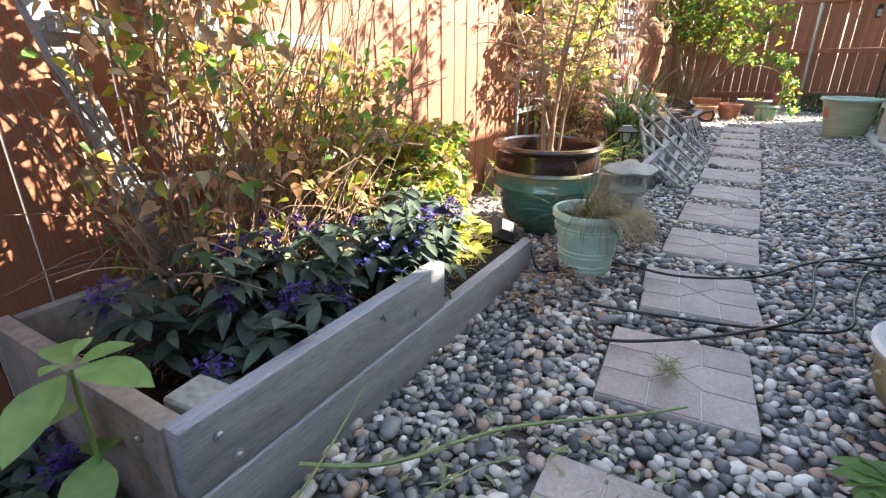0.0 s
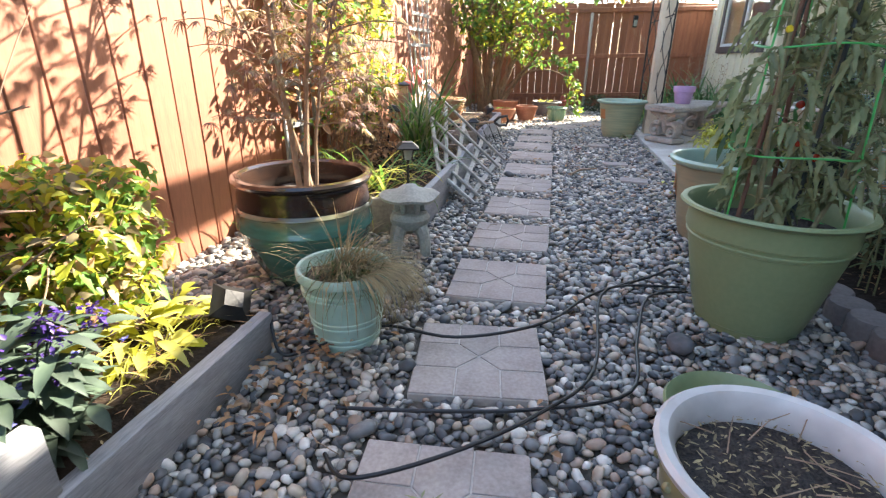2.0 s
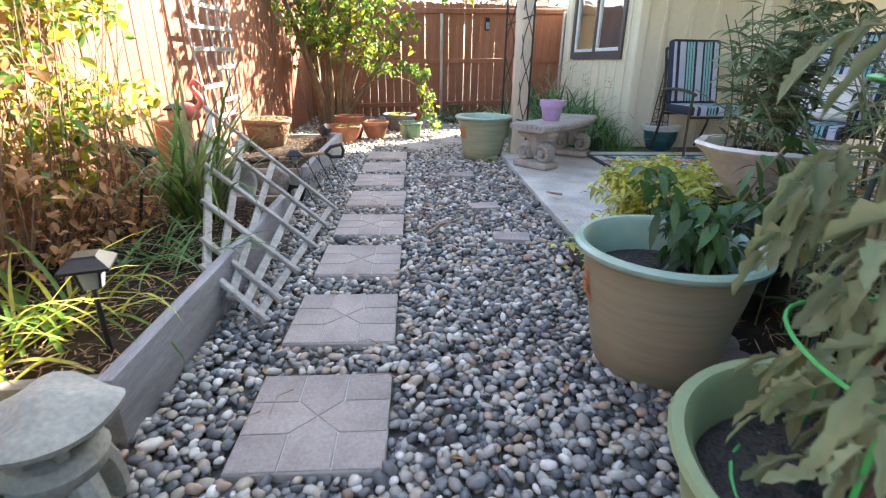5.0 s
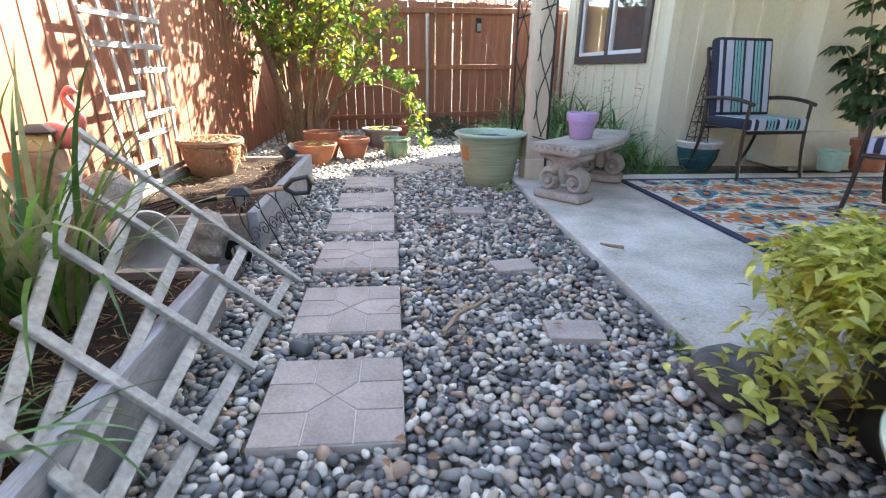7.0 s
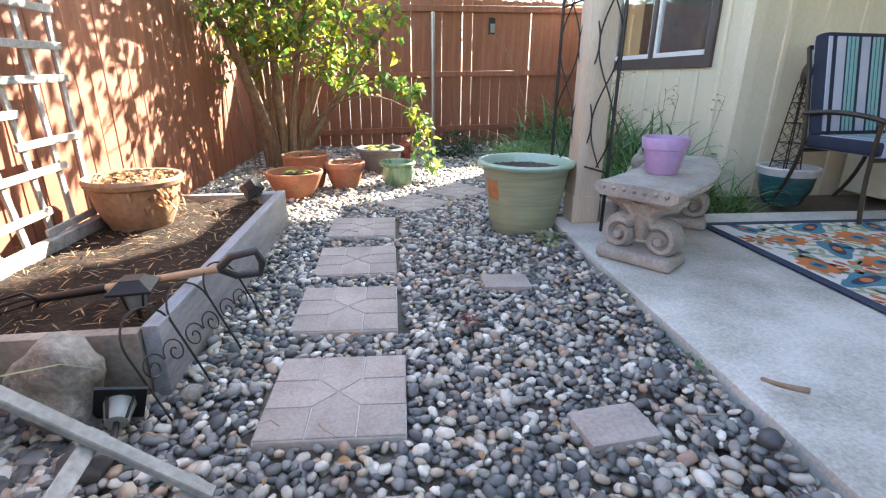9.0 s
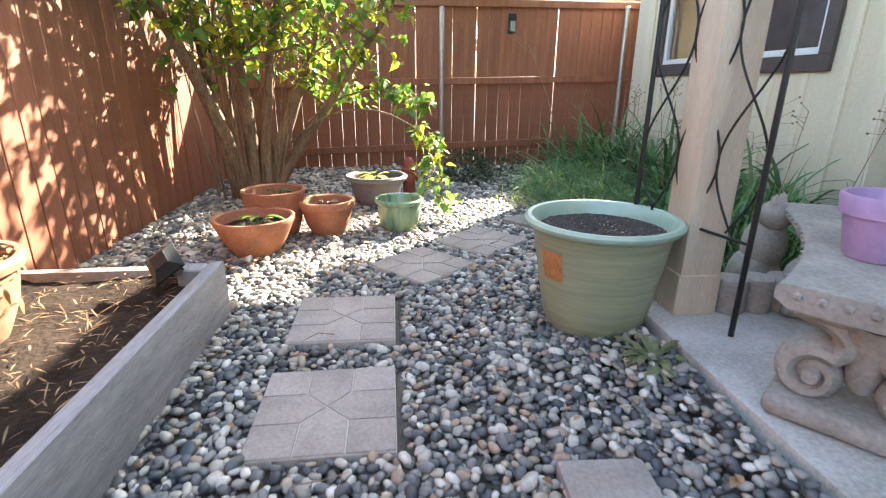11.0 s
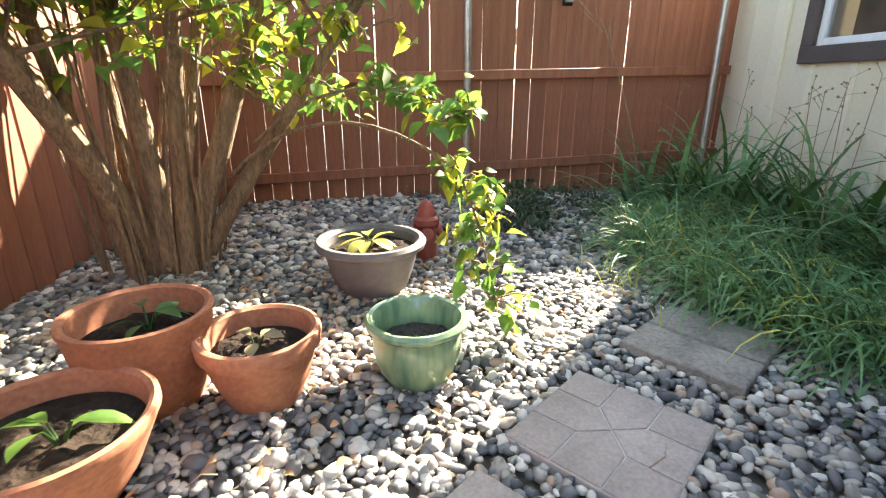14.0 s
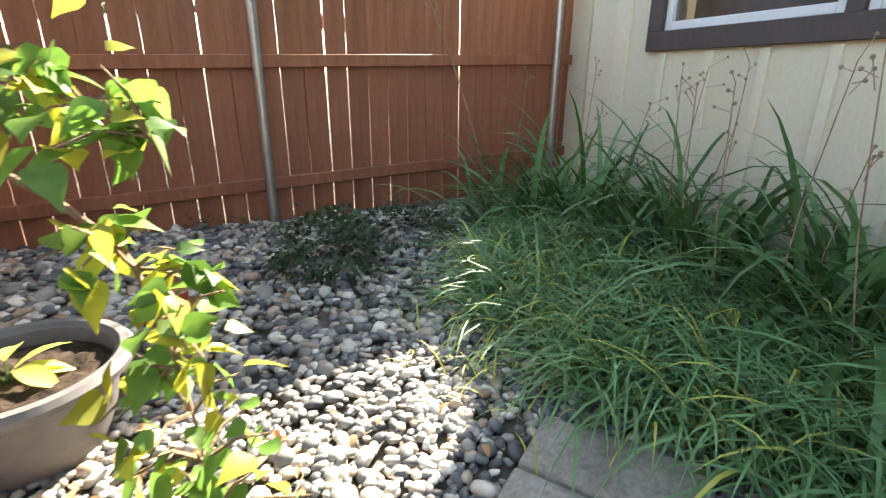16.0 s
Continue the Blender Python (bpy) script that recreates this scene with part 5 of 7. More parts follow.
strap_clump("daylily", "dark green strap-leaved daylily clump in the raised bed", (-0.93, 4.66, 0.15), 95, 0.90, 0.022, (LEAF_GREEN, LEAF_LILAC, LEAF_TOMATO), (.05, .65), (.5, 1.9), .06)
strap_clump("daylily", "sprawling yellow-green daylily leaves in mulch", (-0.98, 3.42, 0.15), 75, 0.48, 0.016, (LEAF_LIME, LEAF_LILAC, LEAF_YELLOW), (.5, 1.3), (.7, 1.6), .12)
strap_clump("daylily", "drooping green daylily leaves over the bed edge", (-0.80, 4.05, 0.15), 42, 0.42, 0.013, (LEAF_GREEN, LEAF_GRASS), (.5, 1.3), (.6, 1.4), .10)
strap_clump("iris", "small lit iris leaves beside the fence", (-1.28, 2.95, 0.0), 22, 0.40, 0.012, (LEAF_LIME, LEAF_LILAC), (.1, .7), (.3, 1.2), .06)
mul = thing("mulch", "red-brown needles and dead leaf litter on the beds", "mulch", kind="stuff")
M1, M2 = Leaves(), Leaves()
for x0, x1, y0, y1, z, n in ((-1.48, -.60, 3.18, 4.98, .165, 2100), (-1.45, -.78, .45, 1.95, .125, 700), (-1.48, -.62, 5.7, 7.4, .185, 900)):
    for i in range(n):
        (M1 if rng.random() < .7 else M2).leaf((rng.uniform(x0, x1), rng.uniform(y0, y1), z + rng.uniform(-.005, .025)), rand_dir(-.25, .3), rng.uniform(.02, .07), rng.uniform(.002, .006), .1, shape=LANCE)
leafy_part("needles", M1, LEAF_DRY, mul)
leafy_part("needles", M2, LEAF_STRAW, mul)


def solar_light(at, turn, h=0.22, tilt=(0, 0), mat=BLACKMETAL, label="black plastic solar path light on a stake"):
    s = thing("solar_light", label, "garden light", at, turn, "solar path lights", tilt=tilt)
    part("stake", tube(BM(), [(0, 0, -0.05), (0, 0, h)], 0.008, 8), mat, s)
    part("lens", lathe(BM(), [(0, h), (0.028, h), (0.040, h + 0.06), (0, h + 0.06)], 12), GLASS_DARK, s, "ribbed clear plastic lens")
    for k in range(4):
        a = radians(45 + 90 * k)
        part("strut", tube(BM(), [(0.03 * math.cos(a), .03 * math.sin(a), h), (0.045 * math.cos(a), .045 * math.sin(a), h + .062)], .004, 5), mat, s)
    cap = BM()
    r0 = lathe(cap, [(0.0, h + .058), (0.085, h + .06), (0.086, h + .068), (0.045, h + .092), (0.04, h + .097), (0.0, h + .098)], 4, pose(0, 0, 0, 0, 0, 45))
    part("cap", cap, mat, s, "flat square solar cap")
    return s


solar_light((-0.655, 3.33, 0.15), 20)
solar_light((-0.67, 5.80, 0.17), 10, 0.055)
solar_light((-0.60, 5.46, 0.05), 20, 0.0, (-70, 15), label="black solar light lying broken on the pebbles")
solar_light((-0.93, 4.95, 0.15), 30, 0.10, (8, -6))
solar_light((-1.22, 4.62, 0.15), 10, 0.30, (0, 12), label="black solar light tilted on its stake")
solar_light((-0.69, 7.36, 0.235), 15, 0.0, (40, -35), label="fallen black solar light lying on the bed corner")
solar_light((-0.90, 1.92, 0.09), 40, 0.04, (35, 25), label="toppled solar light at the end of the bed")

# stump, flamingo, lamp
stp = thing("wood_stump", "pale sawn wood stump standing by the fence", "stump", (-1.30, 5.34, -0.02), 15)
part("trunk", wobble(lathe(BM(), [(0, 0), (.125, 0), (.112, .3), (.105, .59), (.098, .605), (0, .606)], 18), .012, 7), CLAYDUST, stp)
lampb = thing("lantern_light", "small square lantern with pale panels on the stump", "lantern", (-1.27, 5.33, 0.585), 20)
part("body", box(BM(), (.085, .085, .07), (0, 0, .035), bevel=.005), material("frosted_panel", (.62, .50, .32), (.5, .4, .26), rough=.4), lampb)
part("roof", lathe(BM(), [(0, .07), (.085, .07), (.085, .078), (.03, .105), (0, .106)], 4, pose(0, 0, 0, 0, 0, 45)), BLACKMETAL, lampb)
fl = thing("flamingo", "pink plastic garden flamingo ornament", "garden ornament", (-1.23, 5.42, 0.0), -15)
fl.matrix_basis = fl.matrix_basis @ Matrix.Scale(0.95, 4)
fb = BM()
bmesh.ops.create_uvsphere(fb, u_segments=18, v_segments=12, radius=1, matrix=pose(0, 0, .67, 0, 12, 0) @ Matrix.Diagonal((.10, .048, .058, 1)))
tube(fb, bezier((.07, 0, .69), (.15, 0, .73), (.085, 0, .79), 8) + bezier((.085, 0, .79), (.03, 0, .835), (.075, 0, .86), 6)[1:], .022, 10, .013)
bmesh.ops.create_uvsphere(fb, u_segments=12, v_segments=8, radius=1, matrix=pose(.088, 0, .86) @ Matrix.Diagonal((.028, .018, .020, 1)))
tube(fb, [(.105, 0, .86), (.128, 0, .848), (.136, 0, .825)], .010, 8, .003)
part("bird", fb, PINK, fl)
for y_ in (-.015, .015):
    part("leg", tube(BM(), [(0, y_, -.02), (0, y_, .63)], .003, 6), STEEL, fl)

rk = BM()
bmesh.ops.create_icosphere(rk, subdivisions=3, radius=1, matrix=Matrix.Diagonal((.13, .16, .17, 1)))
r1 = thing("rock", "rounded pale boulder in the bed", "rock", (-1.28, 5.72, .26))
part("stone", wobble(wobble(rk, .05, 5), .012, 18), PALEROCK, r1)
for x, y, z, sx, sy, sz, mat in ((-.76, 5.53, .11, .10, .09, .15, PALEROCK), (-.62, 5.36, .02, .07, .055, .05, ROCK), (-.47, 5.62, .03, .035, .03, .028, PALEROCK)):
    rk = BM()
    bmesh.ops.create_icosphere(rk, subdivisions=4, radius=1, matrix=Matrix.Diagonal((sx, sy, sz, 1)))
    part("stone", wobble(wobble(wobble(rk, sx * .4, 8), sx * .16, 19), sx * .05, 50), mat, thing("rock", "rough weathered rock beside the raised bed", "rock", (x, y, z), group="small rocks"))
rk = BM()
bmesh.ops.create_icosphere(rk, subdivisions=3, radius=1, matrix=Matrix.Diagonal((.14, .11, .10, 1)))
part("stone", wobble(wobble(rk, .05, 6), .01, 20), ROCK, thing("rock", "dark angular rock at the patio corner", "rock", (1.13, 4.33, .06)))
bk = pot("tipped_bucket", "white and blue enamel bucket lying on its side", (-0.93, 5.33, 0.15), [(0, 0), (.085, 0), (.09, .01), (.115, .19), (.124, .195), (.128, .205), (.122, .212), (.112, .205), (.085, .02), (0, .018)], CREAMGLAZE, 0, 0, tilt=(70, 40), turn=30)
part("band", lathe(BM(), [(.101, .07), (.1025, .07), (.1095, .13), (.108, .13)], 40), TEALGLAZE, bk, "dark blue spotted band")
bk.matrix_basis = Matrix.Translation((-1.16, 5.50, .145)) @ Vector((.80, -.58, .08)).to_track_quat("Z", "Y").to_matrix().to_4x4() @ Matrix.Scale(1.22, 4)

cb = pot("clay_bowl", "wide dusty clay bowl of dead plants by the fence", (-1.17, 6.93, 0.155),
         [(0, 0), (.125, 0), (.14, .01), (.185, .09), (.205, .17), (.222, .178), (.228, .195), (.22, .208), (.205, .205), (.19, .17)], CLAYDUST, .17, .19, soil_mat=SOIL, segs=44)
cb.matrix_basis = cb.matrix_basis @ Matrix.Diagonal((1, 1, 1.32, 1))
dd = thing("dead_plant", "dry brown dead foliage filling the clay bowl", "dead plant", (-1.17, 6.93, 0.385))
D1 = Leaves()
for i in range(420):
    a, r = rng.uniform(0, 6.3), .21 * math.sqrt(rng.random())
    D1.leaf((math.cos(a) * r, math.sin(a) * r, rng.uniform(-.005, .05)), rand_dir(-.4, .8), rng.uniform(.02, .055), rng.uniform(.006, .02), .4)
for i in range(90):
    a = rng.gauss(-.6, .3)
    D1.leaf((math.cos(a) * .21, math.sin(a) * .21, rng.uniform(-.10, .02)), rand_dir(-.9, .2), rng.uniform(.02, .05), .014, .5)
leafy_part("foliage", D1, LEAF_DRY, dd)

fk = thing("garden_fork", "garden fork with wooden shaft and black D-grip lying across soil", "garden tool")
tip, end = Vector((-1.02, 5.90, .215)), Vector((-0.475, 5.975, .275))
dirv = (end - tip).normalized()
part("shaft", tube(BM(), [tip.lerp(end, .35), end], .014, 10), material("ash_shaft", (.48, .31, .17), (.36, .22, .12), rough=.6, grain=40, stretch=(1, 1, 1)), fk, "pale wooden shaft")
part("socket", tube(BM(), [tip, tip.lerp(end, .36)], .013, 10, .017), BLACKMETAL, fk)
side = (dirv.cross(Vector((0, 0, 1))).normalized() * .5 + Vector((0, 0, .85))).normalized()
grip = BM()
pts = [end, end + dirv * .05 + side * .052, end + dirv * .13 + side * .06, end + dirv * .145, end + dirv * .13 - side * .06, end + dirv * .05 - side * .052, end]
tube(grip, pts, .014, 8)
part("grip", grip, BLACKPOT, fk, "black plastic D-grip")
for k in range(4):
    o = side * (.03 * (k - 1.5))
    part("tine", tube(BM(), [tip, tip - dirv * .03 + o, tip - dirv * .22 + o + Vector((0, 0, -.03))], .006, 6, .003), BLACKMETAL, fk)
    
scr = thing("wire_edging", "black scrolled wire border fence leaning on the bed", "garden edging", (-0.72, 5.60, 0.0), 40)
for k in range(3):
    x0 = -.26 + .17 * k
    f_ = BM()
    tube(f_, [(x0, 0, 0)] + [(x0 + .085 - .085 * math.cos(a), 0, .20 + .085 * math.sin(a)) for a in [math.pi * j / 12 for j in range(13)]] + [(x0 + .17, 0, 0)], .0032, 6)
    hoop = part("hoop", f_, BLACKMETAL, scr)
    for sg in (-1, 1):
        pts = []
        for j in range(26):
            a = j * .36
            r = .040 * (1 - j / 30)
            pts.append((x0 + .085 + sg * (.042 - r * math.cos(a)), 0, .135 + r * math.sin(a)))
        part("scroll", tube(BM(), pts, .0022, 5), BLACKMETAL, hoop)
scr.matrix_basis = pose(-0.425, 5.80, 0.0, 0, 0, 76) @ pose(0, 0, 0, -26, 0, 0) @ Matrix.Scale(1.1, 4)

# ---- lilac at the back ----
lil = thing("lilac_tree", "old multi-stemmed lilac with sunlit green and yellow leaves", "tree", (-1.02, 9.72, -0.02))
TR, LG, LY = BM(), Leaves(), Leaves()


def limb(a, b, c, r0, r1, n=9, segs=9):
    pts = bezier(a, b, c, n)
    tube(TR, pts, r0, segs, r1)
    return pts


def spray(pts, lo, n, reach, L1, L2, size=.075, yellow=.4, twigs=True):
    for q in pts[lo:]:
        for _ in range(n):
            d = rand_dir(-.5, .9)
            e = q + d * reach * rng.uniform(.4, 1)
            if twigs:
                tube(TR, [q, (q + e) / 2 + Vector((0, 0, .02)), e], .0045, 4, .002)
            for w in range(5):
                c = q.lerp(e, rng.uniform(.45, 1.05)) + rand_dir(-1, 1) * .04
                s = size * rng.uniform(.6, 1.2)
                (L2 if rng.random() < yellow else L1).leaf(c, rand_dir(-1, .4), s, s * .72, .3, shape=HEART, roll=rng.uniform(-1, 1))


mains = [((-.05, 0, 0), (-.1, -.1, .6), (-.35, -1.0, 1.75), .075, .028), ((0, 0, 0), (.05, .05, .7), (.0, -.35, 1.9), .06, .025), ((.05, .05, 0), (.25, .2, .5), (.75, .05, 1.75), .075, .025), ((.12, -.05, 0), (.1, .1, .8), (.5, -.45, 1.9), .045, .018), ((-.12, -.05, 0), (-.22, -.1, .7), (-.15, -.6, 1.9), .04, .018),
         ((.1, .1, 0), (.3, .3, .35), (1.15, .0, 1.45), .06, .018), ((-.1, .1, 0), (-.2, .1, .7), (-.25, .35, 1.9), .045, .02), ((.0, .1, 0), (.1, .3, .8), (.35, .5, 2.0), .05, .02)]
crowns = []
for a, b, c, r0, r1 in mains:
    crowns.append(limb(a, b, c, r0, r1, 11, 10))
for k in range(24):
    a = rng.uniform(0, 6.3)
    p = (rng.gauss(0, .14), rng.gauss(0, .12), 0)
    limb(p, (p[0] * 1.3, p[1] * 1.3, .6), (p[0] * 2 + rng.uniform(-.2, .3), p[1] * 2 + rng.uniform(-.3, .2), rng.uniform(1.0, 1.7)), rng.uniform(.006, .013), .004, 7, 6)
for pts in crowns:
    spray(pts, 7, 3, .40, LG, LY, .09, yellow=.40)
    for q in pts[7:]:
        for _ in range(2):
            d = Vector((rng.uniform(-.6, 1), rng.uniform(-1, .5), rng.uniform(-.1, .7)))
            sub = limb(q, q + d * .25, q + d * .6, .012, .004, 5, 5)
            spray(sub, 2, 1, .28, LG, LY, .082, yellow=.40)
low = limb((.3, .2, .45), (.85, -.1, .95), (1.36, -.62, .60), .011, .006, 10, 6)
low2 = limb((.45, .15, .62), (.95, -.2, 1.05), (1.42, -.55, .78), .009, .005, 9, 6)
hang = limb(low[-1], low[-1] + Vector((.07, -.1, -.1)), low[-1] + Vector((.10, -.22, -.42)), .006, .003, 7, 5)
spray(hang, 0, 4, .17, LG, LY, .064, .3)
spray(low2, 6, 6, .16, LG, LY, .078, .15)
for a, b, c in (((-.1, -.3, 1.3), (-.1, -.6, 2.0), (.2, -1.1, 2.5)), ((.0, -.2, 1.5), (.3, -.3, 2.2), (.7, -.7, 2.7)), ((.2, .2, 1.4), (.6, .2, 2.1), (1.3, -.2, 2.4)),
                ((-.2, -.5, 1.4), (-.2, -1.0, 1.9), (-.1, -1.7, 2.2)), ((.1, .3, 1.6), (.4, .6, 2.3), (.8, .6, 2.8)), ((.0, -.4, 1.6), (.3, -.9, 2.1), (.5, -1.5, 2.3))):
    pts = limb(a, b, c, .022, .007, 8, 6)
    spray(pts, 2, 2, .42, LG, LY, .092, .4)
# high crowns above the view, added to dapple fence and gravel with shade
for c, r, n in (((.75, -1.5, 2.25), (.7, .9, .55), 300), ((.95, -.5, 2.55), (.8, .8, .5), 300), ((.42, -2.1, 2.0), (.4, .5, .35), 150), ((1.95, .65, 2.0), (.38, .5, .28), 330), ((2.25, .9, 2.35), (.4, .5, .28), 330)):
    crown(LG, c, r, int(n * .6), .092, .07, HEART, skin=.1)
    crown(LY, c, r, int(n * .4), .092, .07, HEART, skin=.1)
    limb((.1, -.3, 1.5), (c[0] * .5, c[1] * .5, 2.1), c, .022, .008, 8, 6)
part("trunk", wobble(TR, .006, 14), BARK, lil, "rough brown branching stems")
leafy_part("foliage", LG, LEAF_LILAC, lil, "green heart-shaped leaves")
leafy_part("foliage", LY, LEAF_YELLOW, lil, "yellow autumn leaves")

# trees over the fence
for x, y, h, r in ((-1.2, 15.5, 3.4, 1.6), (2.2, 17.0, 3.8, 2.0), (6.5, 18, 4.5, 2.4), (-5, 14, 4.2, 2.2)):
    tr_ = thing("far_tree", "dark leafy tree beyond the fence", "tree", (x, y, -0.05), group="trees beyond the fence")
    B, L = BM(), Leaves()
    tube(B, [(0, 0, 0), (.05, 0, h * .35), (0, .05, h * .6)], .14, 9, .07)
    for k in range(7):
        a = k * .9
        tube(B, bezier((0, 0, h * .4), (math.cos(a) * r * .4, math.sin(a) * r * .4, h * .55), (math.cos(a) * r * .8, math.sin(a) * r * .8, h * rng.uniform(.55, .9)), 5), .05, 6, .015)
    for k in range(6):
        crown(L, (rng.uniform(-.5, .5) * r, rng.uniform(-.5, .5) * r, h * rng.uniform(.6, .9)), (r * .6, r * .6, h * .26), 420, .14, .08, lump=.5)
    part("trunk", B, BARK, tr_)
    leafy_part("crown", L, LEAF_MAROON if x == 2.2 else LEAF_FOREST, tr_)

# ---- patio ----
PZ = 0.062
rug = thing("outdoor_rug", "white outdoor rug with orange, teal and green flowers and navy border", "rug", (1.98, 4.55, PZ + 0.002))
RW, RL = 2.5, 2.52
part("weave", box(BM(), (RW, RL, 0.006), (RW / 2, RL / 2, 0.003), bevel=0.002), material("rug_white", (0.62, 0.60, 0.57), (0.52, 0.50, 0.47), rough=0.95, grain=220, stain=5, bump=0.3, dist=0.002), rug)
edge = BM()
for sx, sy, cx, cy in ((0.055, RL, 0.0275, RL / 2), (RW - .055, 0.055, RW / 2 + .0275, RL - 0.0275), (RW - .055, 0.055, RW / 2 + .0275, 0.0275)):
    box(edge, (sx, sy, 0.008), (cx, cy, 0.004))
RUGC = {k: material("rug_" + k, c, tuple(v * .75 for v in c), rough=0.95, grain=220, stain=8, bump=0.3, dist=0.002) for k, c in
        (("navy", (.025, .04, .085)), ("orange", (.56, .16, .035)), ("teal", (.05, .20, .27)), ("sage", (.30, .36, .24)), ("rust", (.38, .09, .03)))}
part("border", edge, RUGC["navy"], rug, "navy woven border")
motif = {k: BM() for k in RUGC}


def blot(bm, cx, cy, rx, ry, ang, z, lobes=0, depth=.25, n=22):
    vs = []
    for i in range(n):
        a = 2 * math.pi * i / n
        k = 1 + depth * math.cos(lobes * a) if lobes else 1
        x, y = rx * k * math.cos(a), ry * k * math.sin(a)
        x, y = x * math.cos(ang) - y * math.sin(ang) + cx, x * math.sin(ang) + y * math.cos(ang) + cy
        vs.append(bm.verts.new((min(max(x, .06), RW - .005), min(max(y, .06), RL - .06), z)))
    bm.faces.new(vs)


for i in range(12):
    for j in range(12):
        cx, cy = .13 + .20 * i + (.10 if j % 2 else 0) + rng.uniform(-.03, .03), .13 + .205 * j + rng.uniform(-.03, .03)
        s, a = rng.uniform(.55, .8), rng.uniform(0, 6.3)
        kind = (i * 2 + j * 3) % 4
        if kind == 0:
            blot(motif["orange"], cx, cy, .17 * s, .13 * s, a, .0072, 9, .14, 40)
            blot(motif["teal"], cx, cy, .075 * s, .055 * s, a, .0078)
            blot(motif["navy"], cx, cy, .03 * s, .03 * s, a, .0084, 4, .3)
        elif kind == 1:
            blot(motif["teal"], cx, cy, .20 * s, .10 * s, a, .0072, 3, .22)
            blot(motif["navy"], cx, cy, .12 * s, .05 * s, a, .0078, 2, .2)
            blot(motif["orange"], cx, cy, .05 * s, .03 * s, a, .0084)
        elif kind == 2:
            for k in range(8):
                b = a + k * .8
                blot(motif["rust" if k % 3 else "orange"], cx + .11 * s * math.cos(b), cy + .09 * s * math.sin(b), .034, .017, b, .0072)
            blot(motif["sage"], cx, cy, .036, .03, a, .0072, 5, .2)
        else:
            for k in range(6):
                b = a + k * 1.05
                blot(motif["sage"], cx + .07 * math.cos(b), cy + .07 * math.sin(b), .055, .017, b, .0072)
            blot(motif["navy"], cx, cy, .036, .024, a, .0078, 3, .3)
        for k in range(4):
            b = rng.uniform(0, 6.3)
            blot(motif["sage"], cx + .12 * math.cos(b), cy + .12 * math.sin(b), .055, .015, b + .7, .0068)
for k, bm in motif.items():
    part("motif", bm, RUGC[k], rug, k + " woven flowers", smooth=False)["kind"] = "stuff"

# curved stone bench
bn = thing("stone_bench", "curved cast-stone garden bench on scrolled legs", "bench", (0, 0, 0))
arc = bezier((1.205, 6.40, 0), (1.70, 6.76, 0), (1.93, 7.30, 0), 16)
top = BM()
rings = []
for i, p in enumerate(arc):
    d = (arc[min(i + 1, 16)] - arc[max(i - 1, 0)]).normalized()
    s = Vector((d.y, -d.x, 0))
    prof = [(-.165, .388), (-.185, .402), (-.198, .410), (-.20, .436), (-.190, .448), (-.178, .452), (.178, .452), (.190, .448), (.20, .436), (.198, .410), (.185, .402), (.165, .388)]
    rings.append([top.verts.new(p + s * u + Vector((0, 0, z))) for u, z in prof])
for a, b in zip(rings, rings[1:]):
    for k in range(12):
        top.faces.new((a[k], a[(k + 1) % 12], b[(k + 1) % 12], b[k]))
top.faces.new(rings[0][::-1])
top.faces.new(rings[-1])
bmesh.ops.recalc_face_normals(top, faces=top.faces)
part("seat", wobble(top, .003, 12), STONE, bn)
carv = BM()
for i in range(1, 16):
    for sg in (-1, 1):
        d = (arc[i + 1] - arc[i - 1]).normalized()
        s = Vector((d.y, -d.x, 0))
        bmesh.ops.create_icosphere(carv, subdivisions=1, radius=.012, matrix=Matrix.Translation(arc[i] + s * sg * .197 + Vector((0, 0, .428))) @ Matrix.Diagonal((1.2, 1.2, .6, 1)))
for k in range(-3, 4):
    d = (arc[1] - arc[0]).normalized()
    s = Vector((d.y, -d.x, 0))
    bmesh.ops.create_icosphere(carv, subdivisions=1, radius=.012, matrix=Matrix.Translation(arc[0] - d * .002 + s * .05 * k + Vector((0, 0, .428))))
part("carved_edge", carv, STONE, bn, "carved leaf moulding")["kind"] = "stuff"
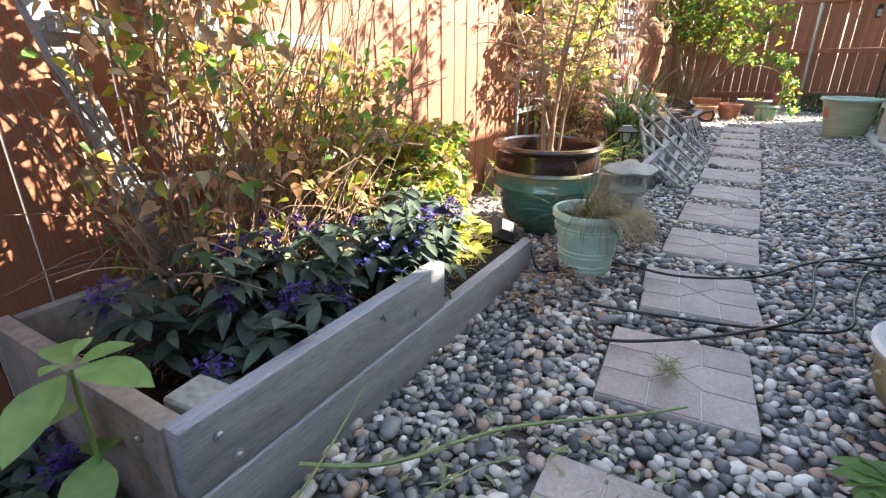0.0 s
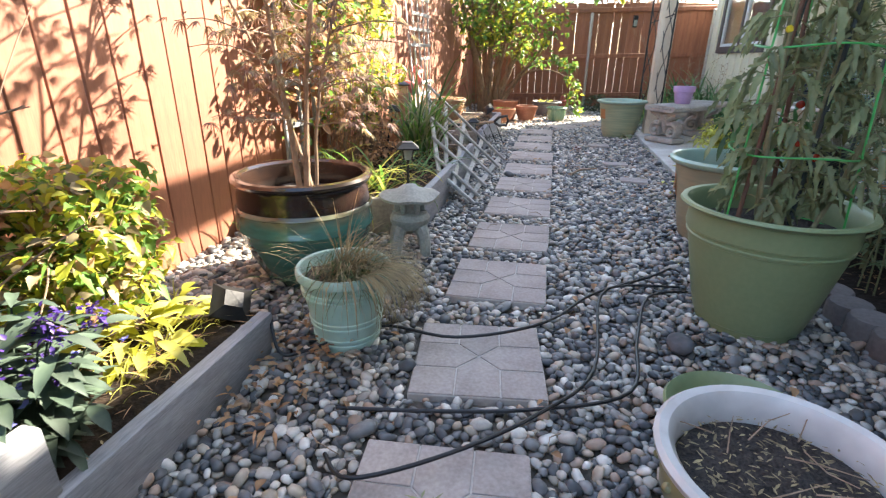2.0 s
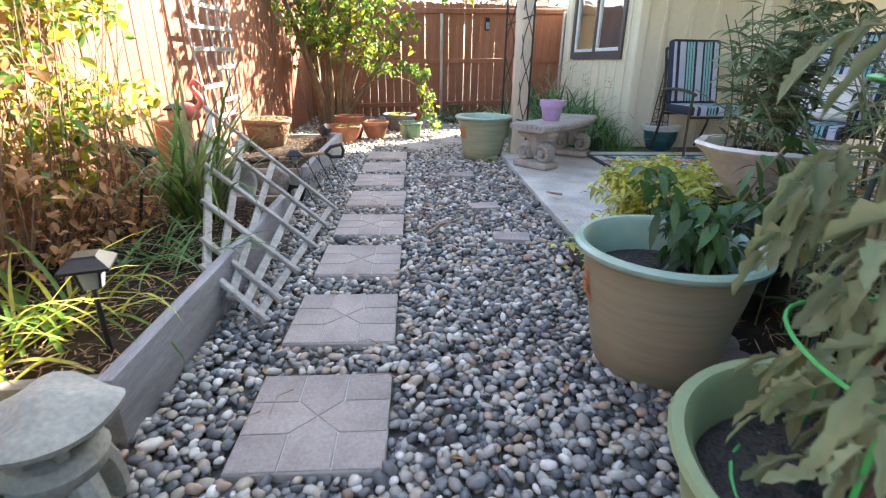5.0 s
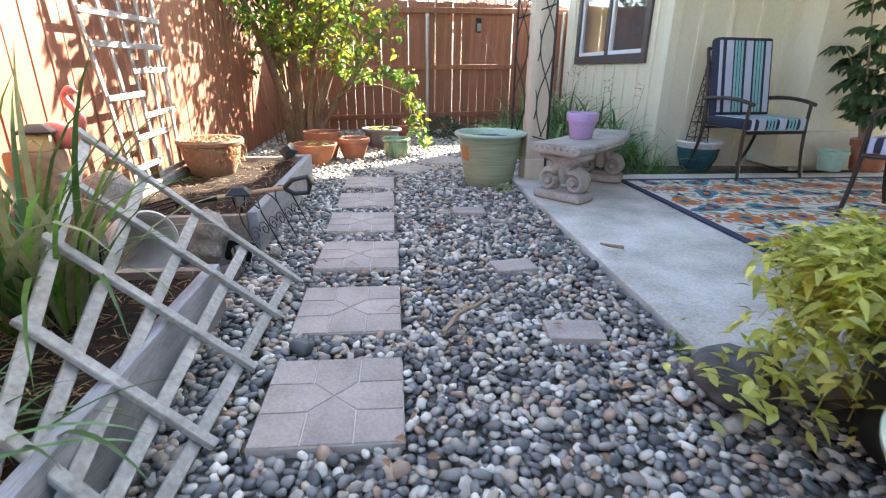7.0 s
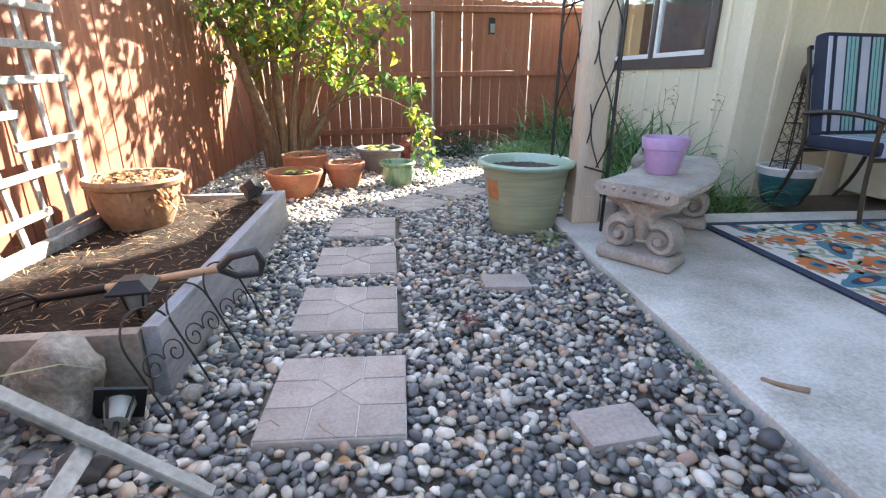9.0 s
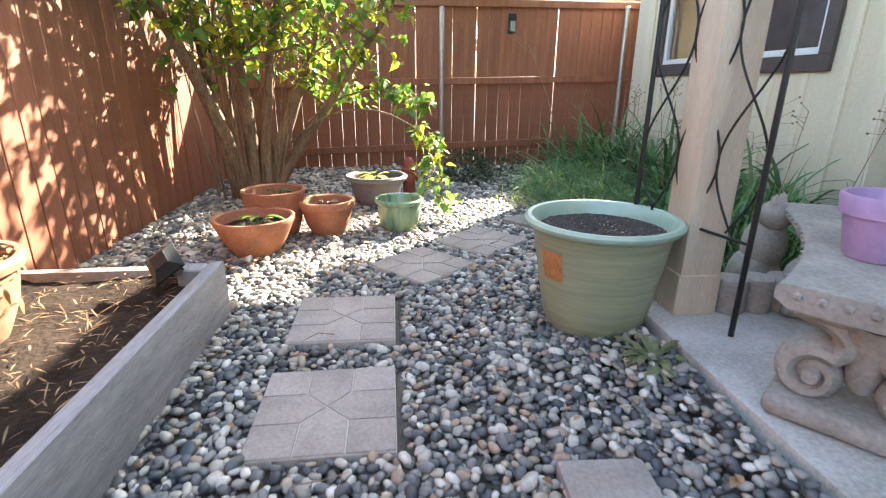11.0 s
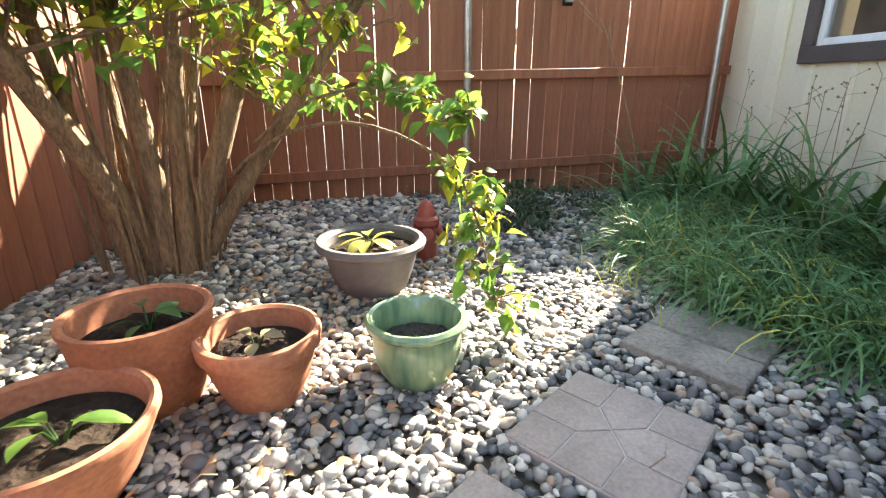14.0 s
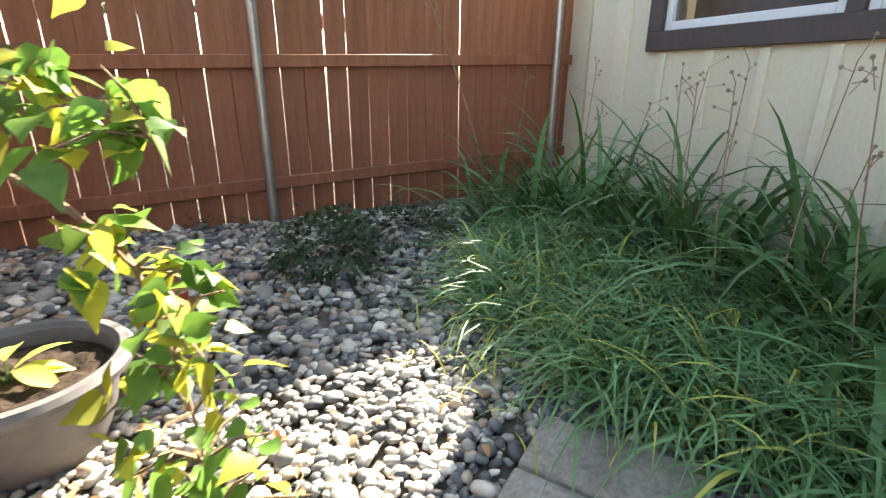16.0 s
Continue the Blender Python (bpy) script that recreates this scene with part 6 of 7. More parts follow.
for idx in (2, 13):
    p = arc[idx]
    d = (arc[idx + 1] - arc[idx - 1]).normalized()
    ang = math.degrees(math.atan2(d.y, d.x)) - 90
    base = part("foot", wobble(box(BM(), (.37, .21, .062), (0, 0, PZ + .031), bevel=.028, segs=4), .003, 10), STONE, bn)
    base.matrix_basis = pose(p.x, p.y, 0, 0, 0, ang)
    cap = part("bracket", wobble(box(BM(), (.33, .17, .05), (0, 0, .372), bevel=.02, segs=3), .003, 10), STONE, bn)
    cap.matrix_basis = pose(p.x, p.y, 0, 0, 0, ang)
    for sg in (-1, 1):
        sc = BM()
        coil = []
        for j in range(24):
            a = 2.1 - j * .40
            r = .074 * (1 - j / 30)
            coil.append(Vector((sg * (.098 + r * math.cos(a)), 0, PZ + .128 + r * math.sin(a))))
        pts = bezier((sg * .135, 0, .365), (sg * -.005, 0, .325), coil[0], 8)[:-1] + coil
        tube(sc, pts, .040, 10, .020)
        for v in sc.verts:
            v.co.y *= 2.0
        leg = part("scroll_leg", wobble(sc, .003, 11), STONE, bn)
        leg.matrix_basis = pose(p.x, p.y, 0, 0, 0, ang)
        boss = lathe(BM(), [(0, -.07), (.018, -.068), (.022, -.06), (.022, .06), (.018, .068), (0, .07)], 14, pose(sg * .098, 0, PZ + .128, 90, 0, 0))
        part("scroll_boss", boss, STONE, bn).matrix_basis = pose(p.x, p.y, 0, 0, 0, ang)
    part("acanthus", wobble(lathe(BM(), [(0, .165), (.03, .175), (.042, .22), (.05, .27), (.075, .33), (.085, .365), (0, .366)], 16, squash=1.15), .008, 22), STONE, bn, "carved leaf between the scrolls").matrix_basis = pose(p.x, p.y, 0, 0, 0, ang)
mv = pot("mauve_pot", "small mauve painted clay pot on the stone bench", (1.49, 6.70, .454), [(0, 0), (.072, 0), (.076, .005), (.098, .120), (.108, .123), (.114, .172), (.110, .180), (.100, .178), (.090, .10), (.06, .01), (0, .008)], MAUVE, .135, .092)

# chairs


def patio_chair(at, turn, pillow=False):
    c = thing("patio_chair", "bronze metal armchair with navy and blue striped cushions", "chair", at, turn, "patio chairs")
    def rod(name, pts, r=.014):
        part(name, tube(BM(), pts, r, 8), BRONZE, c)
    for sg in (-1, 1):
        x = .29 * sg
        rod("front_leg", bezier((x * 1.08, -.31, 0), (x, -.24, .25), (x, -.26, .62), 8))
        rod("back_leg", bezier((x * .95, .38, 0), (x, .24, .2), (x, .22, .43), 6))
        rod("back_post", bezier((x, .22, .40), (x, .25, .7), (x * .95, .36, 1.04), 6))
        rod("armrest", bezier((x, -.30, .60), (x * 1.06, -.05, .67), (x, .27, .62), 8), .016)
    rod("seat_rail", [(-.29, -.26, .38), (.29, -.26, .38)])
    rod("seat_rail", [(-.29, .22, .38), (.29, .22, .38)])
    rod("top_rail", [(-.275, .36, 1.04), (.275, .36, 1.04)])
    stripes = [(-.265, -.235, "pale"), (-.20, -.13, "pale"), (-.115, -.03, "aqua"), (-.005, .065, "pale"), (.085, .17, "aqua"), (.195, .25, "pale")]
    cols = {"navy": NAVY, "pale": CUSH_PALE, "aqua": CUSH_AQUA}
    seat = part("seat_cushion", box(BM(), (.56, .52, .09), (0, -.03, .445), bevel=.03, segs=3), NAVY, c, "navy seat cushion")
    back = part("back_cushion", box(BM(), (.56, .10, .66), (0, 0, 0), bevel=.035, segs=3), NAVY, c, "striped back cushion")
    back.matrix_basis = pose(0, .235, .80, -11, 0, 0)
    for a, b, k in stripes:
        if k == "navy":
            continue
        for w0, w1, kk in ([(a, b, k)] if k == "pale" else [(a, a + .022, k), (a + .03, b - .03, k), (b - .022, b, k)]):
            part("stripe", box(BM(), (w1 - w0, .108, .60), ((w0 + w1) / 2, 0, 0), bevel=.003, segs=1), cols[kk], back, k + " stripe")
            part("stripe", box(BM(), (w1 - w0, .524, .094), ((w0 + w1) / 2, -.03, .445), bevel=.004, segs=1), cols[kk], seat, k + " stripe")
    ties = BM()
    for z in (.55, .93):
        tube(ties, [(-.29, .28, z), (-.33, .24, z - .02), (-.31, .26, z - .10)], .006, 6, .003)
    part("tie", ties, NAVY, c)
    if pillow:
        part("pillow", box(BM(), (.36, .12, .34), (0, .10, .66), (-15, 0, 8), .05, 3), CREAMGLAZE, c, "white scatter cushion")
    return c


CUSH_PALE = material("pale_blue_cloth", (.42, .45, .56), (.35, .38, .49), rough=.9, grain=200, stain=5, bump=.2)
CUSH_AQUA = material("aqua_cloth", (.20, .42, .44), (.17, .36, .38), rough=.9, grain=200, stain=5, bump=.2)
patio_chair((3.24, 7.30, PZ + .009), 6)
patio_chair((3.32, 5.78, PZ + .009), -62, True)

# pots and plants by the wall
tp = pot("teal_planter", "teal and cream glazed pot holding a wire obelisk", (3.06, 7.72, 0.02), [(0, 0), (.12, 0), (.13, .01), (.175, .12), (.19, .22)], TEALGLAZE, .22, .175,
         ([(.19, .22), (.198, .25), (.21, .262), (.212, .275), (.20, .283), (.185, .276), (.178, .20)], CREAMGLAZE, "cream glazed rim"), segs=40)
ob_ = thing("wire_obelisk", "rusty wire obelisk plant support with a finial", "plant support", (3.03, 7.72, .25))
for k in range(4):
    a = radians(45 + 90 * k)
    part("upright", tube(BM(), [(.10 * math.cos(a), .10 * math.sin(a), 0), (.035 * math.cos(a), .035 * math.sin(a), .64)], .005, 6), BRONZE, ob_)
for z in (.08, .22, .36, .50, .63):
    r = .10 - .065 * z / .64
    part("ring", tube(BM(), [(r * math.cos(radians(45 + 90 * k)), r * math.sin(radians(45 + 90 * k)), z) for k in range(5)], .0035, 5), BRONZE, ob_)
lattice = BM()
for z in [.02 + .07 * k for k in range(9)]:
    r, r2 = .10 - .065 * z / .64, .10 - .065 * (z + .07) / .64
    for k in range(4):
        a, b = radians(45 + 90 * k), radians(135 + 90 * k)
        A, B_ = Vector((r * math.cos(a), r * math.sin(a), z)), Vector((r2 * math.cos(b), r2 * math.sin(b), z + .07))
        tube(lattice, [A, B_], .0018, 4)
        tube(lattice, [Vector((r * math.cos(b), r * math.sin(b), z)), Vector((r2 * math.cos(a), r2 * math.sin(a), z + .07))], .0018, 4)
part("lattice", lattice, BRONZE, ob_)["kind"] = "stuff"
part("finial", lathe(BM(), [(0, .63), (.03, .635), (.036, .68), (.03, .73), (.012, .77), (.008, .80), (0, .84)], 12), BRONZE, ob_)
step = thing("step_box", "cream painted boxed step against the wall", "step", (0, 0, 0))
part("box", box(BM(), (.9, .38, .33), (4.22, 7.80, PZ + .165), (0, 0, 0), .008), TRIM, step)
pot("pale_green_pot", "small pale green glazed pot with a tiny plant", (4.20, 7.42, PZ), [(0, 0), (.09, 0), (.095, .01), (.115, .14), (.125, .145), (.13, .18), (.122, .186), (.11, .18), (.105, .1)], MINT, .15, .104)
pot("red_clay_pot", "dark red clay pot by the wall", (4.55, 7.40, PZ), [(0, 0), (.12, 0), (.125, .01), (.15, .22), (.165, .225), (.17, .28), (.16, .286), (.148, .28), (.14, .2)], TERRA, .24, .135)
fig = thing("fig_tree", "potted fig with large dark lobed leaves", "plant", (4.42, 7.40, PZ + .25))
FL_, FS_ = Leaves(), BM()
for k in range(6):
    a = k * 1.1
    pts = bezier((0, 0, 0), (math.cos(a) * .1, math.sin(a) * .1, .5), (math.cos(a) * .35 - .1, math.sin(a) * .25 - .1, rng.uniform(.6, 1.4)), 8)
    tube(FS_, pts, .012, 7, .005)
    for q in pts[2:]:
        for _ in range(3):
            b = rng.uniform(0, 6.3)
            d = Vector((math.cos(b), math.sin(b), rng.uniform(-.4, .2)))
            for lob in (-.9, -.45, 0, .45, .9):
                FL_.leaf(q + d * .05, Matrix.Rotation(lob, 3, "Z") @ d, rng.uniform(.13, .19) * (1 - .25 * abs(lob)), .06, .5, shape=OVAL)
part("stem", FS_, TWIG, fig)
leafy_part("foliage", FL_, leafmat("fig_leaf", (.10, .17, .07), (.05, .10, .04), .35), fig)

# arched wire trellis on the post corner
at_ = thing("wire_trellis", "tall black metal trellis of crossing curves", "trellis")
A0, A1 = Vector((1.16, 7.46, .0)), Vector((1.33, 6.98, PZ))
u = (A1 - A0)
u.z = 0
for e in (A0, A1):
    part("upright", tube(BM(), [e, e + Vector((0, 0, 2.2))], .010, 8), BLACKMETAL, at_)
for z in (.42, 1.30, 2.15):
    part("crossbar", tube(BM(), [A0 + Vector((0, 0, z)), A1 + Vector((0, 0, z - .08 * (z < .5)))], .006, 6), BLACKMETAL, at_)
for k in range(3):
    for ph in (0, math.pi):
        pts = []
        for j in range(48):
            z = .42 + 1.75 * j / 47
            f = (k + .5) / 3 + .17 * math.sin(z * 7.2 + ph)
            pts.append(A0 + u * min(max(f, 0.0), 1.0) + Vector((0, 0, z)))
        part("curve", tube(BM(), pts, .0045, 6), BLACKMETAL, at_)
# seated stone animal, plain shape
cat = BM()
for c, r in (((0, 0, .12), (.13, .10, .13)), ((0, -.02, .26), (.095, .085, .13)), ((-.02, -.05, .40), (.07, .065, .065)), ((-.06, -.09, .05), (.10, .05, .05))):
    bmesh.ops.create_uvsphere(cat, u_segments=16, v_segments=10, radius=1, matrix=pose(*c) @ Matrix.Diagonal((*r, 1)))
for sg in (-1, 1):
    lathe(cat, [(.022, 0), (.012, .03), (0, .045)], 8, pose(-.02 + .035 * sg, -.05, .45))
part("figure", cat, STONE, thing("stone_cat", "seated pale stone cat figure beside the patio post", "statue", (1.72, 7.42, 0.0), 30))
scal = mesh_of("scallop", lathe(BM(), [(0, 0), (.062, 0), (.066, .01), (.062, .08), (.066, .12), (.058, .135), (0, .138)], 14))
for k in range(3):
    s = thing("scalloped_edging", "tan scalloped concrete edging block", "edging", (1.46 + .11 * k, 7.20 + .0 * k, PZ - .002), group="edging by the post")
    part("block", scal, STONE, s)

# lamp on the fence
fl_x = 1.50
lp = thing("fence_lamp", "small black box lamp with pale glass on the fence", "lamp", (fl_x, BACK(fl_x) - .075, 1.46), 7)
part("housing", box(BM(), (.075, .05, .07), (0, 0, .16), bevel=.006), BLACKMETAL, lp)
part("glass", box(BM(), (.055, .04, .11), (0, 0, .07), bevel=.004), GLASS_DARK, lp, "frosted glass")
part("back_plate", box(BM(), (.085, .012, .21), (0, .028, .10), bevel=.003), BLACKMETAL, lp)

# ---- grass and lilies by the house ----
gr = thing("long_grass", "thick uncut green grass drooping over the gravel edge", "grass", kind="stuff")
GA, GB = Leaves(), Leaves()
n_made = 0
while n_made < 7500:
    x, y = rng.uniform(1.05, 2.72), rng.uniform(8.2, 11.3)
    edge_x = 1.40 + .9 * max(0, 8.85 - y) + .9 * max(0, y - 9.9)
    if x < edge_x + rng.gauss(0, .07) or math.hypot(x - 1.2, y - 8.74) < .3:
        continue
    a = rng.gauss(3.6, 1.4)
    lean = rng.uniform(.3, 1.15)
    (GA if rng.random() < .93 else GB).blade((x, y, -.02), (math.cos(a) * math.sin(lean), math.sin(a) * math.sin(lean), math.cos(lean)), rng.uniform(.26, .54), rng.uniform(.008, .015), rng.uniform(.8, 2.1), 6)
    n_made += 1
for i in range(60):
    a = rng.uniform(0, 6.3)
    GB.blade((rng.gauss(1.22, .12), rng.gauss(9.35, .16), -.01), (math.cos(a) * .6, math.sin(a) * .6, 1), rng.uniform(.08, .20), .006, 1.4, 5)
leafy_part("foliage", GA, LEAF_GRASS, gr)
leafy_part("foliage", GB, LEAF_LIME, gr)
for x, y, n, l in ((2.35, 9.0, 90, 1.0), (2.40, 9.7, 90, 1.05), (2.30, 10.4, 90, 1.0), (2.0, 10.75, 60, .75), (2.5, 8.35, 70, .8), (2.1, 8.45, 56, .65)):
    strap_clump("lily_clump", "arching dark green lily leaves by the house wall", (x, y, -.02), n, l, .036, (LEAF_GRASS, LEAF_GREEN), (.1, .9), (.7, 1.9), .12)
strap_clump("lily_clump", "green strap leaves at the patio edge", (2.55, 7.62, -.02), 70, .42, .012, (LEAF_GRASS, LEAF_LILAC), (.3, 1.1), (.6, 1.6), .08)
strap_clump("lily_clump", "tall green leaves behind the stone bench", (1.98, 7.85, -.02), 110, .66, .014, (LEAF_GRASS, LEAF_GREEN), (.1, .8), (.5, 1.6), .15)
strap_clump("lily_clump", "tall green leaves under the house window", (2.38, 7.98, -.02), 80, .62, .014, (LEAF_GRASS, LEAF_GREEN), (.1, .8), (.5, 1.6), .13)
stk = thing("seed_stalks", "dry brown flower stalks standing above the lilies", "dead plant", kind="stuff")
SB = BM()
for i in range(20):
    x, y = rng.uniform(1.95, 2.6), rng.uniform(7.7, 10.9)
    h = rng.uniform(.6, .95)
    e = Vector((x + rng.uniform(-.15, .15), y + rng.uniform(-.15, .15), h))
    tube(SB, [(x, y, 0), ((x + e.x) / 2, (y + e.y) / 2 + .02, h * .5), e], .003, 4, .0018)
    for k in range(4):
        d = rand_dir(.0, 1) * rng.uniform(.04, .09)
        tube(SB, [e - Vector((0, 0, .03 * k)), e - Vector((0, 0, .03 * k)) + d], .0015, 4)
        bmesh.ops.create_icosphere(SB, subdivisions=1, radius=.007, matrix=Matrix.Translation(e - Vector((0, 0, .03 * k)) + d))
tube(SB, bezier((2.05, 11.0, 0), (1.9, 11.0, .7), (1.55, 10.9, 1.30), 8), .007, 6, .003)
for k in range(5):
    tube(SB, [(1.66 - .04 * k, 10.93, 1.12 + .05 * k), (1.60 - .05 * k + rng.uniform(-.1, .1), 10.9, 1.24 + .06 * k)], .003, 4)
part("stalks", SB, TWIG, stk)
sb = thing("small_bush", "low dark green bush by the fence", "shrub", (.86, 10.35, -.02))
SBL = Leaves()
crown(SBL, (0, 0, .13), (.26, .24, .18), 900, .035, .02)
crown(SBL, (.45, .35, .08), (.4, .3, .12), 800, .03, .018)
leafy_part("foliage", SBL, LEAF_FOREST, sb)
cover = thing("ground_cover", "low creeping weeds between grass and fence", "weeds", kind="stuff")
GC = Leaves()
for i in range(1700):
    x, y = rng.uniform(.2, 2.6), rng.uniform(9.8, 11.5)
    if noise.noise((x * 2, y * 2, 4)) < -.05 + (.25 if x < .9 else 0):
        continue
    GC.leaf((x, y, rng.uniform(.01, .09)), rand_dir(-.2, .7), rng.uniform(.02, .045), rng.uniform(.012, .022), .3)
for i in range(900):
    x, y = rng.uniform(1.3, 2.75), rng.uniform(7.4, 8.5)
    GC.leaf((x, y, rng.uniform(-.01, .08)), rand_dir(-.2, .7), rng.uniform(.02, .045), rng.uniform(.012, .022), .3)
leafy_part("leaves", GC, LEAF_FOREST, cover)
wd = thing("dandelion_weed", "flat rosette of jagged dandelion leaves by the patio", "weed", (1.0, 6.90, 0))
for i in range(46):
    a = i * 2.4
    WL = Leaves()
    WL.leaf((0, 0, .02), (math.cos(a), math.sin(a), rng.uniform(.1, 1.1)), rng.uniform(.10, .22), rng.uniform(.02, .035), .5, shape=(.2, .6, .35, .8, .5, .9, .5, 0))
    leafy_part("leaf", WL, LEAF_TOMATO, wd)

# ---- bed on the house side ----
bedR = BM()
for i in range(31):
    for j in range(41):
        x, y = 1.30 + 3.6 * i / 30, -1.0 + 5.25 * j / 40
        x += .12 * math.sin(y * 1.3) * (i == 0)
        bedR.verts.new((x, y, -.02 + .035 * min(i, 2) / 2 + .02 * noise.noise((x * 5, y * 5, 2)) * (i > 0)))
bedR.verts.ensure_lookup_table()
for i in range(30):
    for j in range(40):
        a = i * 41 + j
        bedR.faces.new([bedR.verts[k] for k in (a, a + 41, a + 42, a + 1)])
tagged(part("flower_bed", bedR, SOIL), "dark mulched soil of the bed along the patio side", "soil", kind="structure")
kb = mesh_of("kerb_block", wobble(lathe(BM(), [(0, 0), (.075, 0), (.078, .01), (.075, .085), (.070, .095), (0, .098)], 12), .003, 20))
for k in range(17):
    y = 1.70 + .128 * k
    x = 1.36 - .10 * math.sin((y - 1.7) * 1.25)
    b = thing("edging_block", "dark brown scalloped concrete edging block", "edging", (x, y, -.02 + rng.uniform(-.006, .006)), rng.uniform(-8, 8), "bed edging blocks")
    part("block", kb, KERB, b)
lit = thing("bed_litter", "dry straw and needles on the dark bed", "mulch", kind="stuff")
LB = Leaves()
for i in range(1500):
    LB.leaf((rng.uniform(1.42, 2.9), rng.uniform(1.3, 4.2), rng.uniform(.015, .05)), rand_dir(-.2, .3), rng.uniform(.03, .10), rng.uniform(.002, .005), .1, shape=LANCE)
leafy_part("straw", LB, LEAF_DRY, lit)


def leafy_stalks(name, label, at, n, h, spread, leaf, width, mat, per=26, fan=.25, stem=None):
    s = thing(name, label, "plant", at)
    L, B = Leaves(), BM()
    for i in range(n):
        x, y = rng.uniform(-spread[0], spread[0]), rng.uniform(-spread[1], spread[1])
        hh = h * rng.uniform(.65, 1.1)
        e = Vector((x + rng.gauss(0, fan), y + rng.gauss(0, fan), hh))
        pts = bezier((x, y, 0), (x, y, hh * .6), e, 9)
        tube(B, pts, .0036, 5, .0018)
        for k in range(per):
            f = rng.uniform(.15, 1.0)
            q = pts[int(f * 9)]
            b = rng.uniform(0, 6.3)
            L.leaf(q, (math.cos(b), math.sin(b), rng.uniform(-.2, .8)), leaf * rng.uniform(.6, 1.15), width * rng.uniform(.7, 1.2), .35, shape=LANCE)
    part("stem", B, stem or ASTERSTEM, s)["kind"] = "stuff"
    leafy_part("foliage", L, mat, s)
    return s


LEAF_ASTER = leafmat("aster_leaf", (.19, .25, .12), (.09, .135, .06), .35, .6)
ASTERSTEM = material("aster_stem", (.20, .19, .09), (.11, .11, .05), rough=.8, grain=40, stain=10)
leafy_stalks("aster_clump", "tall leafy green stalks crowding the bed", (1.72, 2.75, 0), 60, 1.15, (.28, .45), .11, .013, LEAF_ASTER, 52)
leafy_stalks("aster_clump", "tall leafy green stalks crowding the bed", (2.25, 2.45, 0), 60, 1.35, (.35, .6), .11, .013, LEAF_ASTER, 50)
leafy_stalks("aster_clump", "tall leafy green stalks behind the pots", (1.95, 3.55, 0), 54, 1.10, (.4, .3), .11, .014, LEAF_ASTER, 50)
strap_clump("palm_grass", "long arching grassy fronds over the bed", (1.95, 2.9, .6), 70, .75, .012, (LEAF_ASTER, LEAF_TOMATO), (.2, 1.1), (.5, 1.5), .15)
for x, y, z in ((1.66, 2.36, .01), (1.82, 2.62, .28), (1.93, 2.40, .50), (1.80, 2.22, .44), (2.02, 2.30, .62), (1.62, 2.05, .30), (1.95, 2.62, .72)):
    e_ = thing("euphorbia", "spiky rosette of pale green narrow leaves", "plant", (x, y, 0), group="euphorbia rosettes")
    EL, EB = Leaves(), BM()
    tube(EB, [(.02, .02, 0), (0, 0, z + .05)], .008, 7, .006)
    for i in range(64):
        b = i * 2.4
        EL.leaf((0, 0, z + .03 + .06 * rng.random()), (math.cos(b), math.sin(b), rng.uniform(-.2, .9)), rng.uniform(.07, .12), .013, .3, shape=LANCE)
    part("stem", EB, TWIG, e_)
    leafy_part("leaf", EL, leafmat("euphorbia_leaf", (.24, .32, .10), (.13, .20, .06), .3) if x == 1.66 else bpy.data.materials["euphorbia_leaf"], e_)
for i, (x, y) in enumerate(((1.60, 2.95), (1.78, 2.55), (2.1, 3.1), (1.45, 3.3))):
    s = thing("stake", "thin black metal stake standing in the bed", "plant stake", (x, y, 0), group="bed stakes")
    part("rod", tube(BM(), [(0, 0, 0), (.08, .03, 1.15)], .008, 7), STAKE, s)

# black tub with lime foliage, fluted pot behind it
tub = pot("black_tub", "black plastic tub spilling lime foliage", (1.56, 3.99, 0.0), [(0, 0), (.19, 0), (.20, .01), (.245, .33), (.255, .335), (.26, .37), (.252, .378), (.236, .37), (.225, .3)], BLACKPOT, .33, .225)
tub.matrix_basis = tub.matrix_basis @ Matrix.Diagonal((1.28, 1.28, 1.1, 1))
lime = thing("lime_potato_vine", "trailing lime and yellow leaves spilling from the black tub", "plant", (1.42, 4.12, .36))
LM, LM2, LS_ = Leaves(), Leaves(), BM()
for i in range(120):
    a = rng.gauss(2.7, 1.0)
    r = rng.uniform(.10, .38)
    e = Vector((math.cos(a) * r, math.sin(a) * r, rng.uniform(.02, .16) if rng.random() < .6 else rng.uniform(-.28, .02)))
    pts = bezier((rng.gauss(0, .06), rng.gauss(0, .06), .02), (e.x * .7, e.y * .7, .20), e, 6)
    tube(LS_, pts, .003, 4, .0015)
    for q in pts[2:]:
        for _ in range(8):
            s_ = rng.uniform(.035, .064)
            (LM if rng.random() < .8 else LM2).leaf(q + rand_dir(-1, 1) * .035, rand_dir(-.5, .5), s_, s_ * .36, .4, shape=LANCE, roll=rng.uniform(-.5, .5))
for i in range(70):
    LM.leaf((rng.gauss(-.36, .07), rng.gauss(.12, .10), rng.uniform(-.29, -.16)), rand_dir(-.2, .7), rng.uniform(.05, .08), .024, .3, shape=LANCE)
part("stem", LS_, LEAF_LIME, lime)
leafy_part("foliage", LM, LEAF_LIME, lime)
leafy_part("foliage", LM2, LEAF_YELLOW, lime)
sup = thing("pot_stand", "dark overturned pot supporting the fluted planter", "stand", (1.66, 3.99, 0.05))
part("drum", lathe(BM(), [(0, 0), (.15, 0), (.15, .40), (.0, .402)], 24), BLACKPOT, sup)
flu = lambda a, r, z: 1 + .045 * abs(math.sin(5 * a)) * (z / .22)
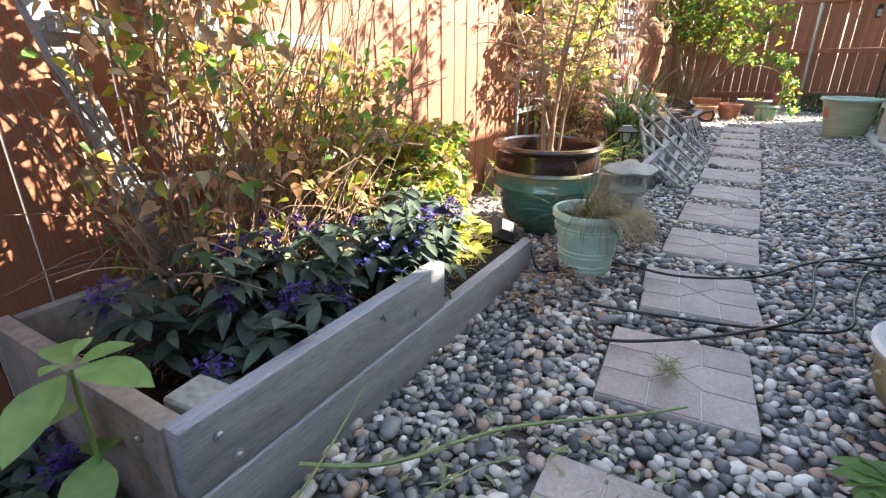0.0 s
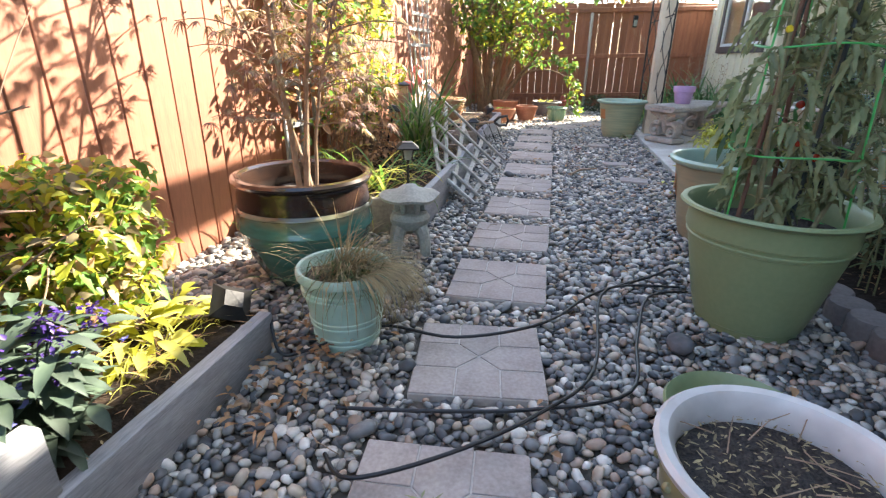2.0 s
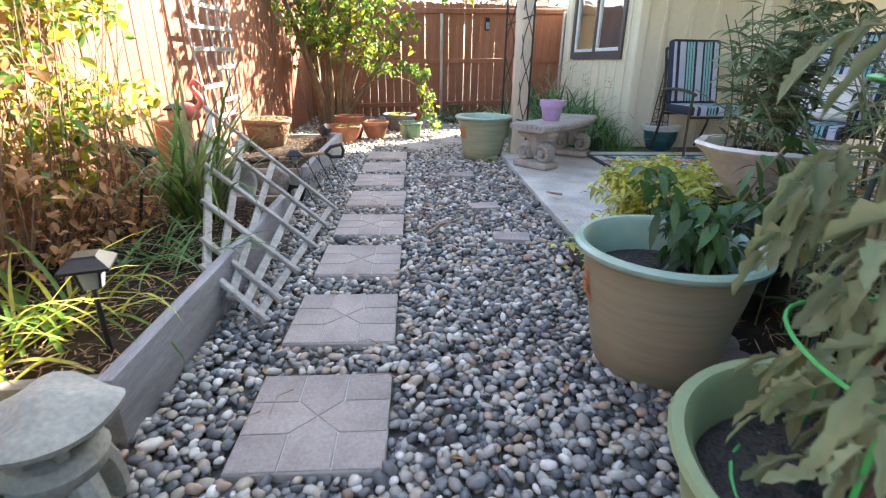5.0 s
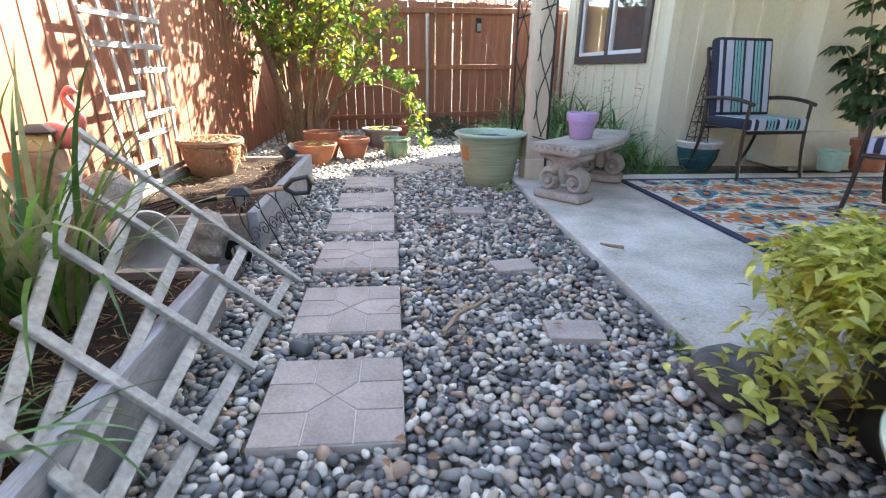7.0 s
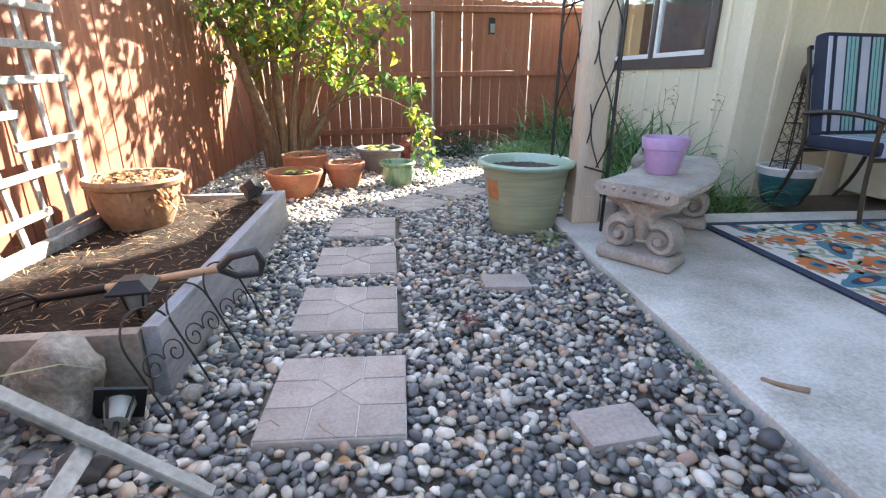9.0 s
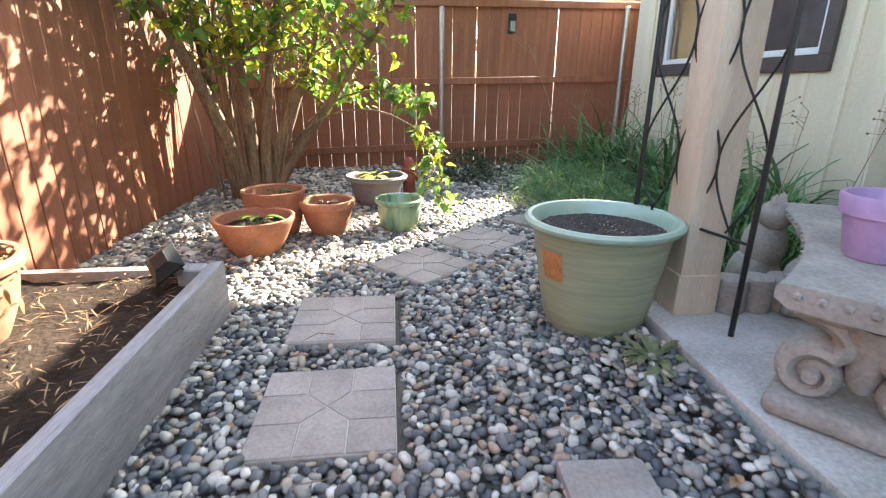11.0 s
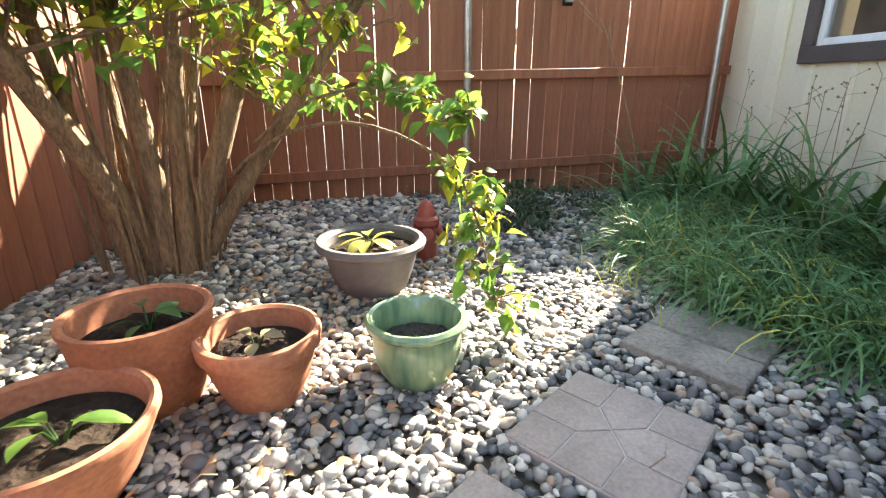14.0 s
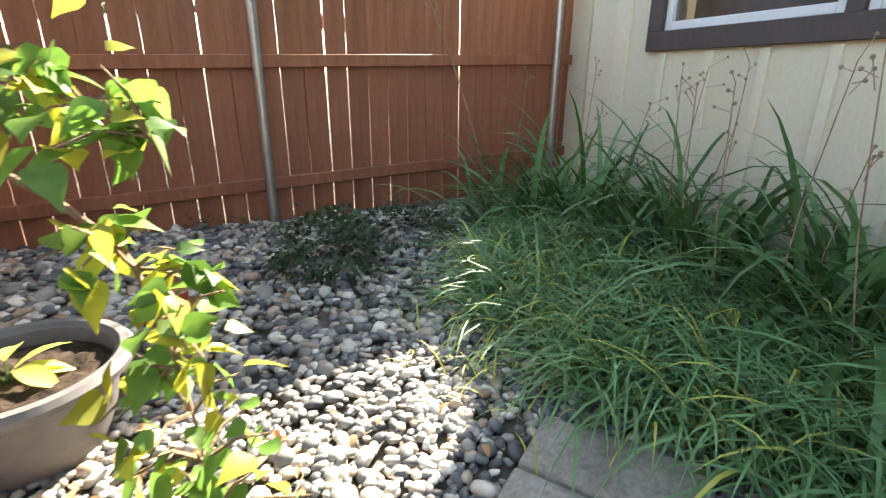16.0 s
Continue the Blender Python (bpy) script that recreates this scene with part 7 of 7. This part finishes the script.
pot("fluted_planter", "white scalloped bowl planter on a dark stand", (1.66, 3.99, .452), [(0, 0), (.10, 0), (.11, .01), (.19, .12), (.225, .17), (.25, .19), (.26, .205), (.25, .218), (.225, .212), (.205, .17)], WHITEPOT, .17, .20, wave=flu, segs=60)
leafy_stalks("oleander", "tall bushy plant with narrow grey-green leaves in the white planter", (1.66, 3.99, .61), 26, .62, (.13, .13), .12, .022, LEAF_ASTER, 34, .16)
leafy_stalks("aster_clump", "leafy stalks with dark stems behind the bench", (2.05, 4.75, .0), 1, .2, (.02, .02), .05, .01, LEAF_ASTER, 4)

LEAF_BERRY = leafmat("strawberry_leaf", (.17, .26, .085), (.08, .14, .04), .35, .5)
# strawberry pots
for x, y, z, r, h in ((1.22, 1.86, -.015, .13, .21), (1.40, 2.10, -.01, .14, .27), (1.33, 1.55, -.015, .13, .21)):
    terracotta("strawberry_pot", "terracotta pot overflowing with strawberry leaves", (x, y, z), r * .68, r, h, .05)
    s = thing("strawberry_plant", "strawberry plant with rounded green leaflets, some brown", "plant", (x, y, z + h * .7))
    L, L2, B = Leaves(), Leaves(), BM()
    for i in range(34):
        a = rng.uniform(0, 6.3)
        rr_ = rng.uniform(.04, .20)
        e = Vector((math.cos(a) * rr_, math.sin(a) * rr_, rng.uniform(.05, .24) - .12 * (rr_ > .15)))
        tube(B, bezier((0, 0, 0), e * .5 + Vector((0, 0, .09)), e, 4), .0022, 4)
        for k in (-1, 0, 1):
            d = Matrix.Rotation(k * 1.2, 3, "Z") @ Vector((math.cos(a), math.sin(a), rng.uniform(-.1, .2)))
            (L if rng.random() < .88 else L2).leaf(e, d, rng.uniform(.05, .075), rng.uniform(.04, .055), .4, shape=OVAL, fold=.3)
    for i in range(7):
        a = rng.uniform(2.5, 4.5)
        L2.leaf((math.cos(a) * .13, math.sin(a) * .13, .06), rand_dir(-.6, .2), .08, .06, .6, fold=.9, shape=OVAL)
    part("stem", B, LEAF_GREEN, s)
    leafy_part("foliage", L, LEAF_BERRY, s)
    leafy_part("foliage", L2, LEAF_DRY, s, "crisp brown leaves")
pot("green_dish", "mossy green shallow dish beside the bowl", (.64, 1.80, -.01), [(0, 0), (.11, 0), (.12, .006), (.165, .085), (.178, .095), (.172, .102), (.155, .09), (.12, .02), (0, .018)], OLIVE, .045, .135, soil_mat=material("moss", (.16, .20, .05), (.09, .12, .03), rough=.9, grain=50, stain=9, bump=.5))
sq = thing("squash_seedling", "pale green lobed leaves with a yellow bud", "plant", (.42, 1.02, -.02))
QL, QB = Leaves(), BM()
for a, l in ((150, .11), (250, .10), (60, .09), (200, .08)):
    c = Vector((math.cos(radians(a)) * .06, math.sin(radians(a)) * .06, .14))
    tube(QB, bezier((0, 0, 0), (0, 0, .10), c, 4), .003, 5)
    for k in (-.9, -.45, 0, .45, .9):
        QL.leaf(c, Matrix.Rotation(k, 3, "Z") @ Vector((math.cos(radians(a)), math.sin(radians(a)), .1)), l * (1 - .2 * abs(k)), .045, .3, shape=OVAL)
part("stem", QB, LEAF_GREEN, sq)
leafy_part("leaf", QL, LEAF_LILAC, sq)
bud = BM()
tube(bud, [(.02, .02, 0), (.03, .01, .15), (.03, .01, .20)], .003, 6, .012)
part("bud", bud, YEL, sq, "closed yellow bud")

# ---- hoses, branches and litter on the gravel ----


def smooth(pts, n=6):
    out = []
    P = [Vector(p) for p in pts]
    for i in range(len(P) - 1):
        a, b, c, d = P[max(i - 1, 0)], P[i], P[i + 1], P[min(i + 2, len(P) - 1)]
        for k in range(n):
            t = k / n
            out.append(.5 * ((2 * b) + (c - a) * t + (2 * a - 5 * b + 4 * c - d) * t * t + (3 * b - 3 * c + d - a) * t ** 3))
    return out + [P[-1]]


for pts in ([(-.74, 1.96, .14), (-.66, 1.86, .04), (-.58, 1.90, .03), (-.406, 2.09, .035), (-.13, 2.06, .045), (.148, 2.22, .045), (.338, 2.52, .035), (.58, 2.74, .035), (.70, 2.90, .02)],
            [(.70, 2.70, .02), (.45, 2.62, .035), (.354, 2.45, .04), (.306, 1.98, .04), (.153, 1.74, .045), (-.05, 1.55, .045), (-.252, 1.44, .035), (-.34, 1.50, .03)],
            [(-.38, 1.66, .03), (-.114, 1.70, .035), (.153, 1.77, .035), (.40, 1.90, .035), (.46, 2.2, .03), (.55, 2.55, .03), (.72, 2.66, .02)]):
    h = thing("drip_hose", "thin black irrigation hose trailing over pebbles and stones", "hose", group="irrigation hoses")
    part("tube", tube(BM(), smooth(pts), .0055, 8), HOSE, h)
br = thing("fallen_stalk", "cut green plant stalk lying on the pebbles", "plant stalk")
BB, BL = BM(), Leaves()
tube(BB, smooth([(-.70, .55, .05), (-.537, .66, .045), (-.363, .90, .04), (-.1, 1.10, .05), (.0, 1.2, .045)]), .006, 7, .003)
tube(BB, smooth([(-.62, .30, .03), (-.60, .50, .12), (-.66, .74, .16)]), .004, 6, .002)
tube(BB, smooth([(-.45, .55, .03), (-.38, .72, .05), (-.30, .80, .06)]), .003, 6, .002)
for i in range(110):
    c = Vector((rng.uniform(-.55, .05), rng.uniform(.6, .95), rng.uniform(.025, .06)))
    BL.leaf(c, rand_dir(-.2, .4), rng.uniform(.02, .06), rng.uniform(.004, .014), .2, shape=LANCE)
part("stalk", BB, material("green_stalk", (.20, .26, .09), (.13, .18, .06), rough=.6), br)
leafy_part("foliage", BL, LEAF_TOMATO, br, "wilted shredded leaves")
dl = thing("leaf_litter", "scattered fallen dry leaves and twigs on the pebbles", "leaf litter", kind="stuff")
DL, DT = Leaves(), BM()
for i in range(210):
    x, y = rng.uniform(-.6, 1.1), rng.uniform(.7, 9.2)
    if any(math.hypot(x - q[0], y - q[1]) < .27 for q in stones_at):
        continue
    DL.leaf((x, y, .03 + rng.uniform(0, .012)), rand_dir(-.15, .25), rng.uniform(.02, .045), rng.uniform(.012, .025), .3, fold=.6, shape=OVAL)
for i in range(320):
    x, y = rng.uniform(-1.3, .7), rng.uniform(7.6, 10.2)
    if any(math.hypot(x - q[0], y - q[1]) < .27 for q in stones_at):
        continue
    DL.leaf((x, y, .03 + rng.uniform(0, .012)), rand_dir(-.15, .25), rng.uniform(.02, .05), rng.uniform(.012, .028), .3, fold=.6, shape=OVAL)
for i in range(120):
    x, y = rng.uniform(-.72, -.45), rng.uniform(1.5, 2.1)
    DL.leaf((x, y, .03 + rng.uniform(0, .02)), rand_dir(-.15, .4), rng.uniform(.02, .05), rng.uniform(.008, .02), .3, fold=.6)
for i in range(40):
    x, y, a = rng.uniform(-.5, 1.0), rng.uniform(.8, 9.0), rng.uniform(0, 6.3)
    l = rng.uniform(.05, .13)
    tube(DT, [(x, y, .035), (x + l * .5 * math.cos(a), y + l * .5 * math.sin(a), .045), (x + l * math.cos(a + .3), y + l * math.sin(a + .3), .035)], .002, 4, .001)
leafy_part("leaf", DL, LEAF_DRY, dl)
part("twig", DT, TWIG, dl)
tg = thing("driftwood_twig", "gnarled brown dead twig on the pebbles", "twig")
tgb = BM()
tube(tgb, smooth([(.30, 4.70, .04), (.38, 4.82, .055), (.46, 4.90, .05), (.52, 4.98, .045)]), .011, 7, .006)
tube(tgb, smooth([(.38, 4.82, .055), (.37, 4.90, .06), (.34, 4.95, .05)]), .006, 6, .003)
part("branch", wobble(tgb, .004, 30), TWIG, tg)
rt = thing("red_leaf_tuft", "crumpled dark red leaves lying on the pebbles", "plant debris", (.405, 5.985, .025))
RTL = Leaves()
for i in range(34):
    RTL.leaf((rng.gauss(0, .022), rng.gauss(0, .018), rng.uniform(0, .02)), rand_dir(-.1, .6), rng.uniform(.015, .035), rng.uniform(.006, .012), .3, fold=.7)
leafy_part("leaf", RTL, leafmat("red_leaf", (.22, .035, .03), (.11, .02, .02), .3), rt)
for x, y, n_ in ((1.09, 4.56, 46), (1.08, 5.62, 18), (1.10, 6.15, 14)):
    wk = thing("small_weed", "tiny green weed growing at the patio edge", "weed", (x, y, .03), group="weeds at the patio edge")
    WKL = Leaves()
    for i in range(n_):
        WKL.leaf((rng.gauss(0, .022), rng.gauss(0, .03), rng.uniform(0, .02)), rand_dir(-.1, .9), rng.uniform(.015, .04), rng.uniform(.006, .012), .3)
    leafy_part("foliage", WKL, LEAF_LILAC, wk)
pod = thing("seed_pod", "withered green-brown pod lying on the patio", "plant debris")
part("pod", tube(BM(), smooth([(1.17, 5.44, .095), (1.20, 5.40, .097), (1.26, 5.37, .095)]), .006, 8, .010), TWIG, pod)
sn = thing("dried_plant_tuft", "small dry uprooted weed on a stepping stone", "plant debris", (-.07, 1.36, .03))
SNL = Leaves()
for i in range(60):
    SNL.leaf((rng.gauss(0, .02), rng.gauss(0, .03), rng.uniform(0, .02)), rand_dir(-.1, .6), rng.uniform(.02, .06), .006, .2, shape=LANCE)
leafy_part("leaf", SNL, LEAF_TOMATO, sn)
big_p = BM()
bmesh.ops.create_icosphere(big_p, subdivisions=3, radius=1, matrix=Matrix.Diagonal((.045, .055, .03, 1)))
part("stone", wobble(big_p, .006, 12), ROCK, thing("cobble", "large smooth grey cobble among the pebbles", "stone", (.60, 2.22, .025)))
